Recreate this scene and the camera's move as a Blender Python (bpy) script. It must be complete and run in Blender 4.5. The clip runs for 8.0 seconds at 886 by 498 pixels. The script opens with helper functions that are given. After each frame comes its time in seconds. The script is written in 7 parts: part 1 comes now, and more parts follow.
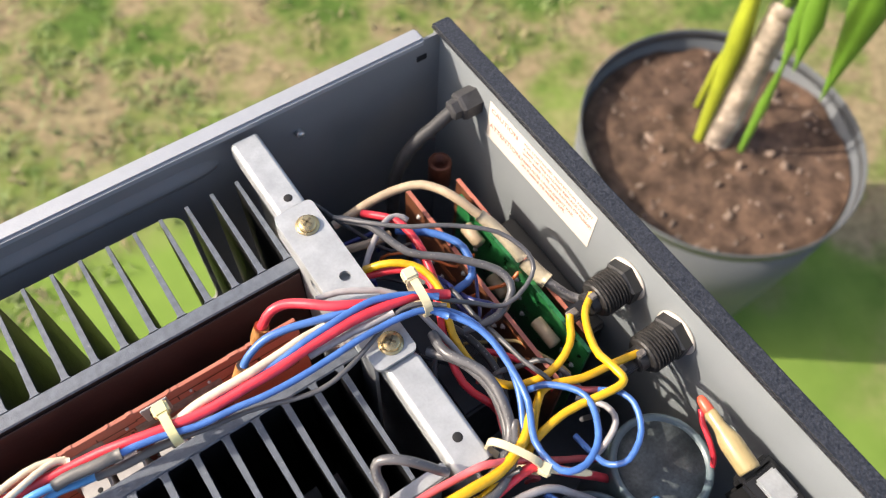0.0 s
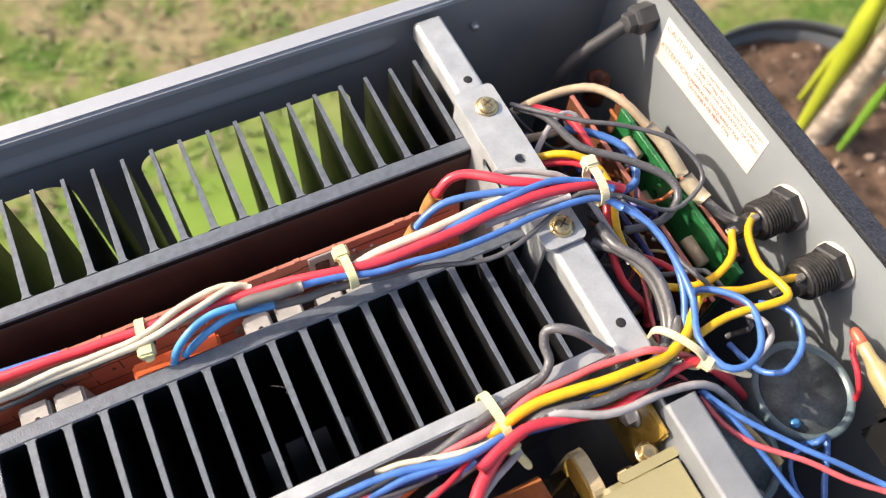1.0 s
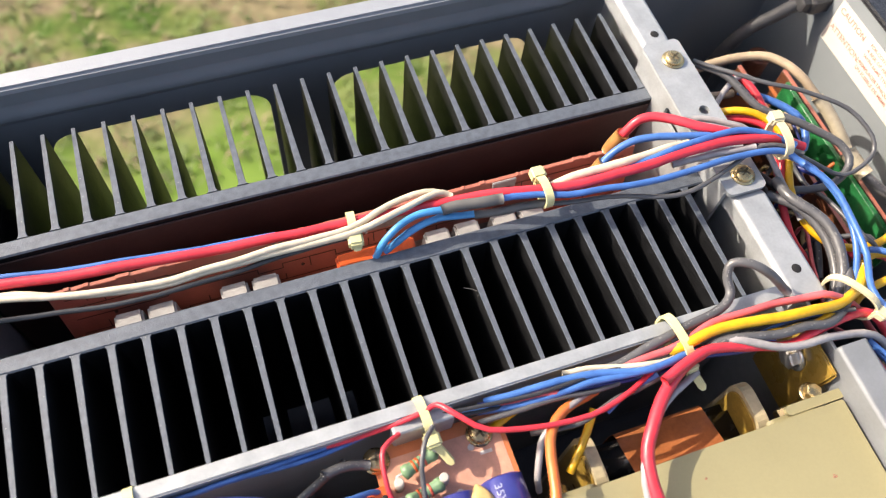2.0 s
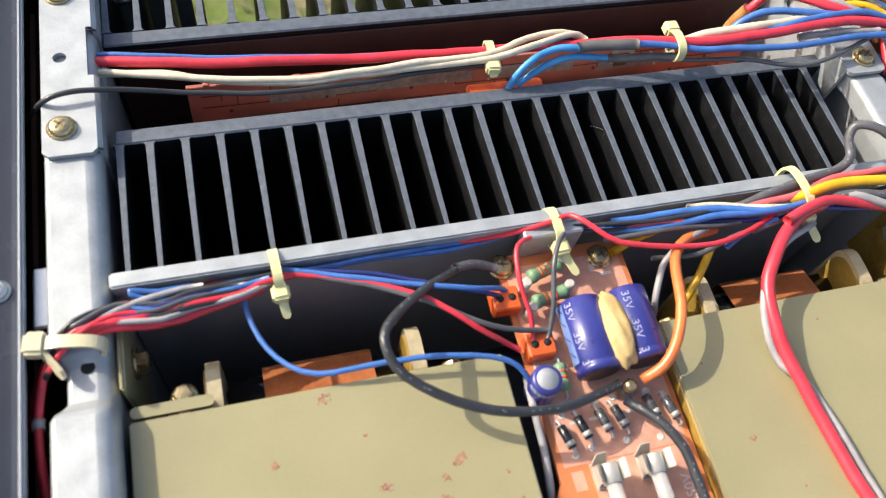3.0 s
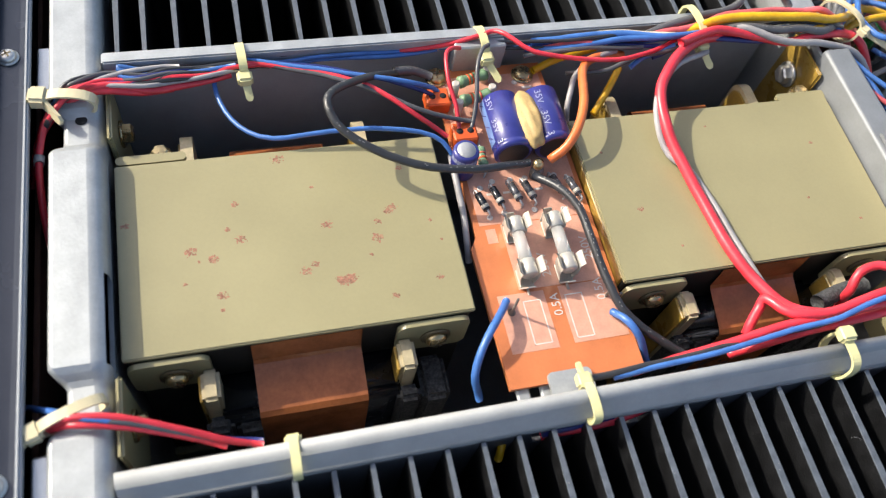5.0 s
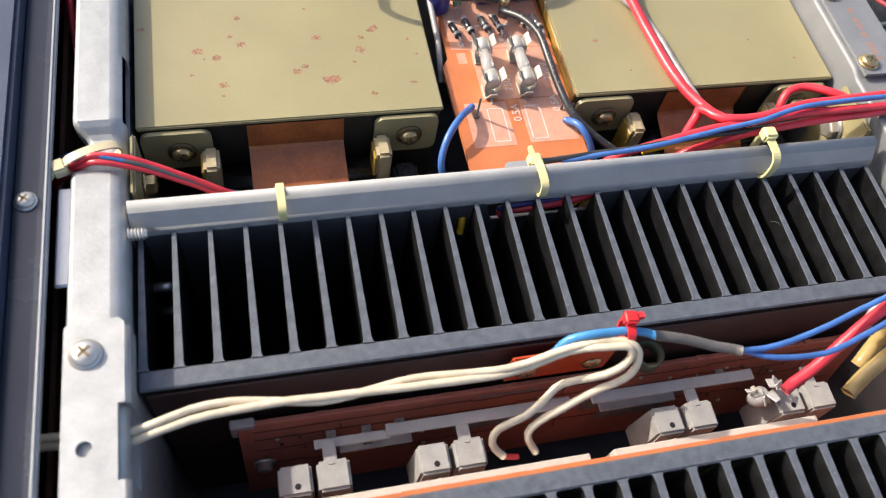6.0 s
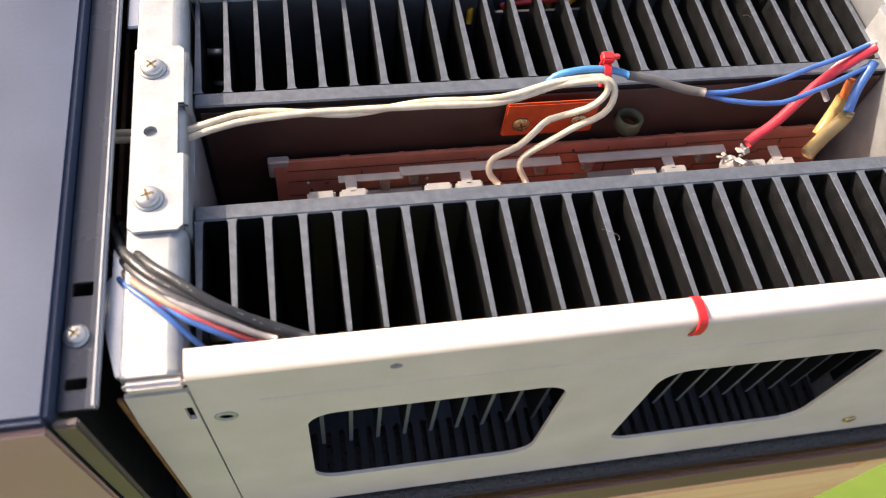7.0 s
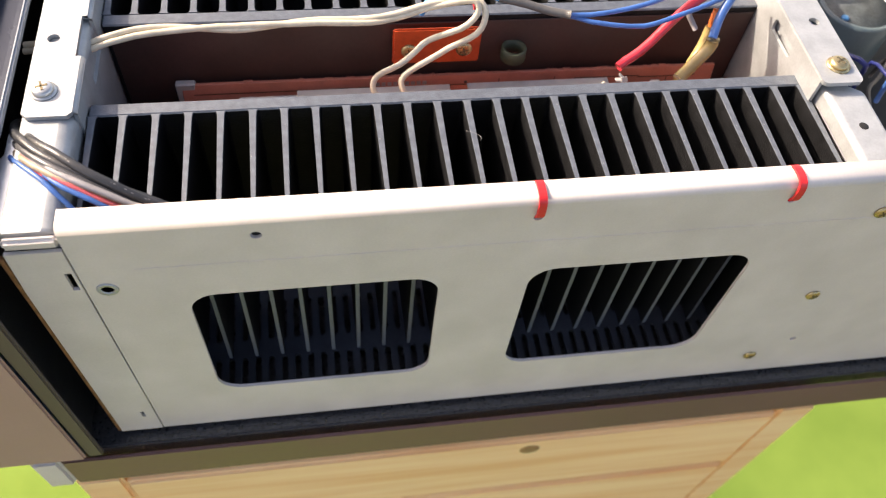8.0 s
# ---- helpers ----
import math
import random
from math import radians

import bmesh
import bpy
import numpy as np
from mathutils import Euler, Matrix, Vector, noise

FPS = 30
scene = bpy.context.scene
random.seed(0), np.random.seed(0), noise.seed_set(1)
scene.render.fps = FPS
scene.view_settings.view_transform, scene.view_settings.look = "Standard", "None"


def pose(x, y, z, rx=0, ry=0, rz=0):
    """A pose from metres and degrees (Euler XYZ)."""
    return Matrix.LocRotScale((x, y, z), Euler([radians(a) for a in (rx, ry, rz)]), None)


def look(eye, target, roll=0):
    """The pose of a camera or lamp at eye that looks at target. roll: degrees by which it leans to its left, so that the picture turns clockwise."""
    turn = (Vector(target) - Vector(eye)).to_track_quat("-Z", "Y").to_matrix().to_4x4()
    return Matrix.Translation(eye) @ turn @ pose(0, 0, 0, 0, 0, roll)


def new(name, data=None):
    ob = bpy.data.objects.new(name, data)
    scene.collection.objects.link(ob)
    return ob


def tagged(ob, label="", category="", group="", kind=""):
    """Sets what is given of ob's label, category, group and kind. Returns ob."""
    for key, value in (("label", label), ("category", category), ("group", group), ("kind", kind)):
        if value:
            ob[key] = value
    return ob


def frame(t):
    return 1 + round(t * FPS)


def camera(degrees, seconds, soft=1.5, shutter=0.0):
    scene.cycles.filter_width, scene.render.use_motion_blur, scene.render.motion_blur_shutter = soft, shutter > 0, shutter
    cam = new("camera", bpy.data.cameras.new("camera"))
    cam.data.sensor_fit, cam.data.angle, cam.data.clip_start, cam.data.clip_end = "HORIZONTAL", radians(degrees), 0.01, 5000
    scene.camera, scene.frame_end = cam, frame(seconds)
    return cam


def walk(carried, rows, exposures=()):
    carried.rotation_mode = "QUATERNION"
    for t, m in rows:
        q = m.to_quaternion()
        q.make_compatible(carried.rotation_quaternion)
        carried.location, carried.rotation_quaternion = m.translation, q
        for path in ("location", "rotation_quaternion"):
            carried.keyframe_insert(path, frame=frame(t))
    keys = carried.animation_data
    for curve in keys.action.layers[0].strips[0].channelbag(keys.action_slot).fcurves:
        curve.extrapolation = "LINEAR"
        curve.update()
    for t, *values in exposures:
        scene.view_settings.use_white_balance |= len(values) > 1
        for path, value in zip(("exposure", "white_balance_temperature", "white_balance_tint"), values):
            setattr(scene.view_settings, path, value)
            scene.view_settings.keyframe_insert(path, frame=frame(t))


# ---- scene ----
# ---------------------------------------------------------------- camera
cam = camera(58.09, 8.0, soft=1.15)
cam.data.dof.use_dof = True
cam.data.dof.focus_distance = 0.255
cam.data.dof.aperture_fstop = 13.0
# seconds, x, y, z, yaw, pitch, roll
PATH = [
    (0.0, 0.2055, 0.2257, 1.1275, -37.87, -59.81, 3.74),
    (0.3, 0.1951, 0.2253, 1.1228, -36.32, -59.98, 4.05),
    (0.5, 0.1890, 0.2235, 1.1162, -35.28, -60.34, 4.41),
    (0.8, 0.1717, 0.2216, 1.1151, -33.58, -61.35, 5.68),
    (1.0, 0.1564, 0.2216, 1.1150, -31.75, -61.78, 6.50),
    (1.2, 0.1434, 0.2204, 1.1143, -30.22, -61.63, 6.79),
    (1.5, 0.1274, 0.2237, 1.1148, -28.74, -62.13, 7.36),
    (1.7, 0.1170, 0.2201, 1.1159, -27.14, -61.76, 7.01),
    (2.8, 0.0558, 0.1794, 1.0926, -26.41, -60.92, 13.57),
    (3.0, 0.0477, 0.1707, 1.0887, -26.95, -60.88, 15.16),
    (3.2, 0.0429, 0.1608, 1.0882, -26.46, -61.09, 15.72),
    (3.5, 0.0411, 0.1485, 1.0838, -26.70, -61.21, 16.63),
    (3.8, 0.0409, 0.1335, 1.0860, -26.48, -61.08, 16.59),
    (4.0, 0.0439, 0.1248, 1.0867, -26.84, -60.90, 16.73),
    (4.2, 0.0466, 0.1168, 1.0882, -26.76, -60.52, 16.46),
    (5.3, 0.0513, 0.0728, 1.0963, -25.76, -59.76, 15.14),
    (5.5, 0.0556, 0.0569, 1.0978, -24.38, -59.53, 13.95),
    (5.8, 0.0523, 0.0320, 1.0954, -24.27, -59.31, 14.28),
    (6.0, 0.0470, 0.0137, 1.0904, -23.92, -59.17, 14.70),
    (6.2, 0.0438, -0.0044, 1.0869, -23.10, -59.41, 14.20),
    (6.5, 0.0408, -0.0306, 1.0883, -22.10, -59.54, 13.58),
    (6.8, 0.0400, -0.0586, 1.0854, -20.04, -58.70, 11.88),
    (7.0, 0.0424, -0.0758, 1.0840, -18.13, -59.03, 10.73),
    (7.2, 0.0461, -0.0936, 1.0835, -17.62, -58.14, 10.42),
    (7.5, 0.0520, -0.1114, 1.0785, -16.68, -57.28, 10.19),
    (7.8, 0.0684, -0.1216, 1.0793, -15.15, -56.58, 8.38),
    (8.0, 0.0814, -0.1310, 1.0790, -14.24, -55.91, 7.81),
]
walk(cam, [(t, pose(x, y, z, 90 + pitch, 0, yaw) @ pose(0, 0, 0, 0, 0, roll))
           for t, x, y, z, yaw, pitch, roll in PATH],
     exposures=[(0.0, 1.36, 7150, 13), (1.5, 1.44, 7350, 13), (3.0, 1.16, 6800, 8), (4.0, 1.10, 6750, 7), (5.5, 1.06, 6800, 8), (6.0, 1.06, 7050, 12), (6.5, 1.28, 7500, 15), (7.0, 1.46, 7780, 17), (7.5, 1.57, 7800, 18), (8.0, 1.58, 7850, 16)])

# ---------------------------------------------------------------- light
SUN_FROM = Vector((-1.2, 0.76, 1.0)).normalized()
world = bpy.data.worlds.new("sky")
scene.world = world
world.use_nodes = True
wn = world.node_tree
sky = wn.nodes.new("ShaderNodeTexSky")
sky.sky_type = "NISHITA"
sky.sun_disc = False
sky.air_density, sky.dust_density, sky.ozone_density = 0.75, 3.0, 0.6
sky.sun_elevation = math.asin(SUN_FROM.z)
sky.sun_rotation = math.atan2(SUN_FROM.x, SUN_FROM.y)
wn.nodes["Background"].inputs["Strength"].default_value = 0.135
wn.links.new(sky.outputs[0], wn.nodes["Background"].inputs["Color"])
sun = new("sun", bpy.data.lights.new("sun", "SUN"))
sun.data.energy = 2.65
sun.data.angle = radians(0.5)
sun.data.color = (1.0, 0.95, 0.87)
sun.matrix_world = look(SUN_FROM * 5, (0, 0, 0))

# ---------------------------------------------------------------- materials
def mat(name, color, rough=0.5, metal=0.0, var=0.15, scale=60.0, bump=0.1, bscale=900.0,
        second=None, spots=0.0, coat=0.0, spec=0.5, island=0.0):
    """Base colour varied at two scales, with a fine relief."""
    m = bpy.data.materials.new(name)
    m.use_nodes = True
    nt = m.node_tree
    n, l = nt.nodes, nt.links
    b = n["Principled BSDF"]
    tc = n.new("ShaderNodeTexCoord")
    big = n.new("ShaderNodeTexNoise")
    big.inputs["Scale"].default_value = scale
    big.inputs["Detail"].default_value = 6
    fine = n.new("ShaderNodeTexNoise")
    fine.inputs["Scale"].default_value = bscale
    fine.inputs["Detail"].default_value = 3
    l.new(tc.outputs["Object"], big.inputs["Vector"])
    l.new(tc.outputs["Object"], fine.inputs["Vector"])
    ramp = n.new("ShaderNodeValToRGB")
    ramp.color_ramp.elements[0].position = 0.3
    ramp.color_ramp.elements[1].position = 0.7
    c2 = second or [min(1, c * (1 + var)) for c in color]
    c1 = color if second else [c * (1 - var) for c in color]
    ramp.color_ramp.elements[0].color = (*c1, 1)
    ramp.color_ramp.elements[1].color = (*c2, 1)
    l.new(big.outputs["Fac"], ramp.inputs["Fac"])
    mix = n.new("ShaderNodeMix")
    mix.data_type, mix.blend_type = "RGBA", "MULTIPLY"
    mix.inputs["Factor"].default_value = min(1, var * 1.5)
    l.new(ramp.outputs["Color"], mix.inputs["A"])
    l.new(fine.outputs["Fac"], mix.inputs["B"])
    l.new(mix.outputs["Result"], b.inputs["Base Color"])
    b.inputs["Metallic"].default_value = metal
    b.inputs["Specular IOR Level"].default_value = spec
    b.inputs["Coat Weight"].default_value = coat
    rr = n.new("ShaderNodeMapRange")
    rr.inputs["To Min"].default_value = max(0.03, rough - 0.1)
    rr.inputs["To Max"].default_value = min(1, rough + 0.1)
    l.new(big.outputs["Fac"], rr.inputs["Value"])
    l.new(rr.outputs["Result"], b.inputs["Roughness"])
    if bump:
        bp = n.new("ShaderNodeBump")
        bp.inputs["Strength"].default_value = bump
        bp.inputs["Distance"].default_value = 0.0004
        l.new(fine.outputs["Fac"], bp.inputs["Height"])
        l.new(bp.outputs["Normal"], b.inputs["Normal"])
    return m


ZINC = mat("zinc_steel", (0.425, 0.445, 0.452), 0.46, 0.4, 0.12, 160, 0.12, 1100)
BRIGHTZINC = mat("bright_zinc", (0.70, 0.72, 0.73), 0.32, 0.75, 0.08, 160, 0.1, 1100)
PLATE = mat("grey_plated_sheet", (0.64, 0.587, 0.553), 0.5, 0.05, 0.08, 45, 0.07, 1200)
GREYPAINT = mat("grey_paint", (0.215, 0.238, 0.25), 0.45, 0.0, 0.05, 40, 0.08, 2500)
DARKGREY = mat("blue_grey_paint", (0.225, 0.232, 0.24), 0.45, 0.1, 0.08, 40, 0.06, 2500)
WRINKLE = mat("black_wrinkle_paint", (0.045, 0.046, 0.052), 0.30, 0.0, 0.6, 900, 1.0, 800, spec=1.0)
LIPM = mat("speckled_grey_wrinkle", (0.040, 0.042, 0.049), 0.38, 0.0, 0.85, 1300, 0.9, 1000, spec=0.8)
RAILM = mat("dull_zinc_rail", (0.34, 0.352, 0.355), 0.6, 0.0, 0.08, 120, 0.1, 1100)
DULLZINC = mat("darker_zinc", (0.215, 0.228, 0.24), 0.5, 0.15, 0.1, 120, 0.1, 1100)
RIMALU = mat("rim_aluminium", (0.33, 0.35, 0.375), 0.5, 0.3, 0.03, 400, 0.2, 1500)
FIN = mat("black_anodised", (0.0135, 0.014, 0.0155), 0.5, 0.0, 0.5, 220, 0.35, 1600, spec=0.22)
FINEDGE = mat("grey_anodised_edge", (0.115, 0.133, 0.160), 0.48, 0.15, 0.2, 420, 0.4, 2200)
OLIVE = mat("olive_enamel", (0.305, 0.272, 0.146), 0.40, 0.0, 0.07, 28, 0.05, 1200, coat=0.15)
RUST = mat("rust", (0.45, 0.21, 0.14), 0.85, 0.0, 0.4, 900, 0.6, 2500)
CORE = mat("dark_laminated_iron", (0.03, 0.027, 0.022), 0.55, 0.1, 0.3, 200, 0.3, 1500)
KAPTON = mat("brown_insulating_film", (0.42, 0.14, 0.05), 0.2, 0.0, 0.25, 120, 0.05, 900, coat=0.15)
TAPE = mat("black_tape", (0.014, 0.016, 0.02), 0.25, 0.0, 0.3, 200, 0.3, 500, coat=0.3)
BOARD = mat("orange_board", (0.58, 0.185, 0.068), 0.4, 0.0, 0.10, 120, 0.05, 1500, coat=0.2)
BOARDPALE = mat("bare_copper_pads", (0.66, 0.34, 0.24), 0.42, 0.0, 0.12, 300, 0.1, 1500)
BOARDRED = mat("red_brown_board", (0.47, 0.16, 0.112), 0.45, 0.0, 0.15, 120, 0.08, 1500)
BOARDDARK = mat("brown_phenolic", (0.10, 0.04, 0.022), 0.5, 0.0, 0.2, 150, 0.1, 1500)
BOARDGREEN = mat("green_solder_mask", (0.02, 0.18, 0.055), 0.3, 0.0, 0.3, 200, 0.2, 700, coat=0.4)
SOLDER = mat("tinned_track", (0.50, 0.49, 0.49), 0.45, 0.25, 0.12, 400, 0.3, 1200)
CERAM = mat("grey_ceramic", (0.365, 0.358, 0.348), 0.55, 0.0, 0.12, 200, 0.15, 1500)
BOBBIN = mat("yellowed_bobbin", (0.50, 0.42, 0.26), 0.4, 0.0, 0.2, 120, 0.1, 900, coat=0.2)
FOAM = mat("grey_black_foam", (0.085, 0.086, 0.088), 0.85, 0.0, 0.6, 900, 1.0, 1400)
RECESS = mat("shaded_recess", (0.20, 0.16, 0.09), 0.5, 0.6, 0.2, 200, 0.1)
CREAM = mat("cream_ceramic", (0.52, 0.48, 0.42), 0.55, 0.0, 0.08, 200, 0.1, 1500)
TIN = mat("tinned_brass", (0.52, 0.49, 0.43), 0.34, 0.35, 0.1, 250, 0.1, 1500)
CAPINK = mat("grey_blue_print", (0.26, 0.28, 0.42), 0.5, 0.0, 0.1, 500, 0.0)
WHITEINK = mat("white_print", (0.68, 0.62, 0.57), 0.6, 0.0, 0.1, 500, 0.0)
REDINK = mat("red_print", (0.62, 0.10, 0.06), 0.6, 0.0, 0.1, 500, 0.0)
LABELINK = mat("faded_red_print", (0.46, 0.19, 0.15), 0.6, 0.0, 0.1, 500, 0.0)
PAPER = mat("label_paper", (0.60, 0.555, 0.49), 0.6, 0.0, 0.03, 80, 0.03)
BLACK = mat("black_plastic", (0.018, 0.018, 0.019), 0.38, 0.0, 0.2, 150, 0.1, 1200)
# near-black of the flush insets, painting the shade inside holes and slots
DARK = mat("recess_shade", (0.008, 0.008, 0.009), 0.8, 0.0, 0.2, 150, 0.0)
BRASS = mat("yellow_chromate_steel", (0.58, 0.45, 0.24), 0.28, 0.9, 0.15, 250, 0.1, 1500)
STEEL = mat("nickel_steel", (0.66, 0.64, 0.60), 0.32, 0.75, 0.08, 250, 0.1, 1500)
BLUECAP = mat("blue_sleeve", (0.03, 0.034, 0.20), 0.3, 0.0, 0.15, 150, 0.05, 900, coat=0.4)
GLUE = mat("tan_glue", (0.50, 0.345, 0.14), 0.6, 0.0, 0.12, 300, 0.7, 600)
GREENRES = mat("green_resistor_coat", (0.16, 0.27, 0.15), 0.45, 0.0, 0.1, 300, 0.2, 900)
ORANGEP = mat("orange_plastic", (0.70, 0.11, 0.022), 0.4, 0.0, 0.15, 300, 0.1, 900)
NYLON = mat("natural_nylon", (0.60, 0.53, 0.34), 0.35, 0.0, 0.06, 300, 0.05, 900)
NYLONY = mat("yellowed_nylon", (0.64, 0.60, 0.31), 0.35, 0.0, 0.06, 300, 0.05, 900)
NYLONR = mat("red_nylon", (0.66, 0.025, 0.03), 0.35, 0.0, 0.06, 300, 0.05, 900)


def pvc(name, c, rough=0.35):
    return mat(name, c, rough, 0.0, 0.17, 160, 0.16, 600, coat=0.1)


W = {
    "red": pvc("red_wire", (0.70, 0.04, 0.06)), "blue": pvc("blue_wire", (0.055, 0.16, 0.45)),
    "navy": pvc("navy_wire", (0.02, 0.03, 0.16)), "white": pvc("white_wire", (0.66, 0.575, 0.43)),
    "yellow": pvc("yellow_wire", (0.72, 0.40, 0.012)), "black": pvc("black_wire", (0.035, 0.036, 0.039)),
    "grey": pvc("grey_wire", (0.095, 0.095, 0.10)), "orange": pvc("orange_wire", (0.72, 0.175, 0.045)),
    "light": pvc("pale_grey_wire", (0.36, 0.34, 0.34)), "pink": pvc("faded_red_wire", (0.66, 0.12, 0.13)),
    "sky": pvc("sky_blue_wire", (0.05, 0.26, 0.55)), "sleeve": pvc("clear_yellowed_sleeve", (0.44, 0.32, 0.13), 0.22),
    "shrink": pvc("grey_heat_shrink", (0.115, 0.11, 0.105), 0.5), "tan": pvc("tan_sleeve", (0.42, 0.32, 0.21), 0.5),
}

# ---------------------------------------------------------------- builders (millimetres, z from the chassis rim)
RIM = 0.900


def P(x, y, z):
    return Vector((x * 0.001, y * 0.001, RIM + z * 0.001))


def origin(ob):
    return Matrix.Translation(ob.location) if ob.parent is None else Matrix.Identity(4)


def thing(name, x, y, z, label, category, group="", kind=""):
    ob = new(name)
    ob.empty_display_size = 0.01
    ob.location = P(x, y, z)
    return tagged(ob, label, category, group, kind)


def part(name, bm, material, parent=None, label="", smooth=False):
    me = bpy.data.meshes.new(name)
    bm.to_mesh(me)
    bm.free()
    for m in (material if isinstance(material, (list, tuple)) else [material]):
        me.materials.append(m)
    if smooth:
        me.shade_smooth()
    return attach(name, me, parent, label)


def attach(name, me, parent=None, label=""):
    ob = new(name, me)
    if parent is not None:
        ob.parent = parent
        ob.matrix_parent_inverse = origin(parent).inverted()
    if label:
        ob["label"] = label
    return ob


def box(x0, x1, y0, y1, z0, z1, bev=0.4, bm=None, seg=1, index=0):
    """A box with bevelled edges, added to bm."""
    own = bmesh.new()
    r = bmesh.ops.create_cube(own, size=1)
    lo, hi = P(min(x0, x1), min(y0, y1), min(z0, z1)), P(max(x0, x1), max(y0, y1), max(z0, z1))
    for v in r["verts"]:
        v.co = Vector([lo[i] if v.co[i] < 0 else hi[i] for i in range(3)])
    if bev:
        bmesh.ops.bevel(own, geom=own.edges[:], offset=bev * 0.001, segments=seg, affect="EDGES", clamp_overlap=True)
    for f in own.faces:
        f.material_index = index
    return join(bm, own)


def join(bm, own):
    if bm is None:
        return own
    me = bpy.data.meshes.new("tmp")
    own.to_mesh(me)
    own.free()
    n = len(bm.faces)
    bm.from_mesh(me)
    bpy.data.meshes.remove(me)
    return bm


def turned(bm, m):
    bmesh.ops.transform(bm, matrix=m, verts=bm.verts)
    return bm


def lathe(profile, x, y, z, axis="z", seg=24, bm=None, index=0, smooth=True, ring_=False):
    """Turns (radius, height) pairs in mm round an axis through x, y, z."""
    own = bmesh.new()
    rings = []
    for r, h in profile:
        ring = []
        for k in range(seg):
            a = 2 * math.pi * k / seg
            u, v = r * math.cos(a), r * math.sin(a)
            c = {"z": (u, v, h), "x": (h, u, v), "-x": (-h, v, u), "y": (v, h, u), "-y": (u, -h, v)}[axis]
            ring.append(own.verts.new(P(x + c[0], y + c[1], z + c[2])))
        rings.append(ring)
    for a, b in zip(rings, rings[1:]):
        for k in range(seg):
            own.faces.new((a[k], a[(k + 1) % seg], b[(k + 1) % seg], b[k]))
    if ring_:
        for k in range(seg):
            own.faces.new((rings[-1][k], rings[-1][(k + 1) % seg], rings[0][(k + 1) % seg], rings[0][k]))
    else:
        own.faces.new(rings[0][::-1])
        own.faces.new(rings[-1])
    bmesh.ops.recalc_face_normals(own, faces=own.faces)
    for f in own.faces:
        f.material_index = index
        f.smooth = smooth and len(f.verts) == 4
    return join(bm, own)


def rounded(w, h, r, n=6):
    """The outline of a rounded rectangle about its middle."""
    pts = []
    for cx, cy, a0 in ((w / 2 - r, h / 2 - r, 0), (-w / 2 + r, h / 2 - r, 90), (-w / 2 + r, -h / 2 + r, 180), (w / 2 - r, -h / 2 + r, 270)):
        for k in range(n + 1):
            a = radians(a0 + 90 * k / n)
            pts.append((cx + r * math.cos(a), cy + r * math.sin(a)))
    return pts


def sheet(outline, holes, place, thick, bevel=0.0):
    """A flat plate with holes cut through it. place(u, v, d) gives the point at depth d."""
    bm = bmesh.new()
    edges = []
    for loop in [outline] + holes:
        vs = [bm.verts.new((u, v, 0)) for u, v in loop]
        edges += [bm.edges.new((vs[i], vs[(i + 1) % len(vs)])) for i in range(len(vs))]
    bmesh.ops.triangle_fill(bm, edges=edges, use_beauty=True, use_dissolve=False)
    ext = bmesh.ops.extrude_face_region(bm, geom=bm.faces[:])
    for v in [e for e in ext["geom"] if isinstance(e, bmesh.types.BMVert)]:
        v.co.z = thick
    for v in bm.verts:
        v.co = place(v.co.x, v.co.y, v.co.z)
    bmesh.ops.recalc_face_normals(bm, faces=bm.faces)
    return bm


def circle(x, y, r, n=14):
    return [(x + r * math.cos(2 * math.pi * k / n), y + r * math.sin(2 * math.pi * k / n)) for k in range(n)]


def shifted(pts, x, y):
    return [(x + u, y + v) for u, v in pts]


def wire_line(pts, step=4):
    """A smooth, slightly wavering line through points in mm."""
    p = [Vector(q) for q in pts]
    p = [p[0] * 2 - p[1]] + p + [p[-1] * 2 - p[-2]]
    line = []
    for a, b, c, d in zip(p, p[1:], p[2:], p[3:]):
        n = max(3, int((c - b).length / step))
        for k in range(n):
            t = k / n
            line.append(0.5 * ((2 * b) + (c - a) * t + (2 * a - 5 * b + 4 * c - d) * t * t + (3 * b - a - 3 * c + d) * t ** 3))
    line.append(p[-2])
    for i in range(1, len(line) - 1):
        q = line[i] * 0.07
        line[i] = line[i] + 0.42 * Vector((noise.noise(q), noise.noise(q + Vector((9, 3, 1))), noise.noise(q + Vector((2, 7, 5)))))
        q = q * 3.1
        line[i] = line[i] + 0.10 * Vector((noise.noise(q), noise.noise(q + Vector((9, 3, 1))), noise.noise(q + Vector((2, 7, 5)))))
    return line


def tube_mesh(name, pts, r, sides=9):
    """A tube along the line through points in mm."""
    line = wire_line(pts)
    verts, faces = [], []
    up = Vector((0.13, 0.21, 0.97))
    for i, q in enumerate(line):
        way = (line[min(i + 1, len(line) - 1)] - line[max(i - 1, 0)]).normalized()
        side = way.cross(up)
        side = side.normalized() if side.length > 1e-4 else way.orthogonal().normalized()
        up = side.cross(way).normalized()
        for k in range(sides):
            a = 2 * math.pi * k / sides
            verts.append(P(*(q + r * (math.cos(a) * side + math.sin(a) * up))))
    for i in range(len(line) - 1):
        for k in range(sides):
            a, b = i * sides + k, i * sides + (k + 1) % sides
            faces.append((a, b, b + sides, a + sides))
    faces.append(tuple(range(sides)))
    faces.append(tuple(range((len(line) - 1) * sides, len(line) * sides))[::-1])
    me = bpy.data.meshes.new(name)
    me.from_pydata(verts, [], faces)
    me.shade_smooth()
    return me


WIREINK = mat("pale_wire_print", (0.19, 0.187, 0.183), 0.6, 0.0, 0.1, 400, 0.0)


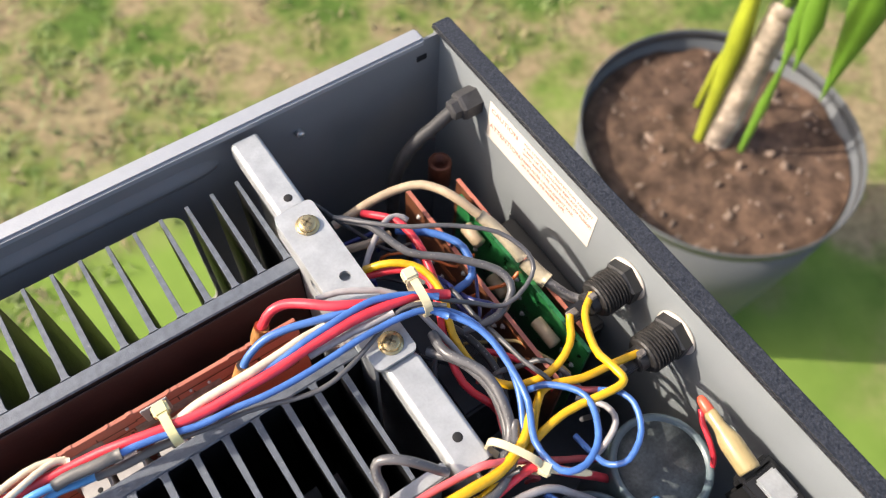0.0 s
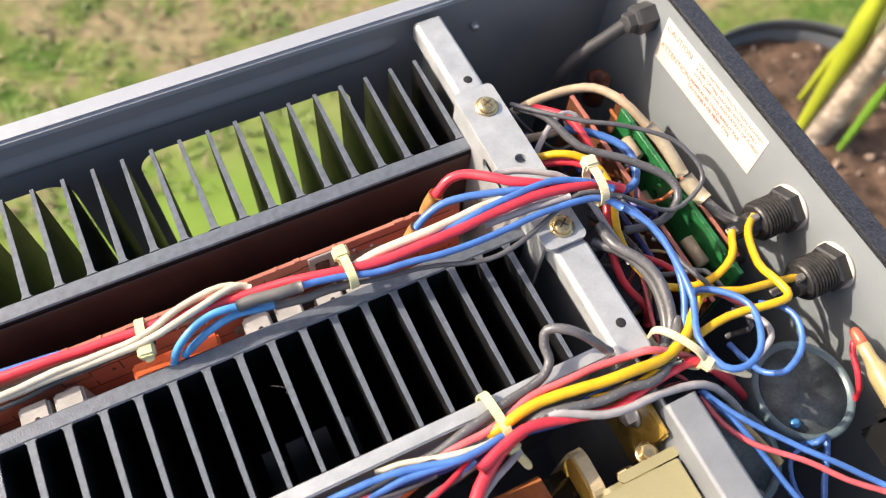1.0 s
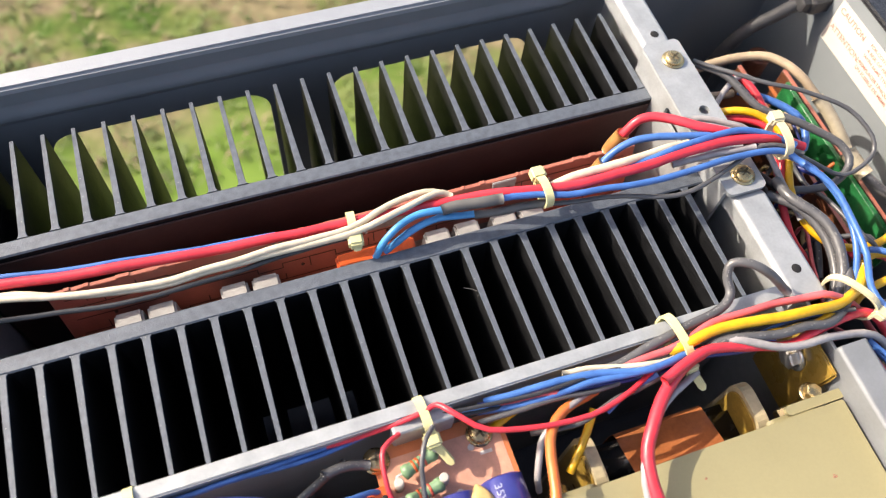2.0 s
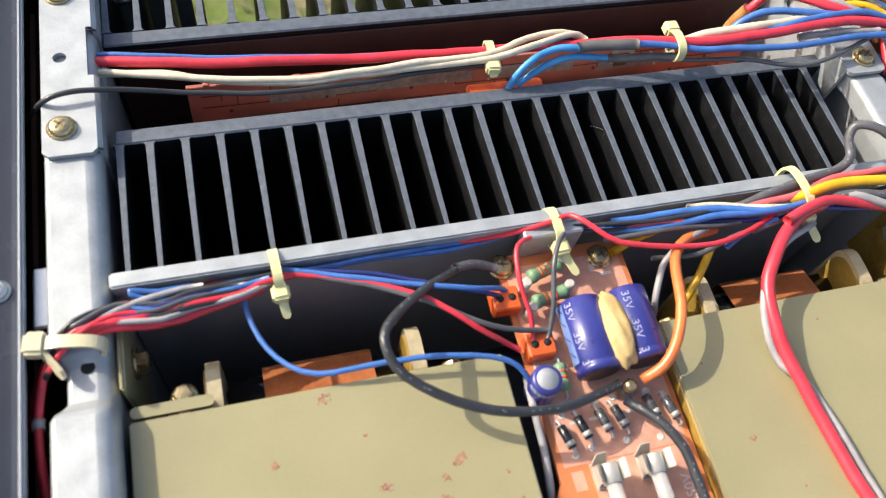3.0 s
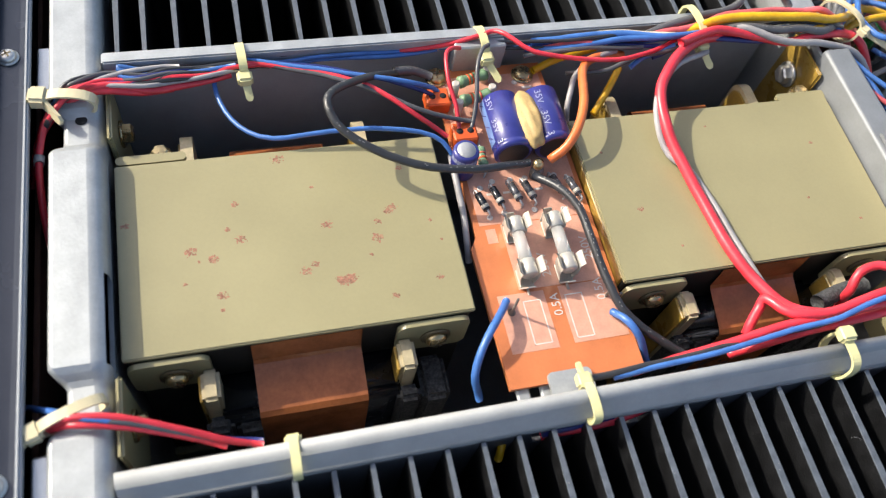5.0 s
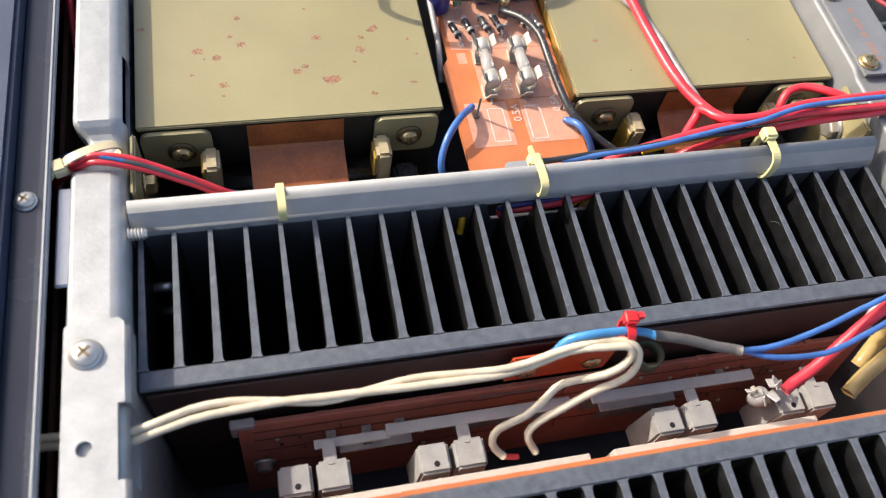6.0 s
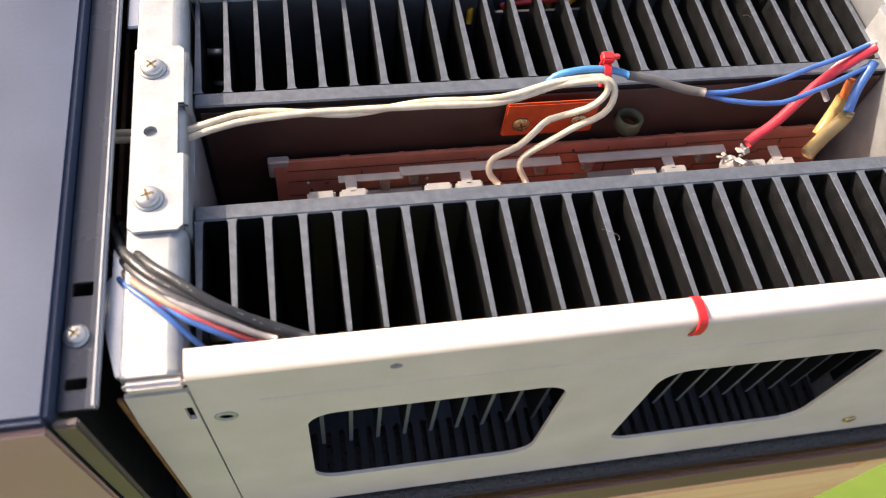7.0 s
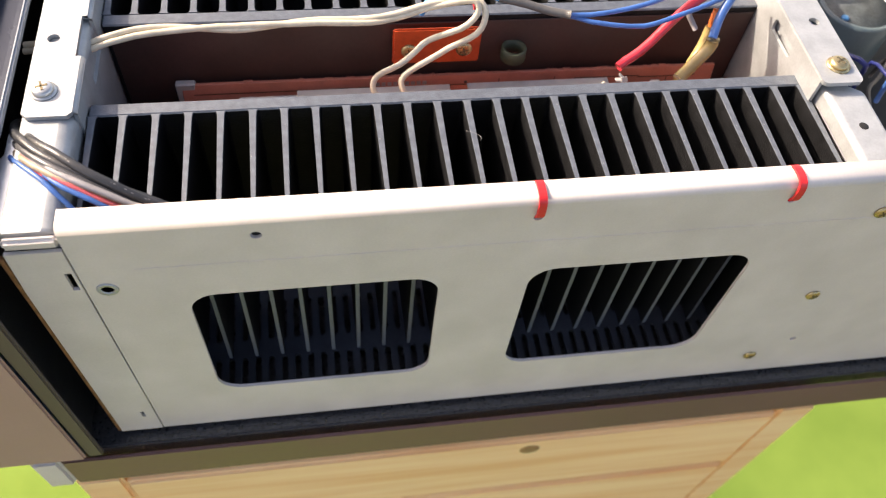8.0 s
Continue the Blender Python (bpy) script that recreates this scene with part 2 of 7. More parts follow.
def wire_print(parent, pts, r):
    """Short worn dashes of print along the top of an insulated lead."""
    line = wire_line(pts)
    bm = bmesh.new()
    rng = random.Random(int(pts[0][0] * 10))
    for a, b in zip(line, line[1:]):
        d = (b - a).normalized()
        if rng.random() < 0.3 or abs(d.z) > 0.8:
            continue
        side = d.cross(Vector((0, 0, 1))).normalized()
        upv = side.cross(d)
        for k in range(2):
            c = a + (b - a) * rng.uniform(0.1, 0.9)
            hl, e = rng.uniform(0.15, 0.4), rng.uniform(-0.1, 0.3)
            ring = [(-hl, e), (hl, e), (hl, e + 0.22), (-hl, e + 0.22)]
            bm.faces.new([bm.verts.new(P(*(c + d * u + (upv * math.cos(w) + side * math.sin(w)) * (r + 0.04)))) for u, w in ring])
    bmesh.ops.recalc_face_normals(bm, faces=bm.faces)
    return part("print_bar", bm, WIREINK, parent)


def wire(parent, color, r, pts, name="wire", label=""):
    me = tube_mesh(name, pts, r)
    me.materials.append(W[color] if isinstance(color, str) else color)
    ob = attach(name, me, parent, label)
    if color in ("grey", "black") and r > 1.2:
        wire_print(ob, pts, r)
    return ob


def screw_bm(x, y, z, r, h, axis="z", turn=0.5):
    """A pan head; raised bars in a darker tone paint in the shaded cross recess."""
    bm = lathe([(r, 0), (r, h * 0.35), (r * 0.93, h * 0.65), (r * 0.72, h * 0.9), (r * 0.4, h), (0.05, h)], x, y, z, axis, 20)
    for k in (0, 1):
        own = box(x - r * 0.55, x + r * 0.55, y - r * 0.11, y + r * 0.11, z + h * 0.8, z + h + 0.12, 0.05, index=1)
        c = P(x, y, z)
        m = Matrix.Translation(c) @ Matrix.Rotation(turn + k * math.pi / 2, 4, "Z") @ Matrix.Translation(-c)
        if axis == "-y":
            m = Matrix.Translation(c) @ Matrix.Rotation(radians(90), 4, "X") @ Matrix.Translation(-c) @ m
        if axis == "-x":
            m = Matrix.Translation(c) @ Matrix.Rotation(radians(-90), 4, "Y") @ Matrix.Translation(-c) @ m
        join(bm, turned(own, m))
    return bm


def screw(parent, x, y, z, r=3.4, h=2.0, axis="z", turn=0.5, material=None, washer=True, name="screw"):
    bm = screw_bm(x, y, z + (0.5 if washer and axis == "z" else 0), r, h, axis, turn)
    if washer:
        lathe([(r * 1.22, 0), (r * 1.22, 0.5), (r * 0.5, 0.55)], x, y, z, axis, 20, bm)
    return part(name, bm, [material or STEEL, RECESS], parent)


DULLSOLDER = mat("dull_grey_solder", (0.23, 0.205, 0.18), 0.5, 0.3, 0.3, 500, 0.5, 900)


def words(text, size, m, material, parent, name="print", align="LEFT", bold=0.0):
    cu = bpy.data.curves.new(name, "FONT")
    cu.offset = bold
    cu.body, cu.size, cu.align_x, cu.extrude = text, size * 0.001, align, 0.00003
    ob = bpy.data.objects.new(name, cu)
    scene.collection.objects.link(ob)
    bpy.context.view_layer.update()
    me = bpy.data.meshes.new_from_object(ob.evaluated_get(bpy.context.evaluated_depsgraph_get()))
    bpy.data.objects.remove(ob)
    me.transform(m)
    me.materials.clear()
    me.materials.append(material)
    return attach(name, me, parent)

# ---------------------------------------------------------------- ground, crate
def lawn_material():
    m = bpy.data.materials.new("lawn_soil")
    m.use_nodes = True
    n, l = m.node_tree.nodes, m.node_tree.links
    b = n["Principled BSDF"]
    tc = n.new("ShaderNodeTexCoord")
    n1, n2, n3 = (n.new("ShaderNodeTexNoise") for _ in range(3))
    n1.inputs["Scale"].default_value, n2.inputs["Scale"].default_value, n3.inputs["Scale"].default_value = 4.2, 12, 60
    for q in (n1, n2, n3):
        q.inputs["Detail"].default_value = 6
        l.new(tc.outputs["Object"], q.inputs["Vector"])
    ad = n.new("ShaderNodeMath")
    ad.operation = "MULTIPLY_ADD"
    ad.inputs[1].default_value = 0.8
    l.new(n2.outputs["Fac"], ad.inputs[0])
    l.new(n1.outputs["Fac"], ad.inputs[2])
    r = n.new("ShaderNodeValToRGB")
    e = r.color_ramp.elements
    e[0].position, e[0].color = 0.74, (0.060, 0.108, 0.022, 1)
    e[1].position, e[1].color = 1.08, (0.225, 0.170, 0.105, 1)
    for at, c in ((0.84, (0.125, 0.151, 0.046, 1)), (0.92, (0.168, 0.161, 0.076, 1)), (1.0, (0.21, 0.175, 0.10, 1))):
        e.new(at).color = c
    l.new(ad.outputs[0], r.inputs["Fac"])
    mx = n.new("ShaderNodeMix")
    mx.data_type, mx.blend_type = "RGBA", "OVERLAY"
    mx.inputs["Factor"].default_value = 0.6
    l.new(r.outputs["Color"], mx.inputs["A"])
    l.new(n3.outputs["Fac"], mx.inputs["B"])
    # well-watered turf round the crate, dry and patchy further off
    dist = n.new("ShaderNodeVectorMath")
    dist.operation = "DISTANCE"
    dist.inputs[1].default_value = (0.25, 0.28, 0.0)
    l.new(tc.outputs["Object"], dist.inputs[0])
    wob = n.new("ShaderNodeMath")
    wob.operation = "MULTIPLY_ADD"
    wob.inputs[1].default_value = 0.7
    l.new(n1.outputs["Fac"], wob.inputs[0])
    l.new(dist.outputs["Value"], wob.inputs[2])
    near_ = n.new("ShaderNodeMapRange")
    near_.inputs["From Min"].default_value, near_.inputs["From Max"].default_value = 1.08, 1.34
    near_.inputs["To Min"].default_value, near_.inputs["To Max"].default_value = 1.0, 0.0
    l.new(wob.outputs[0], near_.inputs["Value"])
    turf = n.new("ShaderNodeValToRGB")
    turf.color_ramp.elements[0].position, turf.color_ramp.elements[0].color = 0.3, (0.118, 0.195, 0.036, 1)
    turf.color_ramp.elements[1].position, turf.color_ramp.elements[1].color = 0.7, (0.158, 0.245, 0.048, 1)
    l.new(n2.outputs["Fac"], turf.inputs["Fac"])
    both = n.new("ShaderNodeMix")
    both.data_type = "RGBA"
    l.new(near_.outputs["Result"], both.inputs["Factor"])
    l.new(mx.outputs["Result"], both.inputs["A"])
    l.new(turf.outputs["Color"], both.inputs["B"])
    l.new(both.outputs["Result"], b.inputs["Base Color"])
    b.inputs["Roughness"].default_value = 0.9
    b.inputs["Specular IOR Level"].default_value = 0.1
    return m


LAWN = lawn_material()
bm = bmesh.new()
bmesh.ops.create_grid(bm, x_segments=160, y_segments=160, size=40)
for v in bm.verts:
    v.co.z = -0.004 + (0.05 * noise.noise(v.co * 0.3) if v.co.length > 5 else 0)
ground = part("ground", bm, LAWN)
tagged(ground, "patchy green and straw-brown lawn under bright sun", "lawn", kind="structure")


def wood_material():
    m = mat("pale_pine", (0.62, 0.42, 0.20), 0.6, 0.0, 0.10, 18, 0.15, 600)
    n, l = m.node_tree.nodes, m.node_tree.links
    tc = n.new("ShaderNodeTexCoord")
    mp = n.new("ShaderNodeMapping")
    mp.inputs["Scale"].default_value = (0.06, 1.0, 1.0)
    nz = n.new("ShaderNodeTexNoise")
    nz.inputs["Scale"].default_value, nz.inputs["Detail"].default_value = 90, 5
    l.new(tc.outputs["Object"], mp.inputs["Vector"])
    l.new(mp.outputs["Vector"], nz.inputs["Vector"])
    rp = n.new("ShaderNodeValToRGB")
    rp.color_ramp.elements[0].position, rp.color_ramp.elements[0].color = 0.35, (0.88, 0.50, 0.23, 1)
    rp.color_ramp.elements[1].position, rp.color_ramp.elements[1].color = 0.6, (0.97, 0.66, 0.36, 1)
    l.new(nz.outputs["Fac"], rp.inputs["Fac"])
    l.new(rp.outputs["Color"], n["Principled BSDF"].inputs["Base Color"])
    return m


WOOD = wood_material()
crate = thing("wooden_crate", 145, 140, -900, "pale pine slatted crate standing on the lawn", "crate")
TOPZ = -169
for k in range(10):
    z1 = TOPZ - 6 - k * 73
    for y0, y1 in ((-9, 9), (272, 290)):
        part("plank", box(-14, 290, y0, y1, z1 - 68 + random.uniform(-2, 2), z1, 1.5, seg=2), WOOD, crate)
    for x0, x1 in ((-14, 4), (272, 290)):
        part("plank", box(x0, x1, 10, 271, z1 - 68, z1, 1.5, seg=2), WOOD, crate)
for x in (-34, 291):
    for y in (-8, 254):
        part("corner_post", box(x, x + 19, y, y + 36, -905, TOPZ - 2, 1.5, seg=2), WOOD, crate)
for k in range(4):
    part("lid_plank", box(-30, 308, -4 + k * 73, 66 + k * 73, TOPZ - 5.5, TOPZ, 1.2, seg=2), WOOD, crate)
KNOT = mat("pine_knot", (0.40, 0.22, 0.09), 0.6, 0.0, 0.3, 300, 0.2, 900)
for x, z in ((168, -186), (60, -262), (240, -300)):
    part("knot", lathe([(5, 0), (4.5, 0.25), (1, 0.3)], x, -9.0, z, "-y", 14), KNOT, crate)

# ---------------------------------------------------------------- chassis
def ease(v, a, q):
    """0 below a, 1 above q, smooth between."""
    t = min(1, max(0, (v - a) / (q - a)))
    return t * t * (3 - 2 * t)


chassis = thing("amplifier_chassis", 150, 206, -160, "opened grey steel amplifier chassis without its top cover", "amplifier")
XF, XR, YF = 9.0, 341.5, 411.5   # inner faces of front wall, rear panel and far side plate
FLOOR = -134

# near side plate with two air windows
win = rounded(78.5, 69, 9)
out = [(9.5, -137), (345, -137), (345, -3), (9.5, -3)]
holes = [shifted(win, 75.8, -71.5), shifted(win, 184.3, -71.5), circle(60.8, -7, 1.7), circle(142, -7.5, 1.5), circle(222, -7, 1.5), circle(270, -108, 1.4)]
near = part("side_plate", sheet(out, holes, lambda u, v, d: P(u, d, v), 1.2), PLATE, chassis, "light grey plated steel side plate with two rounded windows")
bm = bmesh.new()
prof = [(0, -3)] + [(2.4 - 2.4 * math.cos(radians(q)), -1.6 + 2.4 * math.sin(radians(q))) for q in range(0, 91, 15)] + [(7.2, 0.8), (7.2, -0.4), (2.6, -0.4), (1.2, -1.6), (1.2, -3)]
ends = [[bm.verts.new(P(x, y, z)) for y, z in prof] for x in (9.5, 345)]
for k in range(len(prof)):
    f = bm.faces.new((ends[0][k], ends[0][(k + 1) % len(prof)], ends[1][(k + 1) % len(prof)], ends[1][k]))
    f.smooth = 0 < k < 8
for e in ends:
    bm.faces.new(e)
bmesh.ops.recalc_face_normals(bm, faces=bm.faces)
part("rolled_edge", bm, PLATE, near)
# dark backing added behind the holes so that they read as unlit
for x in (60.8, 142, 222):
    part("dark_hole_backing", lathe([(3.4, 1.25), (3.4, 4), (0.4, 4.1)], x, 0, -7, "y", 6, smooth=False), DARK, near)
part("pressed_rib", box(25, 325, -0.15, 0.3, -24, -19.5, 0.3, seg=2), PLATE, near)
for x, z, mt in ((260, -70, BRASS), (255.5, -120, BRASS), (258, -17, BRASS)):
    screw(near, x, -0.1, z, 2.7, 1.1, "-y", 0.6, mt, washer=False)
part("rivet", lathe([(3.2, 0), (3.1, 0.35), (1.9, 0.4), (1.7, -0.6)], 15.5, 0, -29.5, "-y", 18), ZINC, near)
# front corner post, folded round from the front wall
post = part("front_corner_post", sheet([(-7, -137), (9, -137), (9, -8.5), (-6, -8.5), (-6.8, -30)], [shifted(rounded(2, 9, 0.3, 2), 7.2, -24), shifted(rounded(1.4, 5, 0.3, 2), 4.5, -122)],
            lambda u, v, d: P(u, d - 0.2, v), 1.2), PLATE, chassis)
part("worn_edge", box(-8.0, -6.7, -0.45, 1.0, -136, -10, 0.3), mat("rusty_copper_edge", (0.30, 0.13, 0.05), 0.7, 0.2, 0.4, 400, 0.4, 900), post)
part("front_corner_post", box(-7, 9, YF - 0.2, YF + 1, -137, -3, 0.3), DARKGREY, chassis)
# far side plate
holes = [shifted(rounded(80, 75, 9), 76.5, -65.5), shifted(rounded(83, 75, 9), 182, -65.5)]
out = [(9.5, -137), (345, -137), (345, 0), (9.5, 0)]
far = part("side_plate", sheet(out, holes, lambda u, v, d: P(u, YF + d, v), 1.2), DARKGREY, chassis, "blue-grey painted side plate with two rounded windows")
part("rolled_edge", box(-8, 333, YF - 2.5, YF + 5, -0.5, 3.4, 1.0, seg=2), RIMALU, far, "bright aluminium rim")
# dark box in place of an opening, painted as its shade
part("slot", box(330.6, 335.2, YF - 0.5, YF + 0.2, -10.2, -7.6, 0.2), DARK, far)
rib = bmesh.new()
rows = []
for x, k in ((10, 1), (230, 1), (236, 0.95), (240, 0.75), (242.5, 0.4), (243.5, 0)):
    rows.append([rib.verts.new(P(x, YF - 0.05 - 1.5 * k * ease(q, 0, 1) if q < 1 else YF - 0.05 - 1.5 * k * (1 - ease(q, 1, 2.6)), -12 - 4.6 * k + 9.2 * k * q / 2.6)) for q in (0, 0.25, 0.5, 0.75, 1, 1.4, 1.8, 2.2, 2.6)])
for a_, q in zip(rows, rows[1:]):
    for k in range(8):
        rib.faces.new((a_[k], a_[k + 1], q[k + 1], q[k]))
bmesh.ops.recalc_face_normals(rib, faces=rib.faces)
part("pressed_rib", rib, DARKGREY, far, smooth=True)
part("screw_tip", lathe([(1.6, -1), (1.6, 2.2), (1.2, 2.8), (0.3, 3)], 276, YF, -16.5, "-y", 14), STEEL, far)
# rear panel
out = [(0, -137), (416, -137), (416, 1), (0, 1)]
rear = part("rear_panel", sheet(out, [], lambda u, v, d: P(XR + d, u, v), 1.2), GREYPAINT, chassis, "smooth grey painted rear panel")
part("top_flange", box(340.2, 348.6, -2, 416, -0.6, 1.9, 0.7, seg=2), LIPM, rear, "black textured lip")
part("outer_skin", box(344, 346, -2, 416, -150, -0.8, 0.5), WRINKLE, rear)
# floor and tray
slots = [shifted(rounded(2.5, 20, 1.2, 3), 20 + 5.5 * k, y) for y in (16, 44) for k in range(43)]
part("floor_pan", sheet([(-7, 1.3), (345, 1.3), (345, YF), (-7, YF)], slots, lambda u, v, d: P(u, v, FLOOR - 1.6 + d), 1.6),
     mat("blue_grey_floor_paint", (0.10, 0.115, 0.145), 0.45, 0.0, 0.15, 60, 0.1), chassis, "painted floor pan with rows of vent slots")
tray = part("base_tray", box(-34, 350, -5, 418, -150, -140.5, 0.8, seg=2), WRINKLE, chassis, "black textured base tray")
part("tray_lip", box(-31, 352, -9, -7.4, -167, -142.5, 0.6, seg=2), mat("satin_trim", (0.18, 0.095, 0.09), 0.42, 0.2, 0.08, 40, 0.05, 500), tray, "satin bronze-grey metal trim")
part("corner_cap", box(-43, -31.5, -9.5, 12, -168, -141, 1.5, seg=2), PLATE, tray)
for fx in (10, 260):
    for fy in (25, 262):
        part("foot", lathe([(14, -169), (15, -167), (15, -149)], fx, fy, 0), BLACK, tray)

# front wall with its flanges
front = part("front_wall", sheet([(9, FLOOR), (YF - 1, FLOOR), (YF - 1, -10.4), (9, -10.4)], [],
             lambda u, v, d: P(XF - 1.2 + d, u, v), 1.2), ZINC, chassis)


def folded_beam(name, spans, x_in, drop, slots, parent, step=1.5, r=1.0, material=None):
    """A folded sheet beam along y; spans give (y0, y1, outer x, top z), slots the gaps in its inner shoulder."""
    bm = bmesh.new()
    rows, ys = [], []
    s = 1 if x_in > spans[0][2] else -1
    y = spans[0][0]
    while y <= spans[-1][1] + 1e-6:
        xo, z1 = spans[0][2], spans[0][3]
        for p, q in zip(spans, spans[1:]):
            k = ease(y, (p[1] + q[0]) / 2 - 2.5, (p[1] + q[0]) / 2 + 2.5)
            xo, z1 = xo + (q[2] - p[2]) * k, z1 + (q[3] - p[3]) * k
        z1 += 0.12 * noise.noise(Vector((y * 0.05, x_in, 3)))
        prof = [(xo, z1 - drop), (xo, z1 - 1.5), (xo + s * 0.4, z1 - 0.5), (xo + s * 1.4, z1), (x_in - s * 4.2 * r, z1), (x_in - s * 2.2 * r, z1 - 0.5 * r), (x_in - s * 0.8 * r, z1 - 1.7 * r), (x_in, z1 - 3.8 * r), (x_in, z1 - drop - 2)]
        rows.append([bm.verts.new(P(px, y, pz)) for px, pz in prof])
        ys.append(y)
        y += step
    n = len(rows[0])
    for a, c, y in zip(rows, rows[1:], ys):
        for k in range(n):
            if k == 8 or k in (6, 7) and any(p <= y <= q for p, q in slots):
                continue
            bm.faces.new((a[k], a[(k + 1) % n], c[(k + 1) % n], c[k])).smooth = k in (1, 2, 4, 5, 6)
    bm.faces.new(rows[0][::-1])
    bm.faces.new(rows[-1])
    bmesh.ops.recalc_face_normals(bm, faces=bm.faces)
    return part(name, bm, material or ZINC, parent)


folded_beam("front_beam", [(2.5, 46, -6, -2.2), (46, 157, -5.5, -2.2), (157, 170, -1.5, -4.6), (170, 239, -5, -0.6), (239, 252, -2.0, -4.4), (252, 404, -5.5, -2.2)],
            XF + 0.3, 6, [(172, 196)], front)
part("beam_foot", sheet([(-5, 3.5), (-7.3, 4), (-9.5, 13), (-12.0, 25), (-11.6, 29), (-9.2, 32), (-9.2, 40), (-5, 40)], [], lambda u, v, d: P(u, v, -6.0 + d), 1.6, 0.3), BRIGHTZINC, front)
for y0, y1 in ((121, 152), (262, 279), (395, 404)):
    part("beam_foot", box(-9.2, -5, y0, y1, -6.0, -4.4, 0.6), BRIGHTZINC, front)
def bracket(y0, y1, hy, n0, n1, ys, metal):
    """A joining plate over the front beam with a folded web; a notch runs through the fold from n0 to n1."""
    out = [(-5.2, y0 + 1.5), (-3.7, y0), (7.6, y0), (9.0, y0 + 1.4), (9.0, n0), (7.4, n0), (7.4, n1), (9.0, n1), (9.0, y1 - 1.4), (7.6, y1), (-3.7, y1), (-5.2, y1 - 1.5)]
    br = part("bracket_plate", sheet(out, [circle(0, hy, 1.9)], lambda u, v, d: P(u, v, -2.0 + d), 1.5), ZINC, chassis)
    part("bracket_web", sheet([(y0 + 2, -62), (y1 - 2, -62), (y1 - 2, -1.9), (n1, -1.9), (n1, -13), (n0, -13), (n0, -1.9), (y0 + 2, -1.9)], [],
         lambda u, v, d: P(8.9 + d, u, v), 1.2), ZINC, br)
    bm = bmesh.new()
    for p, q in ((y0 + 2, n0), (n1, y1 - 2)):
        rows = [[bm.verts.new(P(8.0 + r * math.sin(radians(k)), y, -2.6 + r * math.cos(radians(k)))) for k in range(0, 91, 15) for r in (2.1,)] for y in (p, q)]
        for i in range(6):
            bm.faces.new((rows[0][i], rows[0][i + 1], rows[1][i + 1], rows[1][i])).smooth = True
    bmesh.ops.recalc_face_normals(bm, faces=bm.faces)
    bmesh.ops.solidify(bm, geom=bm.faces[:], thickness=0.0009)
    part("bracket_fold", bm, ZINC, br)
    for y in ys:
        screw(br, 0, y, -0.5, 3.3, 1.9, turn=random.random(), material=metal)


bracket(42.5, 108.5, 75.8, 67.5, 86, (52.7, 99.3), STEEL)
bracket(310, 380, 344.4, 337, 355.5, (319, 369), BRASS)
part("corner_fold", box(-5.6, 9.2, -0.1, 2.4, -7.4, -3.0, 1.0, seg=3), PLATE, chassis)

# rear beam
rearb = part("rear_wall", box(253.4, 254.6, 8, YF - 2, FLOOR, -3.4, 0.4), ZINC, chassis)
# this middle segment is a darker zinc than the other two
folded_beam("rear_beam", [(108, 170, 266, -1.2), (170, 213, 267, 0.0), (213, 249, 263, 0.0)], 252.3, 14, [], rearb, r=0.3, material=DULLZINC)
for spans in ([(8, 41, 262, -2.5), (41, 108, 258, -3.0)], [(266, 306, 260, -0.6), (306, 371, 258, -2.0), (371, 408, 259, -0.6)]):
    folded_beam("rear_beam", spans, 247.9, 5, [], rearb, r=0.45)
part("mounting_lug", sheet([(254.2, 167.5), (272, 167.5), (272, 205), (267, 211), (254.2, 211)], [], lambda u, v, d: P(u, v, 0.3 + d), 1.2), DULLZINC, rearb)
for x, y, z in ((254.5, 262 + 14, -0.5), (254.3, 376.2, -0.5), (254.5, 150, -2.4), (254.5, 24, -2.4)):
    part("screw_hole", lathe([(1.6, -0.02), (1.5, 0.05), (0.2, 0.06)], x, y, z, "z", 14), DARK, rearb)
screw(rearb, 258.0, 206.3, 1.5, 3.0, 1.8, turn=0.2, material=BRASS)
screw(rearb, 257.5, 172.8, 1.5, 3.0, 1.8, turn=0.9, material=BRASS)
REDTXT = mat("orange_print", (0.44, 0.19, 0.12), 0.6, 0.0, 0.1, 500, 0.0)
for k in range(9):
    for e in (0, 1.0, 1.9):
        if (k * 3 + int(e)) % 4:
            part("print_bar", box(261.6 + 0.4 * (k % 2), 263.8, 200 - k * 3.0 - e - 0.45, 200 - k * 3.0 - e, 1.5, 1.56, 0), REDTXT, rearb)
for y0, y1, hs, ss in ((40, 112, 70, (48, 103)), (305, 371, 338.8, (361.9, 311))):
    br = part("bracket_plate", sheet(shifted(rounded(14.5, y1 - y0, 2, 3), 253, (y0 + y1) / 2), [circle(254.5, hs, 1.9)],
              lambda u, v, d: P(u, v, -0.3 + d), 1.5), ZINC, chassis)
    part("bracket_web", sheet([(y0 + 2, -62), (y1 - 2, -62), (y1 - 2, 0.6), (y0 + 2, 0.6)], [shifted(rounded(16, 5, 1.5, 3), hs, -6)],
         lambda u, v, d: P(245.6 + d, u, v), 1.2), ZINC, br)
    for y in ss:
        screw(br, 254, y, 1.2, 3.3, 1.9, turn=random.random(), material=BRASS)

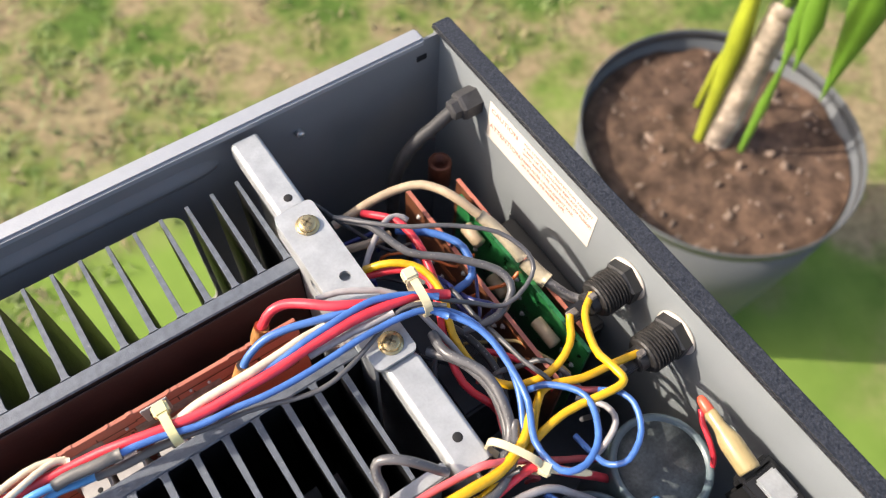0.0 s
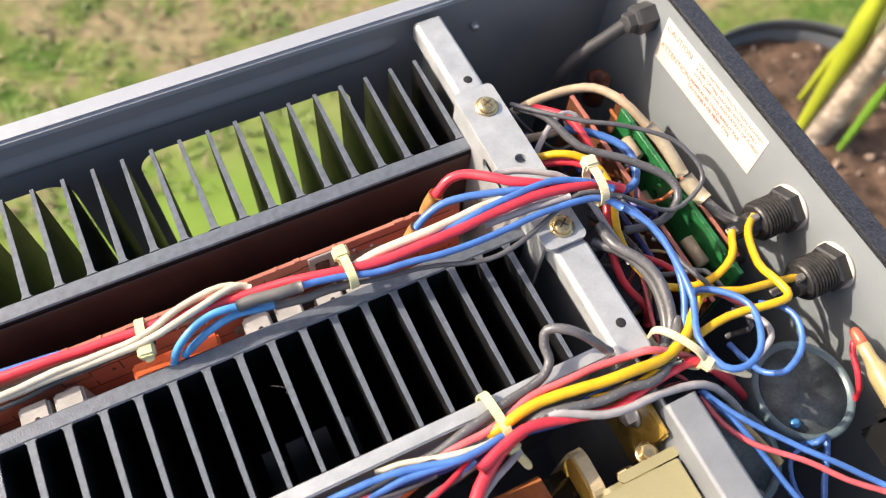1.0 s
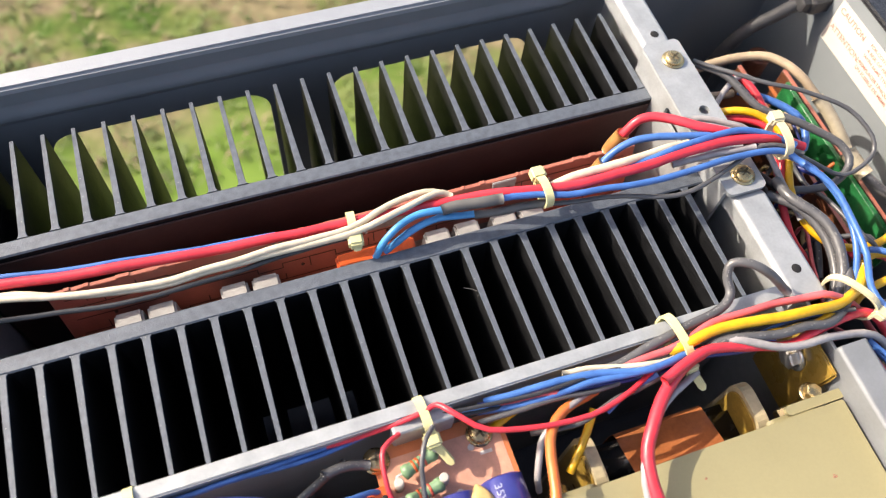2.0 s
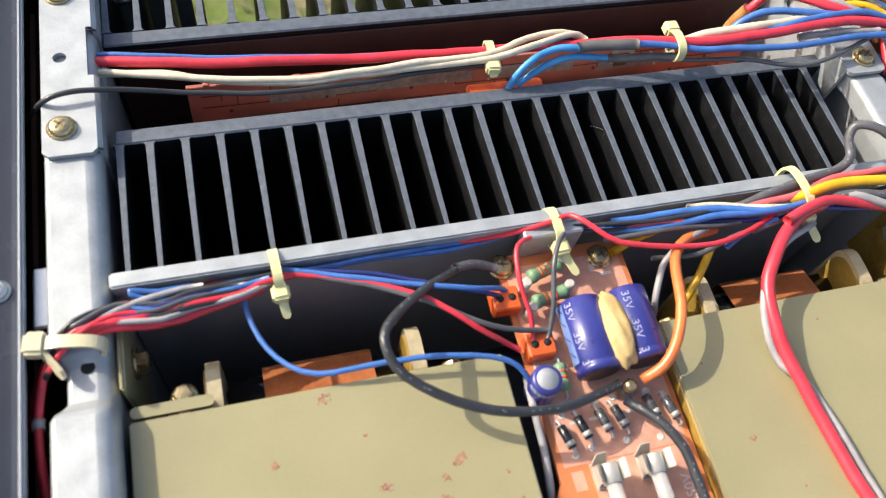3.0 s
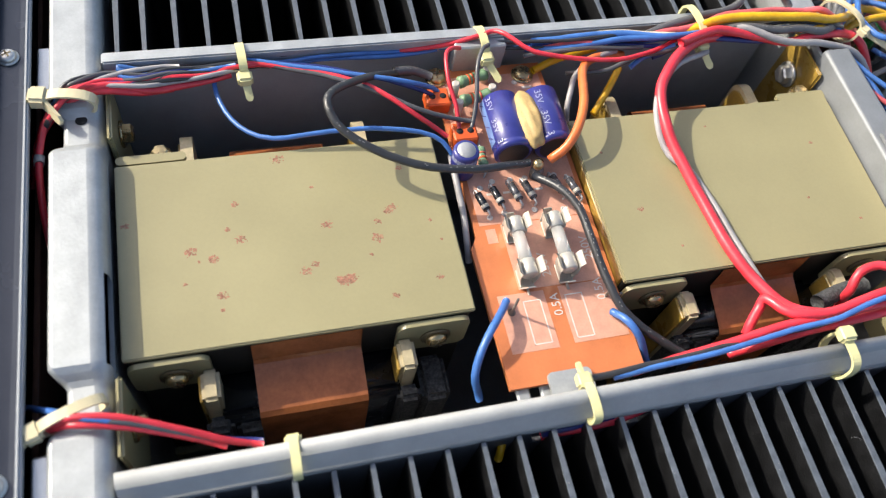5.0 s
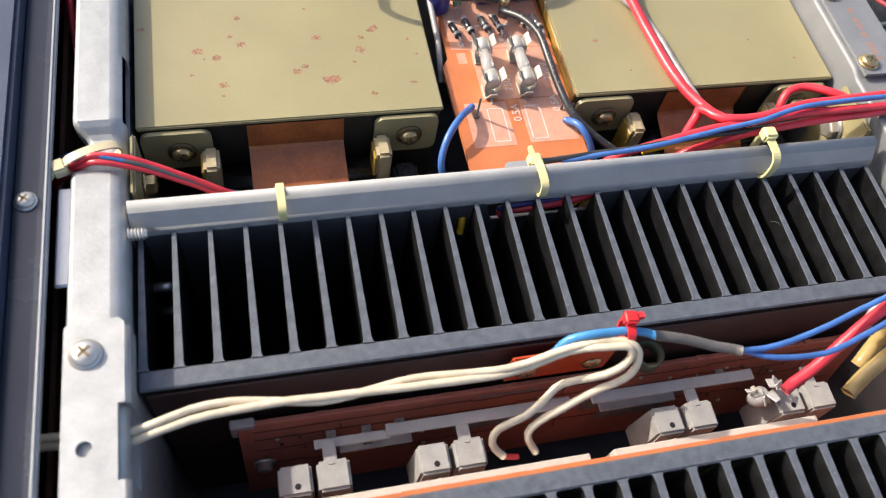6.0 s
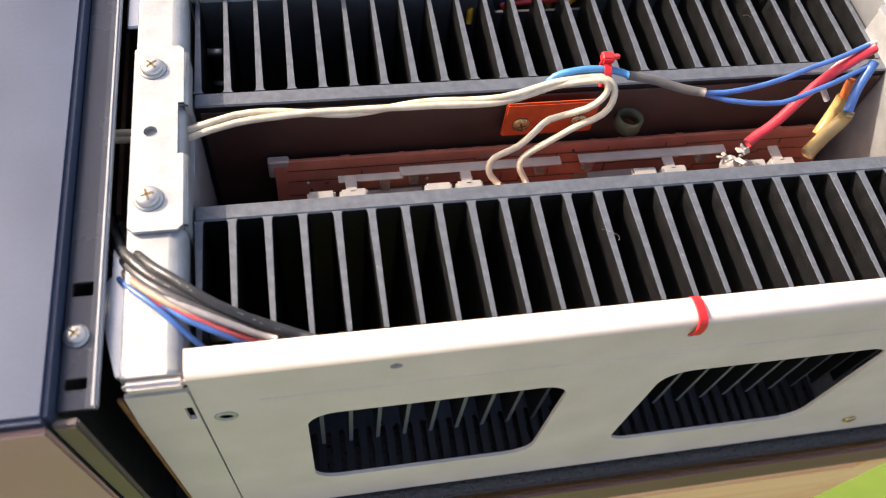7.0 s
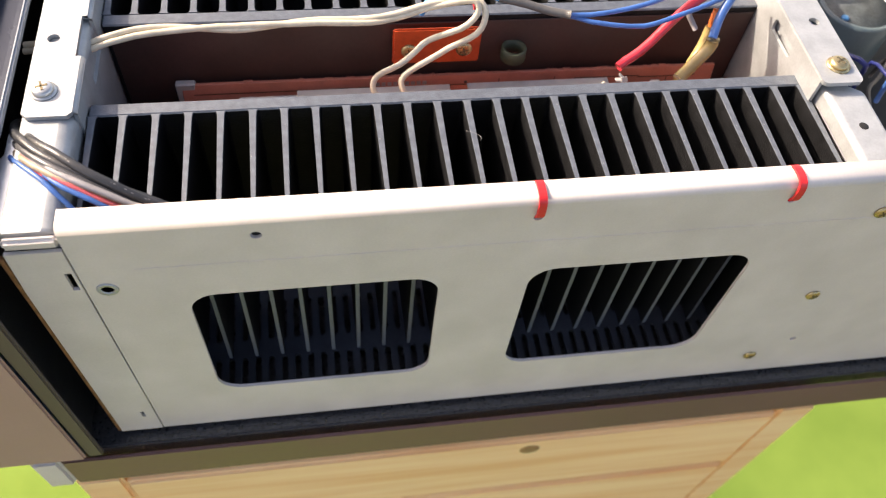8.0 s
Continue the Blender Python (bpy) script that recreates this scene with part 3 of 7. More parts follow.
# rails along the transformers
bm = bmesh.new()
prof = [(144.5, -11), (144.5, -2.6), (143.9, -1.6), (143.1, -1.2), (142.2, -1.25), (141.3, -1.8), (140.5, -2.9), (137.8, -7.0), (137.4, -8.0), (137.4, -11)]
ends = [[bm.verts.new(P(x, y, z)) for y, z in prof] for x in (9.5, 130, 247)]
for a_, q in zip(ends, ends[1:]):
    for k in range(len(prof)):
        f = bm.faces.new((a_[k], a_[(k + 1) % len(prof)], q[(k + 1) % len(prof)], q[k]))
        f.smooth = k in (1, 2, 3, 4, 5, 7)
bm.faces.new(ends[0])
bm.faces.new(ends[-1])
bmesh.ops.recalc_face_normals(bm, faces=bm.faces)
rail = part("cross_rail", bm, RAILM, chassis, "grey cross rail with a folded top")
# the shade below the rail is put into the web's dark colour
part("rail_web", sheet([(9.5, -110), (247, -110), (247, -10.5), (150, -10.5), (147, -20), (115, -20), (112, -10.5), (9.5, -10.5)], [], lambda u, v, d: P(u, 137.3 + d, v), 1.2), mat("web_shade_tone", (0.085, 0.09, 0.10), 0.5, 0.0, 0.2, 80, 0.1), rail)
rail = part("cross_rail", box(9.5, 247, 268.6, 273, -7, -1.8, 0.5, seg=2), ZINC, chassis)
part("rail_web", box(9.5, 247, 271, 272.2, -110, -3, 0.4), RAILM, rail)
part("rail_flap", box(120, 138, 265, 269, -20, -3, 0.5), ZINC, rail)

thread = [(1.9, 0)]
for k in range(5):
    thread += [(1.9, 0.3 + k * 0.9), (1.5, 0.75 + k * 0.9)]
part("rail_screw", lathe(thread + [(1.3, 5.0), (0.3, 5.1)], 9.2, 135.4, -5.6, "x", 14, smooth=False), STEEL, chassis)
part("beam_hole", lathe([(1.7, -0.02), (1.6, 0.1), (0.2, 0.12)], 3.2, 249.5, -4.2, "z", 14), DARK, front)
# front panel
FP = mat("dark_blue_anodised", (0.045, 0.066, 0.118), 0.40, 0.2, 0.15, 25, 0.03, 900)
panel = part("front_panel", box(-95, -18.8, -9, 425, -137, 6.6, 1.2, seg=2), FP, chassis, "dark blue anodised front panel")
part("end_cheek", box(-94, -19, -11, -9.2, -136, 3.5, 0.8, seg=2), mat("brown_grey_paint", (0.38, 0.24, 0.205), 0.5, 0.0, 0.06, 30, 0.05), panel)
part("end_channel", box(-18.6, -12.8, -9.8, -7.6, -136, 2.6, 0.6, seg=2), mat("dark_warm_tone", (0.085, 0.065, 0.058), 0.5, 0.0, 0.06, 30, 0.05), panel)
STRIP = mat("dark_steel_strip", (0.065, 0.073, 0.092), 0.26, 0.5, 0.1, 40, 0.03, 900)
strip = part("mounting_strip", sheet([(-18.4, -5), (-9.8, -5), (-9.8, 425), (-18.4, 425)], [shifted(rounded(5, 4, 0.4, 2), -14.7, 26.4), shifted(rounded(5, 3, 0.4, 2), -14.7, 1.3)],
             lambda u, v, d: P(u, v, -0.9 + d), 1.2), STRIP, panel)
part("strip_bead", box(-11.0, -9.7, -5, 425, -1.9, 1.0, 0.6, seg=2), RIMALU, strip)
part("strip_end", box(-18.8, -7.2, 411.8, 413, -134, -2.2, 0.4), BLACK, strip)
# black on the web stands in for the shade down in the gap
part("strip_web", box(-18.8, -17.6, -5, 425, -134, -0.5, 0.4), BLACK, strip)
for y in (13.6, 145, 271, 404):
    screw(panel, -15.4, y, 0.35, 2.5, 1.7, turn=random.random())
part("back_board", box(-13, -11.4, 60, 380, -60, -18, 0.2), BOARDDARK, panel)

# ---------------------------------------------------------------- heat sinks
def fin_mesh(y0, y1, z0, z1, th, taper):
    bm = bmesh.new()
    rows = []
    s = 1 if y1 > y0 else -1
    l = abs(y1 - y0)
    for d, k in ((0, 1.7), (0.35, 1.28), (0.9, 1.07), (1.8, 1.0), (l * 0.5, (1 + taper) / 2), (l, taper)):
        h, y = th / 2 * k, y0 + s * d
        rows.append([bm.verts.new((sx * hh * .001, y * .001, z * .001)) for z, hh in ((z0, h), (z1 - 0.35, h), (z1, h * 0.9)) for sx in (-1, 1)])
    for a, b in zip(rows, rows[1:]):
        # top, chamfer and end faces take the paler FINEDGE colour
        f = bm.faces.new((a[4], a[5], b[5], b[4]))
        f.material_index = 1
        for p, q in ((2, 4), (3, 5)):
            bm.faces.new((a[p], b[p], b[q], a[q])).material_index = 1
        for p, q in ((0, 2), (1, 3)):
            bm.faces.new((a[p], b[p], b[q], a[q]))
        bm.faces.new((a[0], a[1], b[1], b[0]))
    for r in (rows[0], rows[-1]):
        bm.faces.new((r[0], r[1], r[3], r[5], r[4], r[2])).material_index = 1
    bmesh.ops.recalc_face_normals(bm, faces=bm.faces)
    me = bpy.data.meshes.new("fin")
    bm.to_mesh(me)
    bm.free()
    me.materials.append(FIN)
    me.materials.append(FINEDGE)
    return me


SHEET = mat("brown_bounce_tint", (0.060, 0.030, 0.025), 0.5, 0.0, 0.2, 60, 0.1, 600)


def heatsink(yb0, yb1, yf, ztop, xend, x0, pitch, label):
    """A base plate from yb0 to yb1 with fins that reach to yf, the outermost at xend, the others from x0 on."""
    hs = thing("heatsink", 129, (yb0 + yb1) / 2, -112, label, "heatsink", "heatsinks of the amplifier")
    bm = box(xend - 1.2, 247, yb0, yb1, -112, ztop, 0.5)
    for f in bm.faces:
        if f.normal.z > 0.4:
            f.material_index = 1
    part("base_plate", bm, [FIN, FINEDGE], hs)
    root = yb0 if yf < yb0 else yb1
    if yf > yb1:
        # added sheet; its brown stands for light bounced off the driver board
        part("bounce_tint_sheet", box(12, 245, yb0 - 0.7, yb0 - 0.1, -110, ztop - 2.5, 0.1), SHEET, hs, "added thin sheet, dark brown for light bounced off the red board")
    me = fin_mesh(root, yf, -105, ztop, 2.3, 0.6)
    for k in range(-1, 24 if x0 + 23 * pitch < 246 else 23):
        ob = attach("fin", me, hs)
        ob.location = (0.001 * (xend if k < 0 else x0 + k * pitch), 0, RIM + 0.00002 * (k % 3))
    sy = yf + (9 if yf < yb0 else -9)
    for z in (-24, -40):
        part("set_screw", lathe([(1.5, 0), (1.5, 5), (1.2, 5.4)], xend + 0.6, sy, z, "x", 12), STEEL, hs)
    return hs


heatsink(49.8, 55, 12, -9, 11.7, 20.8, 9.78, "black finned aluminium heatsink beside the side plate")
heatsink(91, 96.5, 137, -9, 11.7, 20.6, 9.77, "black finned aluminium heatsink beside the near cross rail")
heatsink(316.3, 321.5, 274.5, -7.2, 13.4, 21.6, 9.84, "black finned aluminium heatsink beside the far cross rail")
heatsink(355, 360.5, 398, -9, 11.5, 21.0, 9.70, "black finned aluminium heatsink beside the far side plate")

# ---------------------------------------------------------------- transformers
def hexbolt(parent, x, y, z, axis, r=3.6, material=None):
    bm = lathe([(r * 1.35, 0), (r * 1.35, 0.8), (r * 0.9, 0.85)], x, y, z, axis, 18)
    off = {"x": (1, 0, 0), "-x": (-1, 0, 0), "-y": (0, -1, 0), "y": (0, 1, 0), "z": (0, 0, 1)}[axis]
    lathe([(r, 0.6), (r, 3.2), (r * 0.8, 3.7), (0.3, 3.8)], x, y, z, axis, 6, bm, smooth=False)
    return part("bolt", bm, material or BRASS, parent)


AMBER = mat("amber_varnish", (0.40, 0.25, 0.05), 0.3, 0.0, 0.3, 90, 0.1, 900, coat=0.4)


def transformer(x0, x1, y0, y1, label):
    tr = thing("transformer", (x0 + x1) / 2, (y0 + y1) / 2, -100, label, "transformer", "power transformers")
    part("cover", box(x0, x1, y0, y1, -10.6, -8.8, 0.4, seg=2), OLIVE, tr)
    part("core", box(x0 + 0.8, x1 - 0.8, y0 + 0.8, y1 - 0.8, -100, -10.4, 0.4), CORE, tr)
    m = (x0 + x1) / 2
    for s, yy in ((-1, y0 + 0.8), (1, y1 - 0.8)):
        part("winding", box(m - 28, m + 28, yy, yy + s * 14.6, -90, -28.5, 3, seg=4), TAPE, tr, smooth=True)
        bm = bmesh.new()
        prof = [(-0.6, -11), (-0.9, -21.4), (-1.8, -22.4), (-8, -24.4), (-14.4, -26.4), (-15.7, -27.6), (-16.1, -32), (-16, -60), (-15.4, -92)]
        rows = []
        for k in range(9):
            x = m - 15.2 + 30.4 * k / 8
            rows.append([bm.verts.new(P(x + 0.15 * noise.noise(Vector((k, i, s))), yy - s * py * (1 + 0.008 * noise.noise(Vector((k * 0.7, i * 0.8, s + m)))), pz + 0.18 * noise.noise(Vector((k * 0.5, i, m + s))))) for i, (py, pz) in enumerate(prof)])
        for a, q in zip(rows, rows[1:]):
            for i in range(len(prof) - 1):
                bm.faces.new((a[i], a[i + 1], q[i + 1], q[i]))
        bmesh.ops.recalc_face_normals(bm, faces=bm.faces)
        ext = bmesh.ops.solidify(bm, geom=bm.faces[:], thickness=0.00015)
        part("insulating_film", bm, KAPTON, tr, "glossy brown film")
        for sx in (-1, 1):
            bx = m + sx * 27
            if s > 0:
                part("bobbin_flange", sheet(shifted(rounded(17, 74, 5, 5), yy + 8.5, -53), [], lambda u, v, d: P(bx - 2.4 + d, u, v), 3.8, 1.2), BOBBIN, tr, "yellowed bobbin flange")
                part("flange_face", sheet(shifted(rounded(14.5, 71, 4.5, 5), yy + 8.2, -53), [], lambda u, v, d: P(bx - 3.1 + d, u, v), 0.6, 0.2), AMBER, tr, "amber varnished face")
            else:
                fl = part("bobbin_flange", box(bx - 2.4, bx + 2.6, yy - 12, yy - 3, -92, -17, 1.0, seg=2), BOBBIN, tr, "yellowed bobbin flange")
                part("flange_edge", box(bx - 3.2, bx - 2.3, yy - 11.5, yy - 4, -90, -19, 0.3), AMBER, fl, "amber varnished edge")
                part("foam_pad", box(bx - 3, bx + 4.5, yy - 17, yy - 12.1, -75, -30, 1.6, seg=3), FOAM, tr, "grey-black foam pad")
                part("foam_pad", box(bx + 4.8, bx + 13.5, yy - 17, yy - 3, -75, -33, 1.6, seg=3), FOAM, tr, "grey-black foam pad")
    # angle lugs at the corners
    for lx, ly, s in ((x0 + 11, y0 - 0.4, -1), (x1 - 12, y0 - 0.4, -1), (x0 + 9, y1 + 0.4, 1), (x1 - 12, y1 + 0.4, 1)):
        lug = part("mounting_lug", sheet(shifted(rounded(21, 17, 3, 5), lx, -19), [], lambda u, v, d: P(u, ly + s * d, v - (5 if s > 0 else 0)), 1.5, 0.3), OLIVE, tr)
        zc = -19 if s < 0 else -24
        part("washer", lathe([(4.4, 0), (4.4, 0.7), (3.0, 0.8)], lx + 1, ly + s * 1.5, zc, "-y" if s < 0 else "y", 20), RECESS, lug)
        if s < 0:
            screw(lug, lx + 1, ly - 2.2, zc, 3.1, 2.4, "-y", 0.4 + lx, BRASS, washer=False, name="bolt")
        else:
            part("bolt", lathe([(3.0, 0.7), (3.0, 2.9), (2.4, 3.4), (0.3, 3.5)], lx + 1, ly + 1.5, zc, "y", 6, smooth=False), BRASS, lug)
        part("lug_return", box(lx - 10, lx + 10, min(ly, ly + s * 3), max(ly, ly + s * 3), -96, -90, 0.5), OLIVE, lug)
    return tr


tr1 = transformer(10.8, 105.8, 174.3, 235.3, "olive painted mains transformer spotted with rust")
tr2 = transformer(152.5, 251.2, 175.8, 235.9, "olive painted mains transformer, nearly clean")


def rust_spot(parent, x, y, r):
    """A ragged crust of rust grains on the enamel."""
    bm = bmesh.new()
    rng = random.Random(int(x * 31 + y * 7))
    n = int(8 + r * r * 26)
    for _ in range(n):
        a, d = rng.uniform(0, 6.28), r * math.sqrt(rng.random()) * (1.35 if rng.random() < 0.2 else 1)
        gx, gy, g = x + d * 1.25 * math.cos(a), y + d * math.sin(a), rng.uniform(0.14, 0.32)
        k = rng.randint(4, 7)
        ph = rng.uniform(0, 6.28)
        vs = [bm.verts.new(P(gx + g * rng.uniform(0.7, 1.3) * math.cos(ph + 6.283 * i / k), gy + g * rng.uniform(0.7, 1.3) * math.sin(ph + 6.283 * i / k), -8.79)) for i in range(k)]
        top = bm.verts.new(P(gx, gy, -8.68))
        for i in range(k):
            bm.faces.new((vs[i], vs[(i + 1) % k], top))
    return part("rust_spot", bm, RUST, parent)


for x, y, r in ((57.3, 232.2, 1.3), (43.4, 217.8, 0.9), (12.9, 214.6, 0.8), (44, 206.1, 1.2), (30.1, 203.8, 1.3), (36.1, 200.8, 1.2), (37.6, 189.3, 1.2),
                (68.9, 207.4, 1.2), (83.4, 206.7, 0.8), (82.5, 201.2, 1.3), (88.3, 210.6, 1.2), (87, 209.6, 0.9), (60.6, 193.5, 1.2), (63.5, 195.2, 0.8), (70.2, 189.3, 1.3), (72.8, 189.3, 1.4), (71.4, 188.4, 1.2),
                (84.3, 181.9, 0.8), (97.9, 185.8, 0.7), (93.2, 224.3, 0.7), (40.8, 209.7, 0.6), (79.7, 195.9, 0.4), (32, 200.5, 0.3), (28, 194, 0.4), (37, 185, 0.4), (66, 221, 0.4), (99, 205, 0.35), (101, 198, 0.3)):
    rust_spot(tr1, x, y, r)
for x, y, r in ((166.1, 199.6, 0.7), (236, 217, 0.5), (160, 222, 0.3), (200, 228, 0.3), (175, 185, 0.3), (225, 196, 0.3), (240, 186, 0.4)):
    rust_spot(tr2, x, y, r)
part("side_skirt", box(152.6, 153.6, 178, 233, -60, -10.8, 0.3), AMBER, tr2, "amber varnished side")
# angle brackets that carry the first transformer
for y, s in ((254, 1), (160, -1)):
    part("support_angle", box(10, 11.5, y - 12, y + 9, -42, -4, 0.7, seg=2), OLIVE, tr1)
    hexbolt(tr1, 11.6, y, -18, "x", 3.2)
    part("support_angle", box(250.0, 251.5, y - 12, y + 9, -42, -5, 0.7, seg=2), AMBER if s > 0 else OLIVE, tr2)
    hexbolt(tr2, 249.9, y, -18, "-x", 3.6, STEEL)
for lx, y in ((18, 240.5), (240, 240.5)):
    part("top_lug", sheet(shifted(rounded(20, 3.0, 1.4, 6), lx + 3, y - 2.6), [], lambda u, v, d: P(u, v, -11.4 + d), 1.4, 0.4), OLIVE, tr1 if lx < 100 else tr2)
    hexbolt(tr1 if lx < 100 else tr2, lx + 5.5, y + 0.6, -14.5, "z", 2.6)

# ---------------------------------------------------------------- fuse board
pcb = thing("fuse_board", 133, 210, -17, "orange circuit board with fuses and blue capacitors between the transformers", "circuit board")
ZB = -14.2
part("board", sheet([(111, 151), (152, 151), (152, 266), (113, 266), (113, 200), (110.5, 196)], [circle(124.2, 173.6, 0.55), circle(124.6, 165.2, 0.55), circle(137.4, 174.2, 0.55), circle(137.9, 166, 0.55)],
     lambda u, v, d: P(u, v, ZB - 1.6 + d), 1.6), BOARD, pcb)


def pad(x0, x1, y0, y1):
    part("copper_area", box(x0, x1, y0, y1, ZB, ZB + 0.08, 0.02), BOARDPALE, pcb)


for a in ((115, 150.5, 203.5, 262), (121.6, 150.6, 180.4, 203.2), (114.4, 128.8, 161, 179.4), (133.6, 150.8, 161.5, 180), (116.4, 119.6, 197, 202)):
    pad(*a)


def frame_line(x0, x1, y0, y1, w=0.35):
    bm = bmesh.new()
    for q in ((x0, x1, y0, y0 + w), (x0, x1, y1 - w, y1), (x0, x0 + w, y0, y1), (x1 - w, x1, y0, y1)):
        box(*q, ZB + 0.1, ZB + 0.16, 0, bm)
    part("printed_outline", bm, WHITEINK, pcb)


frame_line(121.6, 127.2, 162.7, 176.7)
frame_line(134.8, 140.4, 162.8, 177)
for x, y in ((118.5, 217), (123, 219), (129, 219), (134, 219), (144, 219), (148.5, 217), (119, 206), (124, 207), (134, 207), (143.5, 206), (146, 226), (116, 231), (141, 258), (134, 247)):
    bm = lathe([(1.0, 0.1), (1.0, 0.18), (0.5, 0.2), (0.5, 0.12)], x, y, ZB, "z", 12)
    part("solder_ring", bm, WHITEINK, pcb)
for txt, x, y, a, s in (("0.5A", 132.8, 170.6, 90, 3.9), ("0.5A", 147.4, 173.6, 90, 3.9), ("250V", 132.8, 183.6, 90, 3.9), ("250V", 147.7, 187.4, 90, 3.9)):
    words(txt, s, Matrix.Translation(P(x, y, ZB + 0.12)) @ Matrix.Rotation(radians(a), 4, "Z"), WHITEINK, pcb)
for x, y, s in ((117, 250, 2), (127, 244, 2), (143, 255, 2), (120, 214, 1.6), (125.5, 214, 1.6), (136, 214, 1.6)):
    part("print_bar", box(x, x + s * 1.8, y, y + s * 0.5, ZB + 0.1, ZB + 0.16, 0), WHITEINK, pcb)
for x, y in ((114.2, 262.6), (144.6, 260.9)):
    screw(pcb, x, y, ZB, 3.2, 2.0, turn=0.3 + x, material=BRASS)


def fuse(x):
    glass = bpy.data.materials.get("fuse_glass")
    if glass is None:
        glass = mat("fuse_glass", (0.72, 0.72, 0.69), 0.1, 0.0, 0.02, 50, 0.0)
        glass.node_tree.nodes["Principled BSDF"].inputs["Transmission Weight"].default_value = 0.6
    fu = part("fuse", lathe([(2.0, -5.4), (2.0, 5.4)], x, 191.5, ZB + 6.2, "y", 16), glass, pcb, "glass tube fuse with nickel caps")
    for s in (-1, 1):
        part("cap", lathe([(2.1, 0), (2.5, 0.2), (2.5, 4.8), (2.2, 5.2), (0.2, 5.2)] if s > 0 else [(2.1, 0), (2.5, -0.2), (2.5, -4.8), (2.2, -5.2), (0.2, -5.2)], x, 191.5 + s * 4.6, ZB + 6.2, "y", 16), TIN, fu)
        y0 = 191.5 + s * 7.6
        clip = part("clip", box(x - 2.2, x + 2.2, y0 - 3, y0 + 3, ZB + 0.2, ZB + 0.9, 0.2), TIN, pcb)
        for sx in (-1, 1):
            bm = bmesh.new()
            prof = [(1.8, 0.5), (2.1, 2.2), (2.7, 4.2), (2.8, 6.4), (2.5, 7.6), (2.8, 8.4), (3.7, 9.6)]
            vs = [[bm.verts.new(P(x + sx * (u + d), y0 + e, ZB + w)) for u, w in prof] for e in (-2.4, 2.4) for d in (0, 0.25)]
            for k in range(len(prof) - 1):
                for a, b in ((0, 1), (1, 3), (3, 2), (2, 0)):
                    bm.faces.new((vs[a][k], vs[a][k + 1], vs[b][k + 1], vs[b][k]))
            bmesh.ops.recalc_face_normals(bm, faces=bm.faces)
            part("spring_leaf", bm, TIN, clip)
        lean = Matrix.Translation(P(x, y0 + s * 3.2, ZB)) @ Matrix.Rotation(radians(-s * 24), 4, "X") @ Matrix.Translation(-P(x, y0 + s * 3.2, ZB))
        part("stop_tab", turned(sheet([(x - 2.2, ZB + 0.4), (x + 2.2, ZB + 0.4), (x + 1.2, ZB + 5), (x - 1.2, ZB + 5)], [], lambda u, v, d: P(u, y0 + s * 3.2 + d, v), 0.4), lean), TIN, clip)
        part("solder_tail", box(x - 0.4, x + 0.4, y0 + s * 3.4, y0 + s * 5.6, ZB + 0.1, ZB + 0.5, 0.1), TIN, clip)


fuse(124.2)
fuse(136.6)


def can(x, y0, y1, z, r, body, axis="y"):
    l = y1 - y0
    c = part("capacitor", lathe([(r * 0.82, 0), (r, 0.5), (r, 1.6), (r * 0.95, 2.2), (r * 0.95, 2.8), (r, 3.4), (r, l - 0.6), (r * 0.8, l), (0.3, l)], x, y0, z, axis, 28), body, pcb, "blue sleeved electrolytic capacitor")
    return c


c1 = can(130.4, 224.2, 245.6, ZB + 6.6, 6.3, BLUECAP)
c2 = can(144.3, 225.0, 246.2, ZB + 6.6, 6.3, BLUECAP)
for c, cx in ((c1, 130.4), (c2, 144.3)):
    part("end_rubber", lathe([(4.9, -0.3), (5.1, 0.2), (2, 0.3)], cx, 224.4 if cx < 140 else 225.2, ZB + 6.6, "y", 24), BLACK, c)
    for dy in (0, 8.6, 16.6):
        t = words("35V" if dy < 16 else "3", 3.8, Matrix.Identity(4), CAPINK, c)
        for v in t.data.vertices:
            a = 1.25 - (v.co.y * 1000 + 2) / 8.2 if cx < 140 else 0.25 - (v.co.y * 1000 - 2) / 8.2
            rr = 6.38 + v.co.z * 1000
            v.co = P(cx - rr * math.sin(a), 244.2 - dy - v.co.x * 1000 * 0.9, ZB + 6.6 + rr * math.cos(a))
# pale stripe down the first sleeve
bm = bmesh.new()
arc = [[bm.verts.new(P(130.4 - 6.36 * math.sin(1.15 + 0.08 * k), y, ZB + 6.6 + 6.36 * math.cos(1.15 + 0.08 * k))) for k in range(9)] for y in (227.6, 244.6)]
for k in range(8):
    bm.faces.new((arc[0][k], arc[0][k + 1], arc[1][k + 1], arc[1][k]))
part("pale_stripe", bm, mat("pale_blue_print", (0.13, 0.21, 0.42), 0.35, 0.0, 0.1, 200, 0.0), c1)
bm = bmesh.new()
for y in (229, 233.5, 238, 242):
    for k in range(5):
        a0, a1 = 1.25 + 0.09 * k, 1.34 + 0.09 * k
        q = [(a0, y + 0.5 * k), (a1, y + 0.5 * k + 0.5), (a1, y + 0.5 * k + 1.0), (a0, y + 0.5 * k + 0.5)]
        bm.faces.new([bm.verts.new(P(130.4 - 6.4 * math.sin(a), min(u, 244.4), ZB + 6.6 + 6.4 * math.cos(a))) for a, u in q])
part("stripe_mark", bm, BLUECAP, c1)
bm = bmesh.new()
bmesh.ops.create_icosphere(bm, subdivisions=4, radius=1)
for v in bm.verts:
    d = 1 + 0.18 * noise.noise(v.co * 1.7) + 0.03 * noise.noise(v.co * 6)
    v.co = P(137.2 + v.co.x * 4.3 * d, 234.2 + v.co.y * 10.8 * d, ZB + 10.4 + v.co.z * 3.6 * d)
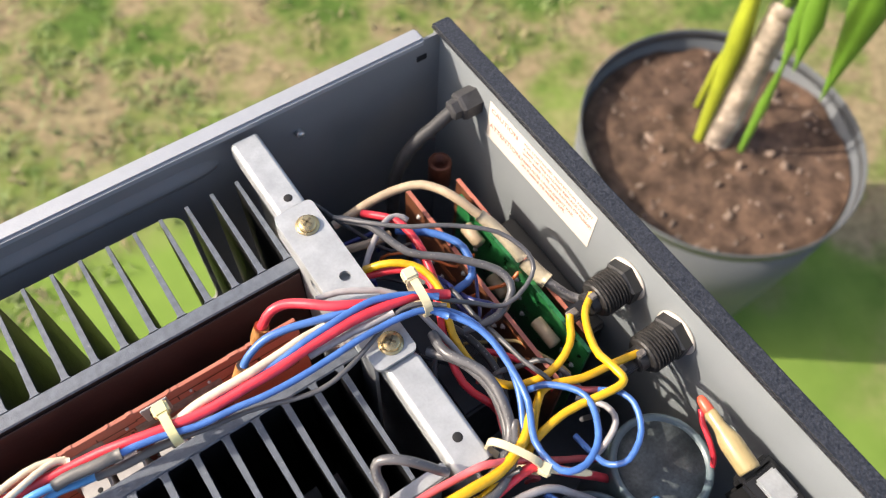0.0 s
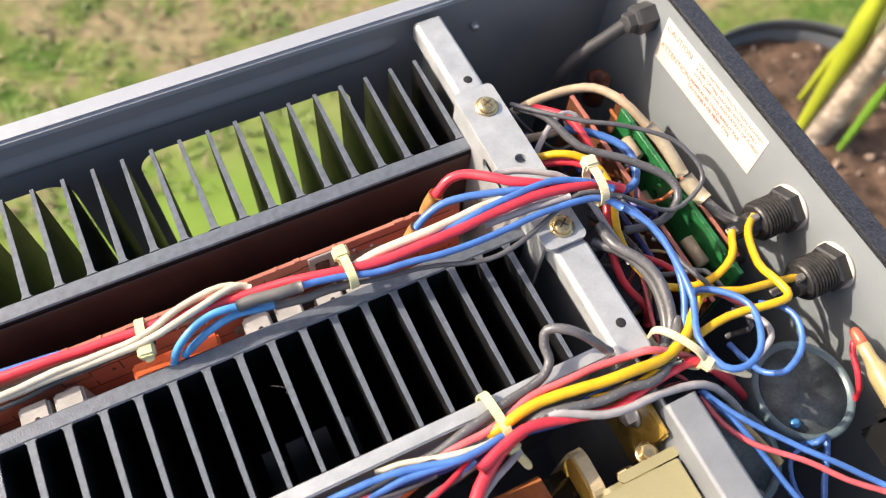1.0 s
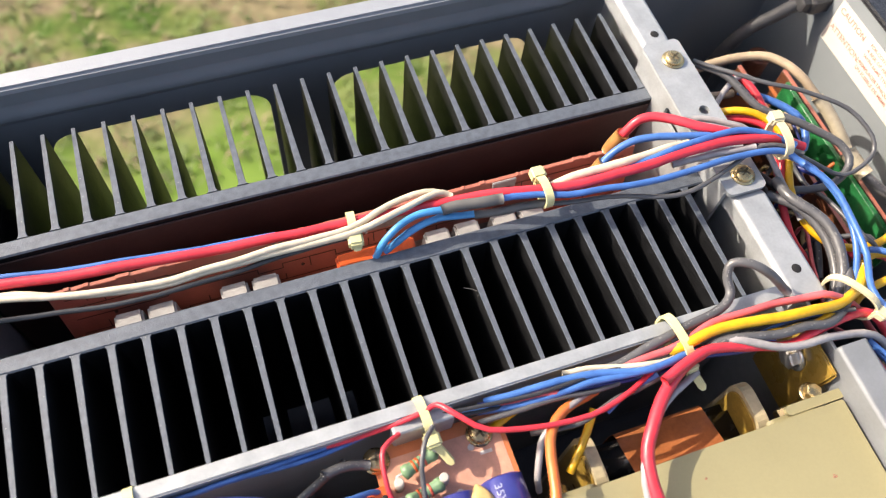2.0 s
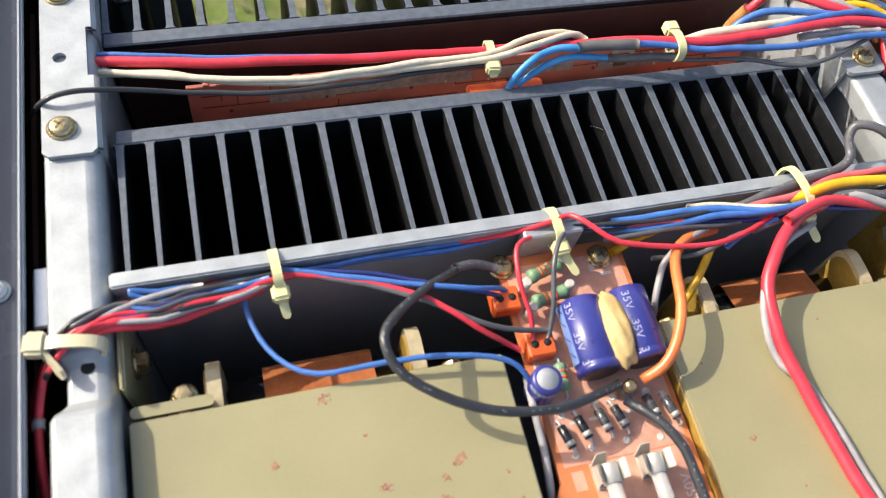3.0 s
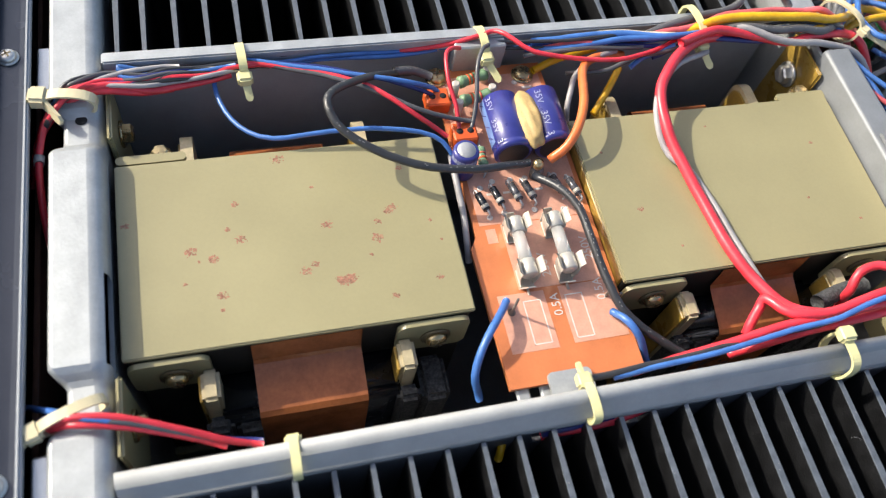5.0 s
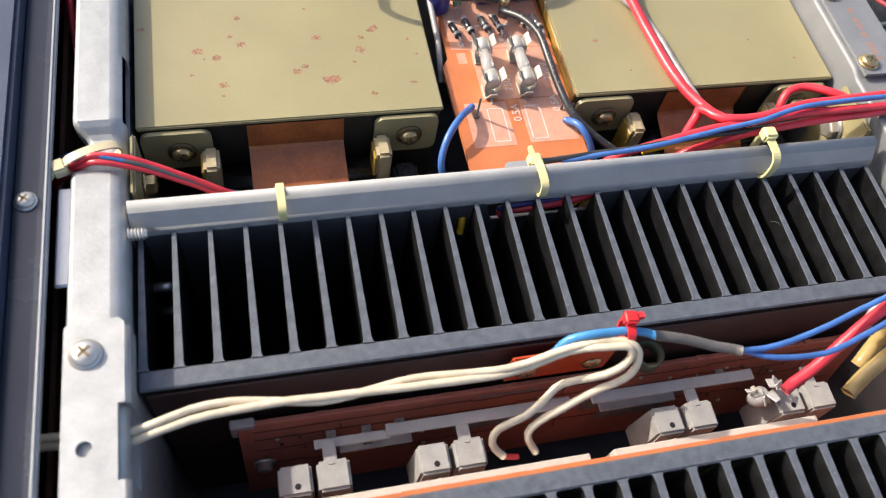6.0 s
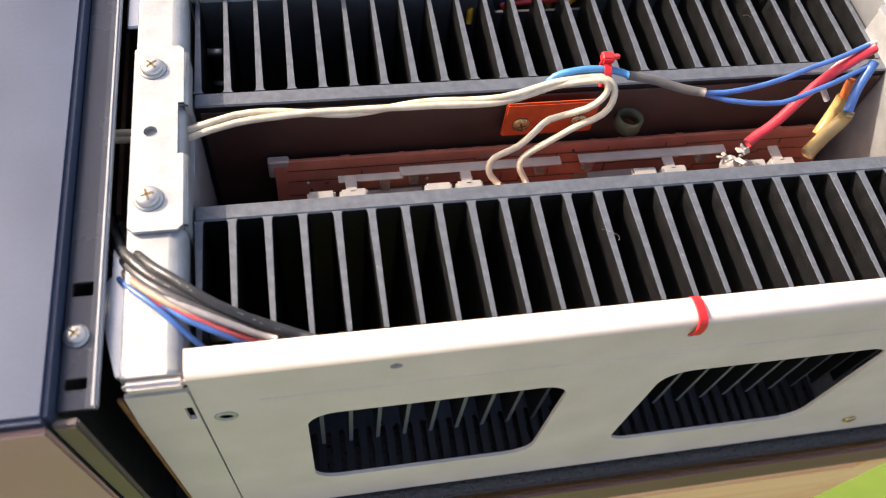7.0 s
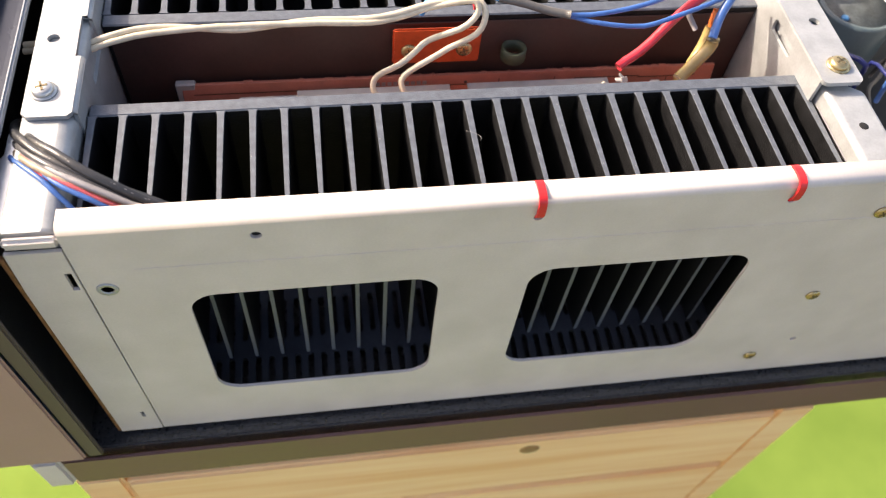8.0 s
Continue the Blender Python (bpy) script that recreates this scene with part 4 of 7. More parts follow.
part("glue", bm, GLUE, pcb, "tan blob of glue", smooth=True)
small = part("capacitor", lathe([(3.9, 0), (4.15, 0.6), (4.15, 10.6), (3.85, 11.4), (3.1, 11.5), (0.3, 11.5)], 114.0, 224.3, ZB, "z", 26), BLUECAP, pcb, "small upright blue capacitor")
part("can_top", lathe([(3.0, 11.45), (2.9, 11.65), (0.3, 11.7)], 114.0, 224.3, ZB, "z", 24), mat("dull_can_top", (0.33, 0.34, 0.36), 0.55, 0.3, 0.1, 300, 0.1), small)
for k in range(7):
    a = 3.3 + 0.33 * k
    part("print_bar", turned(box(114.0 + 4.1, 114.0 + 4.21, 223.7, 224.9, ZB + 8.2, ZB + 10, 0), Matrix.Translation(P(114.0, 224.3, 0)) @ Matrix.Rotation(a, 4, "Z") @ Matrix.Translation(-P(114.0, 224.3, 0))), CAPINK, small)


def resistor(x, y, ang, body, z=4.5, l=9, r=1.9, bands=True):
    c = P(x, y, ZB + z)
    turn = Matrix.Translation(c) @ Matrix.Rotation(radians(ang), 4, "Z") @ Matrix.Translation(-c)
    if not bands:
        rs = part("diode", turned(lathe([(r * 0.7, -l / 2), (r, -l / 2 + 0.2), (r, l / 2 - 0.2), (r * 0.7, l / 2)], x, y, ZB + z, "x", 18), turn), body, pcb, "black diode with a silver band")
        part("silver_band", turned(lathe([(r * 1.03, -l / 2 + 0.7), (r * 1.03, -l / 2 + 2.0)], x, y, ZB + z, "x", 18), turn), TIN, rs)
    else:
        rs = part("resistor", turned(lathe([(0.6, -l / 2), (r, -l / 2 + 0.6), (r, -l / 2 + 2), (r * 0.86, -l / 2 + 2.6), (r * 0.86, l / 2 - 2.6), (r, l / 2 - 2), (r, l / 2 - 0.6), (0.6, l / 2)], x, y, ZB + z, "x", 16), turn), body, pcb)
    if bands:
        for k, d in enumerate((-2.2, -0.8, 1.0)):
            part("colour_band", turned(lathe([(r * 0.9, d), (r * 0.9, d + 0.7)], x, y, ZB + z, "x", 16), turn), ORANGEP if k < 2 else REDINK, rs)
    for s in (-1, 1):
        e = turn @ P(x + s * (l / 2 + 1.5), y, ZB + z)
        ex, ey = e.x * 1000, e.y * 1000
        b = turn @ P(x + s * (l / 2 - 0.4), y, ZB + z)
        wire(rs, SOLDER, 0.35, [(b.x * 1000, b.y * 1000, ZB + z), (ex, ey, ZB + z - 0.3), (ex, ey, ZB + z - 1.5), (ex, ey, ZB)], "lead")
    return rs


resistor(125.0, 257.4, 16, GREENRES, 4.8, 11.4, 2.1)
resistor(124.2, 249.2, 11, GREENRES, 4.8, 11.4, 2.1)
resistor(121, 226.5, 88, GREENRES, 3, 8, 1.7)
for x, y in ((118, 253.5), (117.5, 246), (130.5, 259.5), (130, 251)):
    part("ceramic_sleeve", lathe([(1.35, 0), (1.35, 7.6), (1.0, 8.0)], x, y, ZB, "z", 14), CREAM, pcb)
for k, (x, y, dark) in enumerate(((117.4, 210.7, 1), (122.6, 212.3, 1), (128.7, 213, 0), (133.4, 213.1, 0), (143.1, 214.2, 0), (148.3, 212.5, 0))):
    resistor(x, y, 105, TAPE if dark else mat("silver_black_diode_%s" % "ab"[k % 2], (0.10, 0.10, 0.11), 0.25, 0.3, 0.3, 900, 0.1), 2.2, 6.5, 1.25, False)
for x, y in ((111.5, 251), (117.4, 236.2)):
    con = part("connector", box(x - 4, x + 4, y - 3.5, y + 3.5, ZB, ZB + 5, 0.5), ORANGEP, pcb, "orange plug connector")
    for d in (-1.8, 1.8):
        part("socket", lathe([(1.1, 5), (1.1, 5.15), (0.2, 5.15)], x + d, y, ZB, "z", 12), DARK, con)
stud = part("terminal_post", lathe([(1.2, 0), (1.2, 5), (1.7, 5.4), (1.7, 7.4), (0.8, 8)], 137.2, 219.6, ZB, "z", 16), BRASS, pcb)
part("solder_blob", lathe([(2.0, -1), (2.2, 2), (1.9, 3.6), (0.8, 4.2)], 137.6, 219.4, ZB + 1.0, "z", 12), DULLSOLDER, stud)
for x, y in ((117.5, 173.8), (147.6, 174.5), (150.5, 173)):
    part("pin", lathe([(1.3, 0), (0.6, 0.8), (0.42, 1.2), (0.42, 9), (0.3, 9.4)] if x < 120 else [(0.5, 0), (0.5, 4), (0.3, 4.4)], x, y, ZB, "z", 10), DULLSOLDER, pcb)
for x0, x1 in ((120, 133), (113, 117)):
    part("support_tab", box(x0, x1, 147, 154.5, ZB - 3.2, ZB - 1.7, 0.5), ZINC, pcb)
part("hold_down_tab", sheet(shifted(rounded(13, 10, 1.5, 4), 128.6, 148.6), [], lambda u, v, d: P(u, v, ZB + 0.3 + d), 1.2), ZINC, pcb, "grey steel tab over the board end")
# ---------------------------------------------------------------- driver boards in the channels
TRACK = mat("dull_tinned_track", (0.34, 0.30, 0.28), 0.5, 0.2, 0.3, 300, 0.2, 900)
STRAP = mat("tinned_strap_metal", (0.42, 0.395, 0.385), 0.45, 0.15, 0.08, 200, 0.1, 900)


def driver_board(x0, x1, yb, lean, z1, lands, label):
    """A red-brown board standing in a channel; its copper side looks to -y."""
    d = thing("driver_board", (x0 + x1) / 2, yb, z1 - 42, label, "circuit board", "driver boards")
    m = Matrix.Translation(P(0, yb, z1)) @ Matrix.Rotation(radians(-lean), 4, "X") @ Matrix.Translation(-P(0, yb, z1))

    def lay(name, bm, material):
        return part(name, turned(bm, m), material, d)
    lay("board", box(x0, x1, yb, yb + 1.6, z1 - 42, z1, 0.2), BOARDRED)
    y = yb - 0.1
    for xa, xb, za, zb in lands:
        lay("tinned_land", box(xa, xb, y - 0.15, y, z1 + za, z1 + zb, 0.05), TRACK)
    # etched gaps between the copper areas: a long stepped line and short branches
    rng = random.Random(int(yb))
    for row, depth in enumerate((4.2, 9.0, 15.5, 24.0)):
        x = x0 + 4
        z = z1 - depth
        while x < x1 - 8:
            l = rng.uniform(8, 30)
            h = rng.choice((-2.6, 2.2, 1.6)) if row else rng.choice((-1.2, 1.0))
            nz = z1 - depth + rng.uniform(-1, 1) * (1.6 if row else 0.6)
            lay("etched_gap", box(x, min(x + l, x1 - 4), y - 0.05, y, z - 0.2, z + 0.2, 0), BOARDDARK)
            lay("etched_gap", box(x + l - 0.2, x + l + 0.2, y - 0.07, y, min(z, nz) - 0.2, max(z, nz) + 0.2, 0), BOARDDARK)
            if rng.random() < 0.5:
                lay("etched_gap", box(x + l * 0.5, x + l * 0.5 + 0.4, y - 0.07, y, min(z, z + 2 * h), max(z, z + 2 * h), 0), BOARDDARK)
            x, z = x + l, nz
    for k in range(26):
        e = rng.uniform(x0 + 2, x1 - 4)
        lay("edge_burr", box(e, e + rng.uniform(0.8, 3.5), yb + 0.1, yb + 1.5, z1 - 0.2, z1 + rng.uniform(0.15, 0.5), 0.12), BOARDRED)
    for k in range(9):
        lay("print_bar", box(x0 + 70 + k * 2.2, x0 + 71.5 + k * 2.2, y - 0.05, y, z1 - 3.6, z1 - 2.0, 0), TRACK)
    for k in range(34):
        x, z = rng.uniform(x0 + 4, x1 - 4), z1 - rng.uniform(2, 30)
        lay("solder_dot", lathe([(0.7, 0), (0.5, 0.4), (0.1, 0.6)], x, yb, z, "-y", 7), SOLDER if k % 3 else BOARDDARK)
    return d


db1 = driver_board(32.0, 236, 86, 11, -33, ((60, 84, -20, -15), (96, 126, -22, -17), (138, 178, -21, -15), (146, 170, -29, -24)), "red-brown driver board standing in the near channel")
part("end_bracket", box(30.0, 37, 85.6, 88.4, -41, -32.3, 0.5), STRAP, db1, "dull metal end bracket")
part("mounting_screw", lathe([(3.4, 0), (3.4, 0.8), (2.4, 1.0), (2.2, 2.6), (1.4, 3.0)], 38, 81.5, -55, "-y", 16), STEEL, db1)
# tinned straps that carry the current in front of the near board, each on two feet
for xa, xb, ya, yb, z in ((52.5, 74, 76.6, 79.4, -33.2), (73, 129, 77.0, 80.6, -32.2), (135.5, 190, 77.0, 80.6, -32.0), (60, 82, 78.0, 81.4, -46), (142, 168, 77.6, 81.2, -44)):
    strap = part("tinned_strap", box(xa, xb, ya, yb, z - 0.9, z, 0.25), STRAP, db1, "dull tinned current strap")
    for fx in (xa + 4, xb - 7):
        part("strap_foot", box(fx, fx + 3, yb - 1.0, yb - 0.2, z - 9, z - 0.8, 0.2), TRACK, strap)
        part("strap_foot", box(fx, fx + 3, yb - 1.0, 85.2, z - 9.6, z - 8.8, 0.2), TRACK, strap)
db2 = driver_board(32.5, 236, 343, 8, -18, ((58, 80, -10, -5), (79, 128, -9, -4.2), (134, 166, -9, -4), (176, 206, -11, -7), (150, 182, -27, -22)), "red-brown driver board standing in the far channel")

part("metal_tab", box(180, 189, 341.6, 342.4, -30, -17.2, 0.3), STRAP, db2, "dull silver tab")
part("metal_tab", box(182, 187, 340.8, 341.7, -27, -21, 0.3), BOARDDARK, db2)


def ceramic_blocks(xs, y0, z1, label, drop=0.0):
    for k, x in enumerate(xs):
        p = thing("ceramic_block", x, y0 + 4, z1 - 22, label, "resistor", "ceramic blocks on the heatsinks")
        bm = box(x - 5.4, x + 5.4, y0, y0 + 10, z1 - 22, z1, 0.9, seg=2)
        for v in bm.verts:
            if v.co.z > P(0, 0, z1 - 8).z:
                v.co.x += (x * 0.001 - v.co.x) * 0.16
                v.co.y += ((y0 + 5) * 0.001 - v.co.y) * 0.16
        part("body", bm, CERAM, p)
        s = 1 if k % 2 else -1
        if s > 0:
            part("tab", box(x - 2.4, x + 1.4, y0 + 8.4, y0 + 15.2, z1 - 2.4 - drop, z1 - 1.3 - drop, 0.3, seg=2), STRAP, p)
            part("tab_hook", box(x - 1.5, x + 0.7, y0 + 7.4, y0 + 8.6, z1 - 4.4 - drop, z1 + 0.3 - drop * 0.4, 0.4, seg=2), STRAP, p)
            part("slot", box(x - 0.8, x + 0.2, y0 + 7.1, y0 + 7.5, z1 - 3.0, z1 - 0.6, 0.1), DARK, p)
        else:
            part("lead", lathe([(1.3, 0), (1.3, 5.0), (1.0, 5.6), (0.3, 5.7)], x + 0.8, y0 - 1.6, z1 - 7.0, "z", 12), CREAM, p)
            part("lead_hole", lathe([(0.9, 0), (0.8, 0.06), (0.2, 0.07)], x + 0.5, y0 + 3.2, z1, "z", 10), DARK, p)


ceramic_blocks((46.5, 57, 85, 95.5, 157, 168, 198, 209), 63.5, -31, "grey ceramic block on the driver board in the near channel")
ceramic_blocks((53, 63.5, 87, 97.5, 158, 169, 183, 193.5), 327.8, -29, "grey ceramic block on the driver board in the far channel", 6)
jt = thing("solder_joint", 189, 71, -34, "blobby soldered joint of tinned strands", "joint")
rng = random.Random(3)
for k in range(12):
    x, y, z = 189 + rng.uniform(-4.5, 4.5), 71 + rng.uniform(-3, 3), -27 + rng.uniform(-3, 2)
    s = rng.uniform(0.8, 1.9)
    turn = Matrix.Translation(P(x, y, z)) @ Euler((rng.uniform(-.8, .8), rng.uniform(-.8, .8), rng.uniform(0, 3))).to_matrix().to_4x4() @ Matrix.Translation(-P(x, y, z))
    part("tinned_flake", turned(box(x - s, x + s, y - s * 0.6, y + s * 0.6, z - 0.3, z + 0.3, 0.15), turn), SOLDER if k % 3 else TIN, jt)
part("solder_blob", lathe([(2.4, -8), (3.2, -5), (2.8, -2.4), (1.4, -1)], 188.5, 71, -27, "z", 12), SOLDER, jt)
for y, z, strips in ((56.0, -16, ((47, 126), (133, 197))), (322.4, -19, ((60, 116), (122, 185)))):
    eb = thing("edge_board", 137, y, -52, "thin copper-edged board against the heatsink base", "circuit board", "edge boards")
    part("board", box(26, 245, y, y + 1.5, -52, z, 0.2), BOARDRED, eb)
    edge = bmesh.new()
    rng = random.Random(int(y))
    x = 26.0
    while x < 244:
        l = rng.uniform(4, 22)
        box(x, min(x + l, 245), y + 0.05, y + 1.45 + rng.uniform(-0.1, 0.25), z - 0.3, z + rng.uniform(0.05, 0.3), 0.08, edge)
        x += l
    part("sawn_edge", edge, BOARD, eb, "raw orange sawn edge")
    for x0, x1 in strips:
        part("paper_strip", box(x0, x1, y + 1.7, y + 4.3, z - 12, z - 4.5, 0.3), CREAM, eb, "cream insulating strip")


CLIPRED = mat("red_orange_plastic", (0.58, 0.075, 0.02), 0.4, 0.0, 0.15, 300, 0.1, 900)


def sensor_clip(x0, x1, y, z1, label):
    c = thing("sensor_clip", (x0 + x1) / 2, y, z1 - 13, label, "clip", "orange sensor clips")
    part("plate", box(x0, x1, y - 1.4, y, z1 - 16, z1, 0.6, seg=2), CLIPRED, c)
    for x in (x0 + 6, x1 - 6):
        screw(c, x, y - 1.4, z1 - 9.5, 3.0, 1.3, "-y", 0.3, BRASS, washer=False)
    return c


sensor_clip(108, 140, 87.4, -10.8, "orange plastic clip screwed to a heatsink")
c2 = thing("sensor_clip", 132, 327, -14, "orange plastic clip lying along a heatsink", "clip", "orange sensor clips")
part("plate", box(120, 146, 322.6, 328, -14, -11.5, 0.8, seg=2), ORANGEP, c2)
ring = thing("rubber_grommet", 154, 85, -24, "olive green rubber sleeve ring", "grommet")
part("ring", lathe([(3.7, 0), (4.7, 0.3), (4.7, 5), (3.7, 5.3), (3.6, 2)], 153, 86.5, -26, "z", 22, ring_=True), mat("olive_rubber", (0.055, 0.065, 0.035), 0.6, 0, 0.2, 200, 0.1), ring)

# ---------------------------------------------------------------- rear compartment
label_ = thing("caution_label", XR, 345, -18, "cream paper fuse caution label with red print", "label")
part("paper", box(XR - 0.25, XR - 0.1, 313.5, 376.8, -26.6, -6.6, 0), PAPER, label_)
LM = Matrix((( 0, 0, -1, 0), (-1, 0, 0, 0), (0, 1, 0, 0), (0, 0, 0, 1)))


def label_line(text, y, z, size):
    words(text, size, Matrix.Translation(P(XR - 0.32, y, z)) @ LM, LABELINK, label_, bold=0.00003)


label_line("CAUTION", 375.4, -11.4, 3.7)
label_line(":", 360.2, -11.4, 3.2)
label_line("ATTENTION:", 375.4, -19.8, 3.5)
for k, s in enumerate(("FOR CONTINUED PROTECTION AGAINST", "A RISK OF FIRE HAZARD REPLACE ONLY", "WITH SAME TYPE AND RATING OF FUSE(S).")):
    label_line(s, 355, -10.0 - 2.8 * k, 2.1)
for k, s in enumerate(("REMPLACER UNIQUEMENT PAR", "UN FUSIBLE DE MEME TYPE.")):
    label_line(s, 355, -19.2 - 2.8 * k, 2.2)


def fuse_holder(y, z):
    h = thing("fuse_holder", XR, y, z, "black threaded fuse holder in the rear panel with a cream washer", "fuse holder", "fuse holders")
    part("washer", lathe([(8.6, 0.05), (8.6, 1.0), (6, 1.1)], XR, y, z, "-x", 26), CREAM, h)
    part("nut", lathe([(8.4, 1.1), (8.4, 4.6), (7.6, 5.4), (6.5, 5.5)], XR, y, z, "-x", 6, smooth=False), BLACK, h)
    prof = [(6.6, 5)]
    for k in range(8):
        prof += [(7.2, 5.6 + k * 1.25), (7.2, 5.9 + k * 1.25), (6.3, 6.3 + k * 1.25)]
    prof += [(6.6, 15.6), (6.0, 16.2), (4.4, 16.4), (4.2, 19.5), (3.4, 20), (0.5, 20.2)]
    part("barrel", lathe(prof, XR, y, z, "-x", 28, smooth=False), mat("dusty_black_phenolic", (0.035, 0.033, 0.032), 0.45, 0.0, 0.5, 500, 0.2, 900) if y > 280 else bpy.data.materials["dusty_black_phenolic"], h)
    tm = part("terminal", box(XR - 27, XR - 17, y - 2.6, y + 2.6, z - 2.2, z + 1.6, 0.6, seg=2), BLACK, h)
    part("solder_lug", box(XR - 28.5, XR - 24, y - 1.3, y + 1.3, z + 1.5, z + 2.2, 0.3), DULLSOLDER, tm)
    part("side_terminal", box(XR - 19.5, XR - 16.5, y - 1.2, y + 1.2, z + 3.6, z + 6.0, 0.4, seg=2), DULLSOLDER, h)
    return h


fuse_holder(293, -19)
fuse_holder(268, -19)


def can_capacitor(x, y, z1, r, label):
    c = thing("filter_capacitor", x, y, FLOOR, label, "capacitor", "filter capacitors")
    CAPBLK = mat("blue_black_sleeve", (0.10, 0.145, 0.16), 0.32, 0.0, 0.15, 60, 0.05, 900, coat=0.3)
    part("sleeve", lathe([(r, FLOOR), (r, z1 - 1.2), (r - 0.6, z1), (r - 2.2, z1), (r - 2.6, z1 - 1.2), (r - 3, z1 - 1.4)], x, y, 0, "z", 40), CAPBLK, c)
    part("top_disc", lathe([(r - 2.7, z1 - 3), (r - 2.7, z1 - 1.3), (0.3, z1 - 1.2)], x, y, 0, "z", 40), mat("dusty_phenolic", (0.11, 0.13, 0.134), 0.55, 0.0, 0.5, 120, 0.2, 900), c)
    part("vent_plug", lathe([(1.8, z1 - 1.2), (1.6, z1 - 0.2), (0.6, z1)], x - r * 0.55, y - r * 0.45, 0, "z", 14), W["sky"], c)
    return c


can_capacitor(312, 238, -32, 17.5, "large blue-black filter capacitor with a dusty top")
can_capacitor(277, 231, -34, 17.5, "large blue-black filter capacitor behind the rear beam")
can_capacitor(277, 140, -34, 17.5, "large blue-black filter capacitor behind the rear beam")
can_capacitor(314, 120, -34, 17.5, "large blue-black filter capacitor behind the rear beam")

COPPERBOARD = mat("copper_brown_board", (0.165, 0.062, 0.031), 0.42, 0.0, 0.3, 120, 0.1, 900)
for x, y0, y1, z0, z1, m, lb in ((299, 276, 372, -100, -27, COPPERBOARD, "brown phenolic board on edge in the rear compartment"),
                                 (315.5, 281, 360, -100, -29, BOARDGREEN, "green coated board on edge in the rear compartment"),
                                 (320.5, 288, 368, -100, -32, COPPERBOARD, "brown phenolic board on edge beside the green one")):
    b = thing("rear_board", x, (y0 + y1) / 2, z0, lb, "circuit board", "rear boards")
    part("board", box(x, x + 1.6, y0, y1, z0, z1, 0.2), m, b)
    part("cut_edge", box(x - 0.02, x + 1.62, y0, y1, z1 - 0.05, z1 + 0.12, 0), BOARDRED if m is COPPERBOARD else BOARDGREEN, b)
    rng = random.Random(int(x))
    for k in range(16):
        yy, zz = rng.uniform(y0 + 3, y1 - 3), rng.uniform(z1 - 40, z1 - 4)
        part("solder_joint", lathe([(1.2, 0), (0.9, 0.5), (0.3, 1.3)], x, yy, zz, "-x", 8), SOLDER, b)
    if m is COPPERBOARD:
        for k in range(10):
            yy, zz = rng.uniform(y0 + 4, y1 - 10), rng.uniform(z1 - 40, z1 - 4)
            part("copper_trace", box(x - 0.12, x, yy, yy + rng.uniform(6, 18), zz, zz + rng.uniform(1, 2.2), 0), BOARD, b)
    else:
        for yy, zz, ll in ((298, -38, 12), (344, -33, 10), (326, -46, 10)):
            part("resistor", lathe([(1.0, 0), (2.6, 0.5), (2.6, ll - 0.5), (1.0, ll)], x - 4, yy - ll / 2, zz, "y", 14), W["tan"], b, "tan power resistor")
coil = thing("coil_former", 325.5, 386, -58, "small copper wound coil former", "coil")
part("winding", lathe([(4.6, -18), (5, -17.6), (5, -4), (4.6, -3.6), (3.2, -3.6), (3.2, -9)], 325.5, 386, -40, "z", 20), mat("copper_winding", (0.14, 0.045, 0.026), 0.4, 0.3, 0.2, 600, 0.4, 1800), coil)
box_ = thing("relay", 330, 318, -100, "dark plastic relay box beside the rear panel", "relay")
part("case", box(324, 340, 292, 352, -100, -54, 1.2, seg=2), BLACK, box_)
rl2 = thing("relay", 282, 318, -100, "dark plastic relay box behind the rear beam", "relay")
part("case", box(270, 294, 290, 345, -100, -46, 1.2, seg=2), BLACK, rl2)

CORDSKIN = mat("worn_black_rubber", (0.05, 0.05, 0.053), 0.62, 0.0, 0.25, 200, 0.15)
cord = thing("mains_cord", 330, 384, -16, "black mains cord held by a strain relief bush", "cord")
part("bush", lathe([(5.9, 0), (5.9, 7.5), (5.4, 8.6), (4.2, 9), (4.0, 12), (3.0, 12.4)], XR, 386, -14, "-x", 6, smooth=False), CORDSKIN, cord)
wire(cord, CORDSKIN, 2.8, [(333, 386.5, -15), (329, 387.5, -17.5), (322.9, 388, -21.5), (315.5, 389, -26.5), (309.8, 390, -35), (306, 391, -52), (302, 390, -100)], "cable")

sw = thing("voltage_selector", 331, 208, -40, "black slide switch in a metal frame beside the rear panel", "switch")
part("body", box(324, 338, 196, 219, -40, -21.5, 1, seg=2), BLACK, sw)
part("metal_frame", box(327.5, 336, 206, 217, -21.6, -19.8, 0.7, seg=2), ZINC, sw)
part("end_block", box(325, 339, 206, 221.5, -30, -22.5, 1.2, seg=2), BLACK, sw)
part("rivet_hole", lathe([(1.3, 0), (1.2, 0.06), (0.2, 0.07)], 328.6, 208, -19.8, "z", 12), DARK, sw)
wire(sw, "white", 1.6, [(336, 203, -30), (337, 197, -24), (336, 190, -22), (333, 183, -26)])
bt = thing("insulating_boot", 329, 232, -28, "clear yellowed boot with a red tipped lead", "terminal boot")
BOOT = mat("clear_yellowed_vinyl", (0.37, 0.29, 0.14), 0.3, 0.0, 0.08, 120, 0.05, 500, coat=0.3)
bend = Matrix.Translation(P(328.5, 221, -20)) @ Matrix.Rotation(radians(-8), 4, "Z") @ Matrix.Translation(-P(328.5, 221, -20))
part("boot", turned(lathe([(3.6, -1), (3.8, 0), (3.8, 9), (3.5, 11), (2.5, 14), (2.2, 16), (2.3, 19.5), (2.0, 20.5)], 328.5, 221, -20, "y", 22), bend), BOOT, bt)
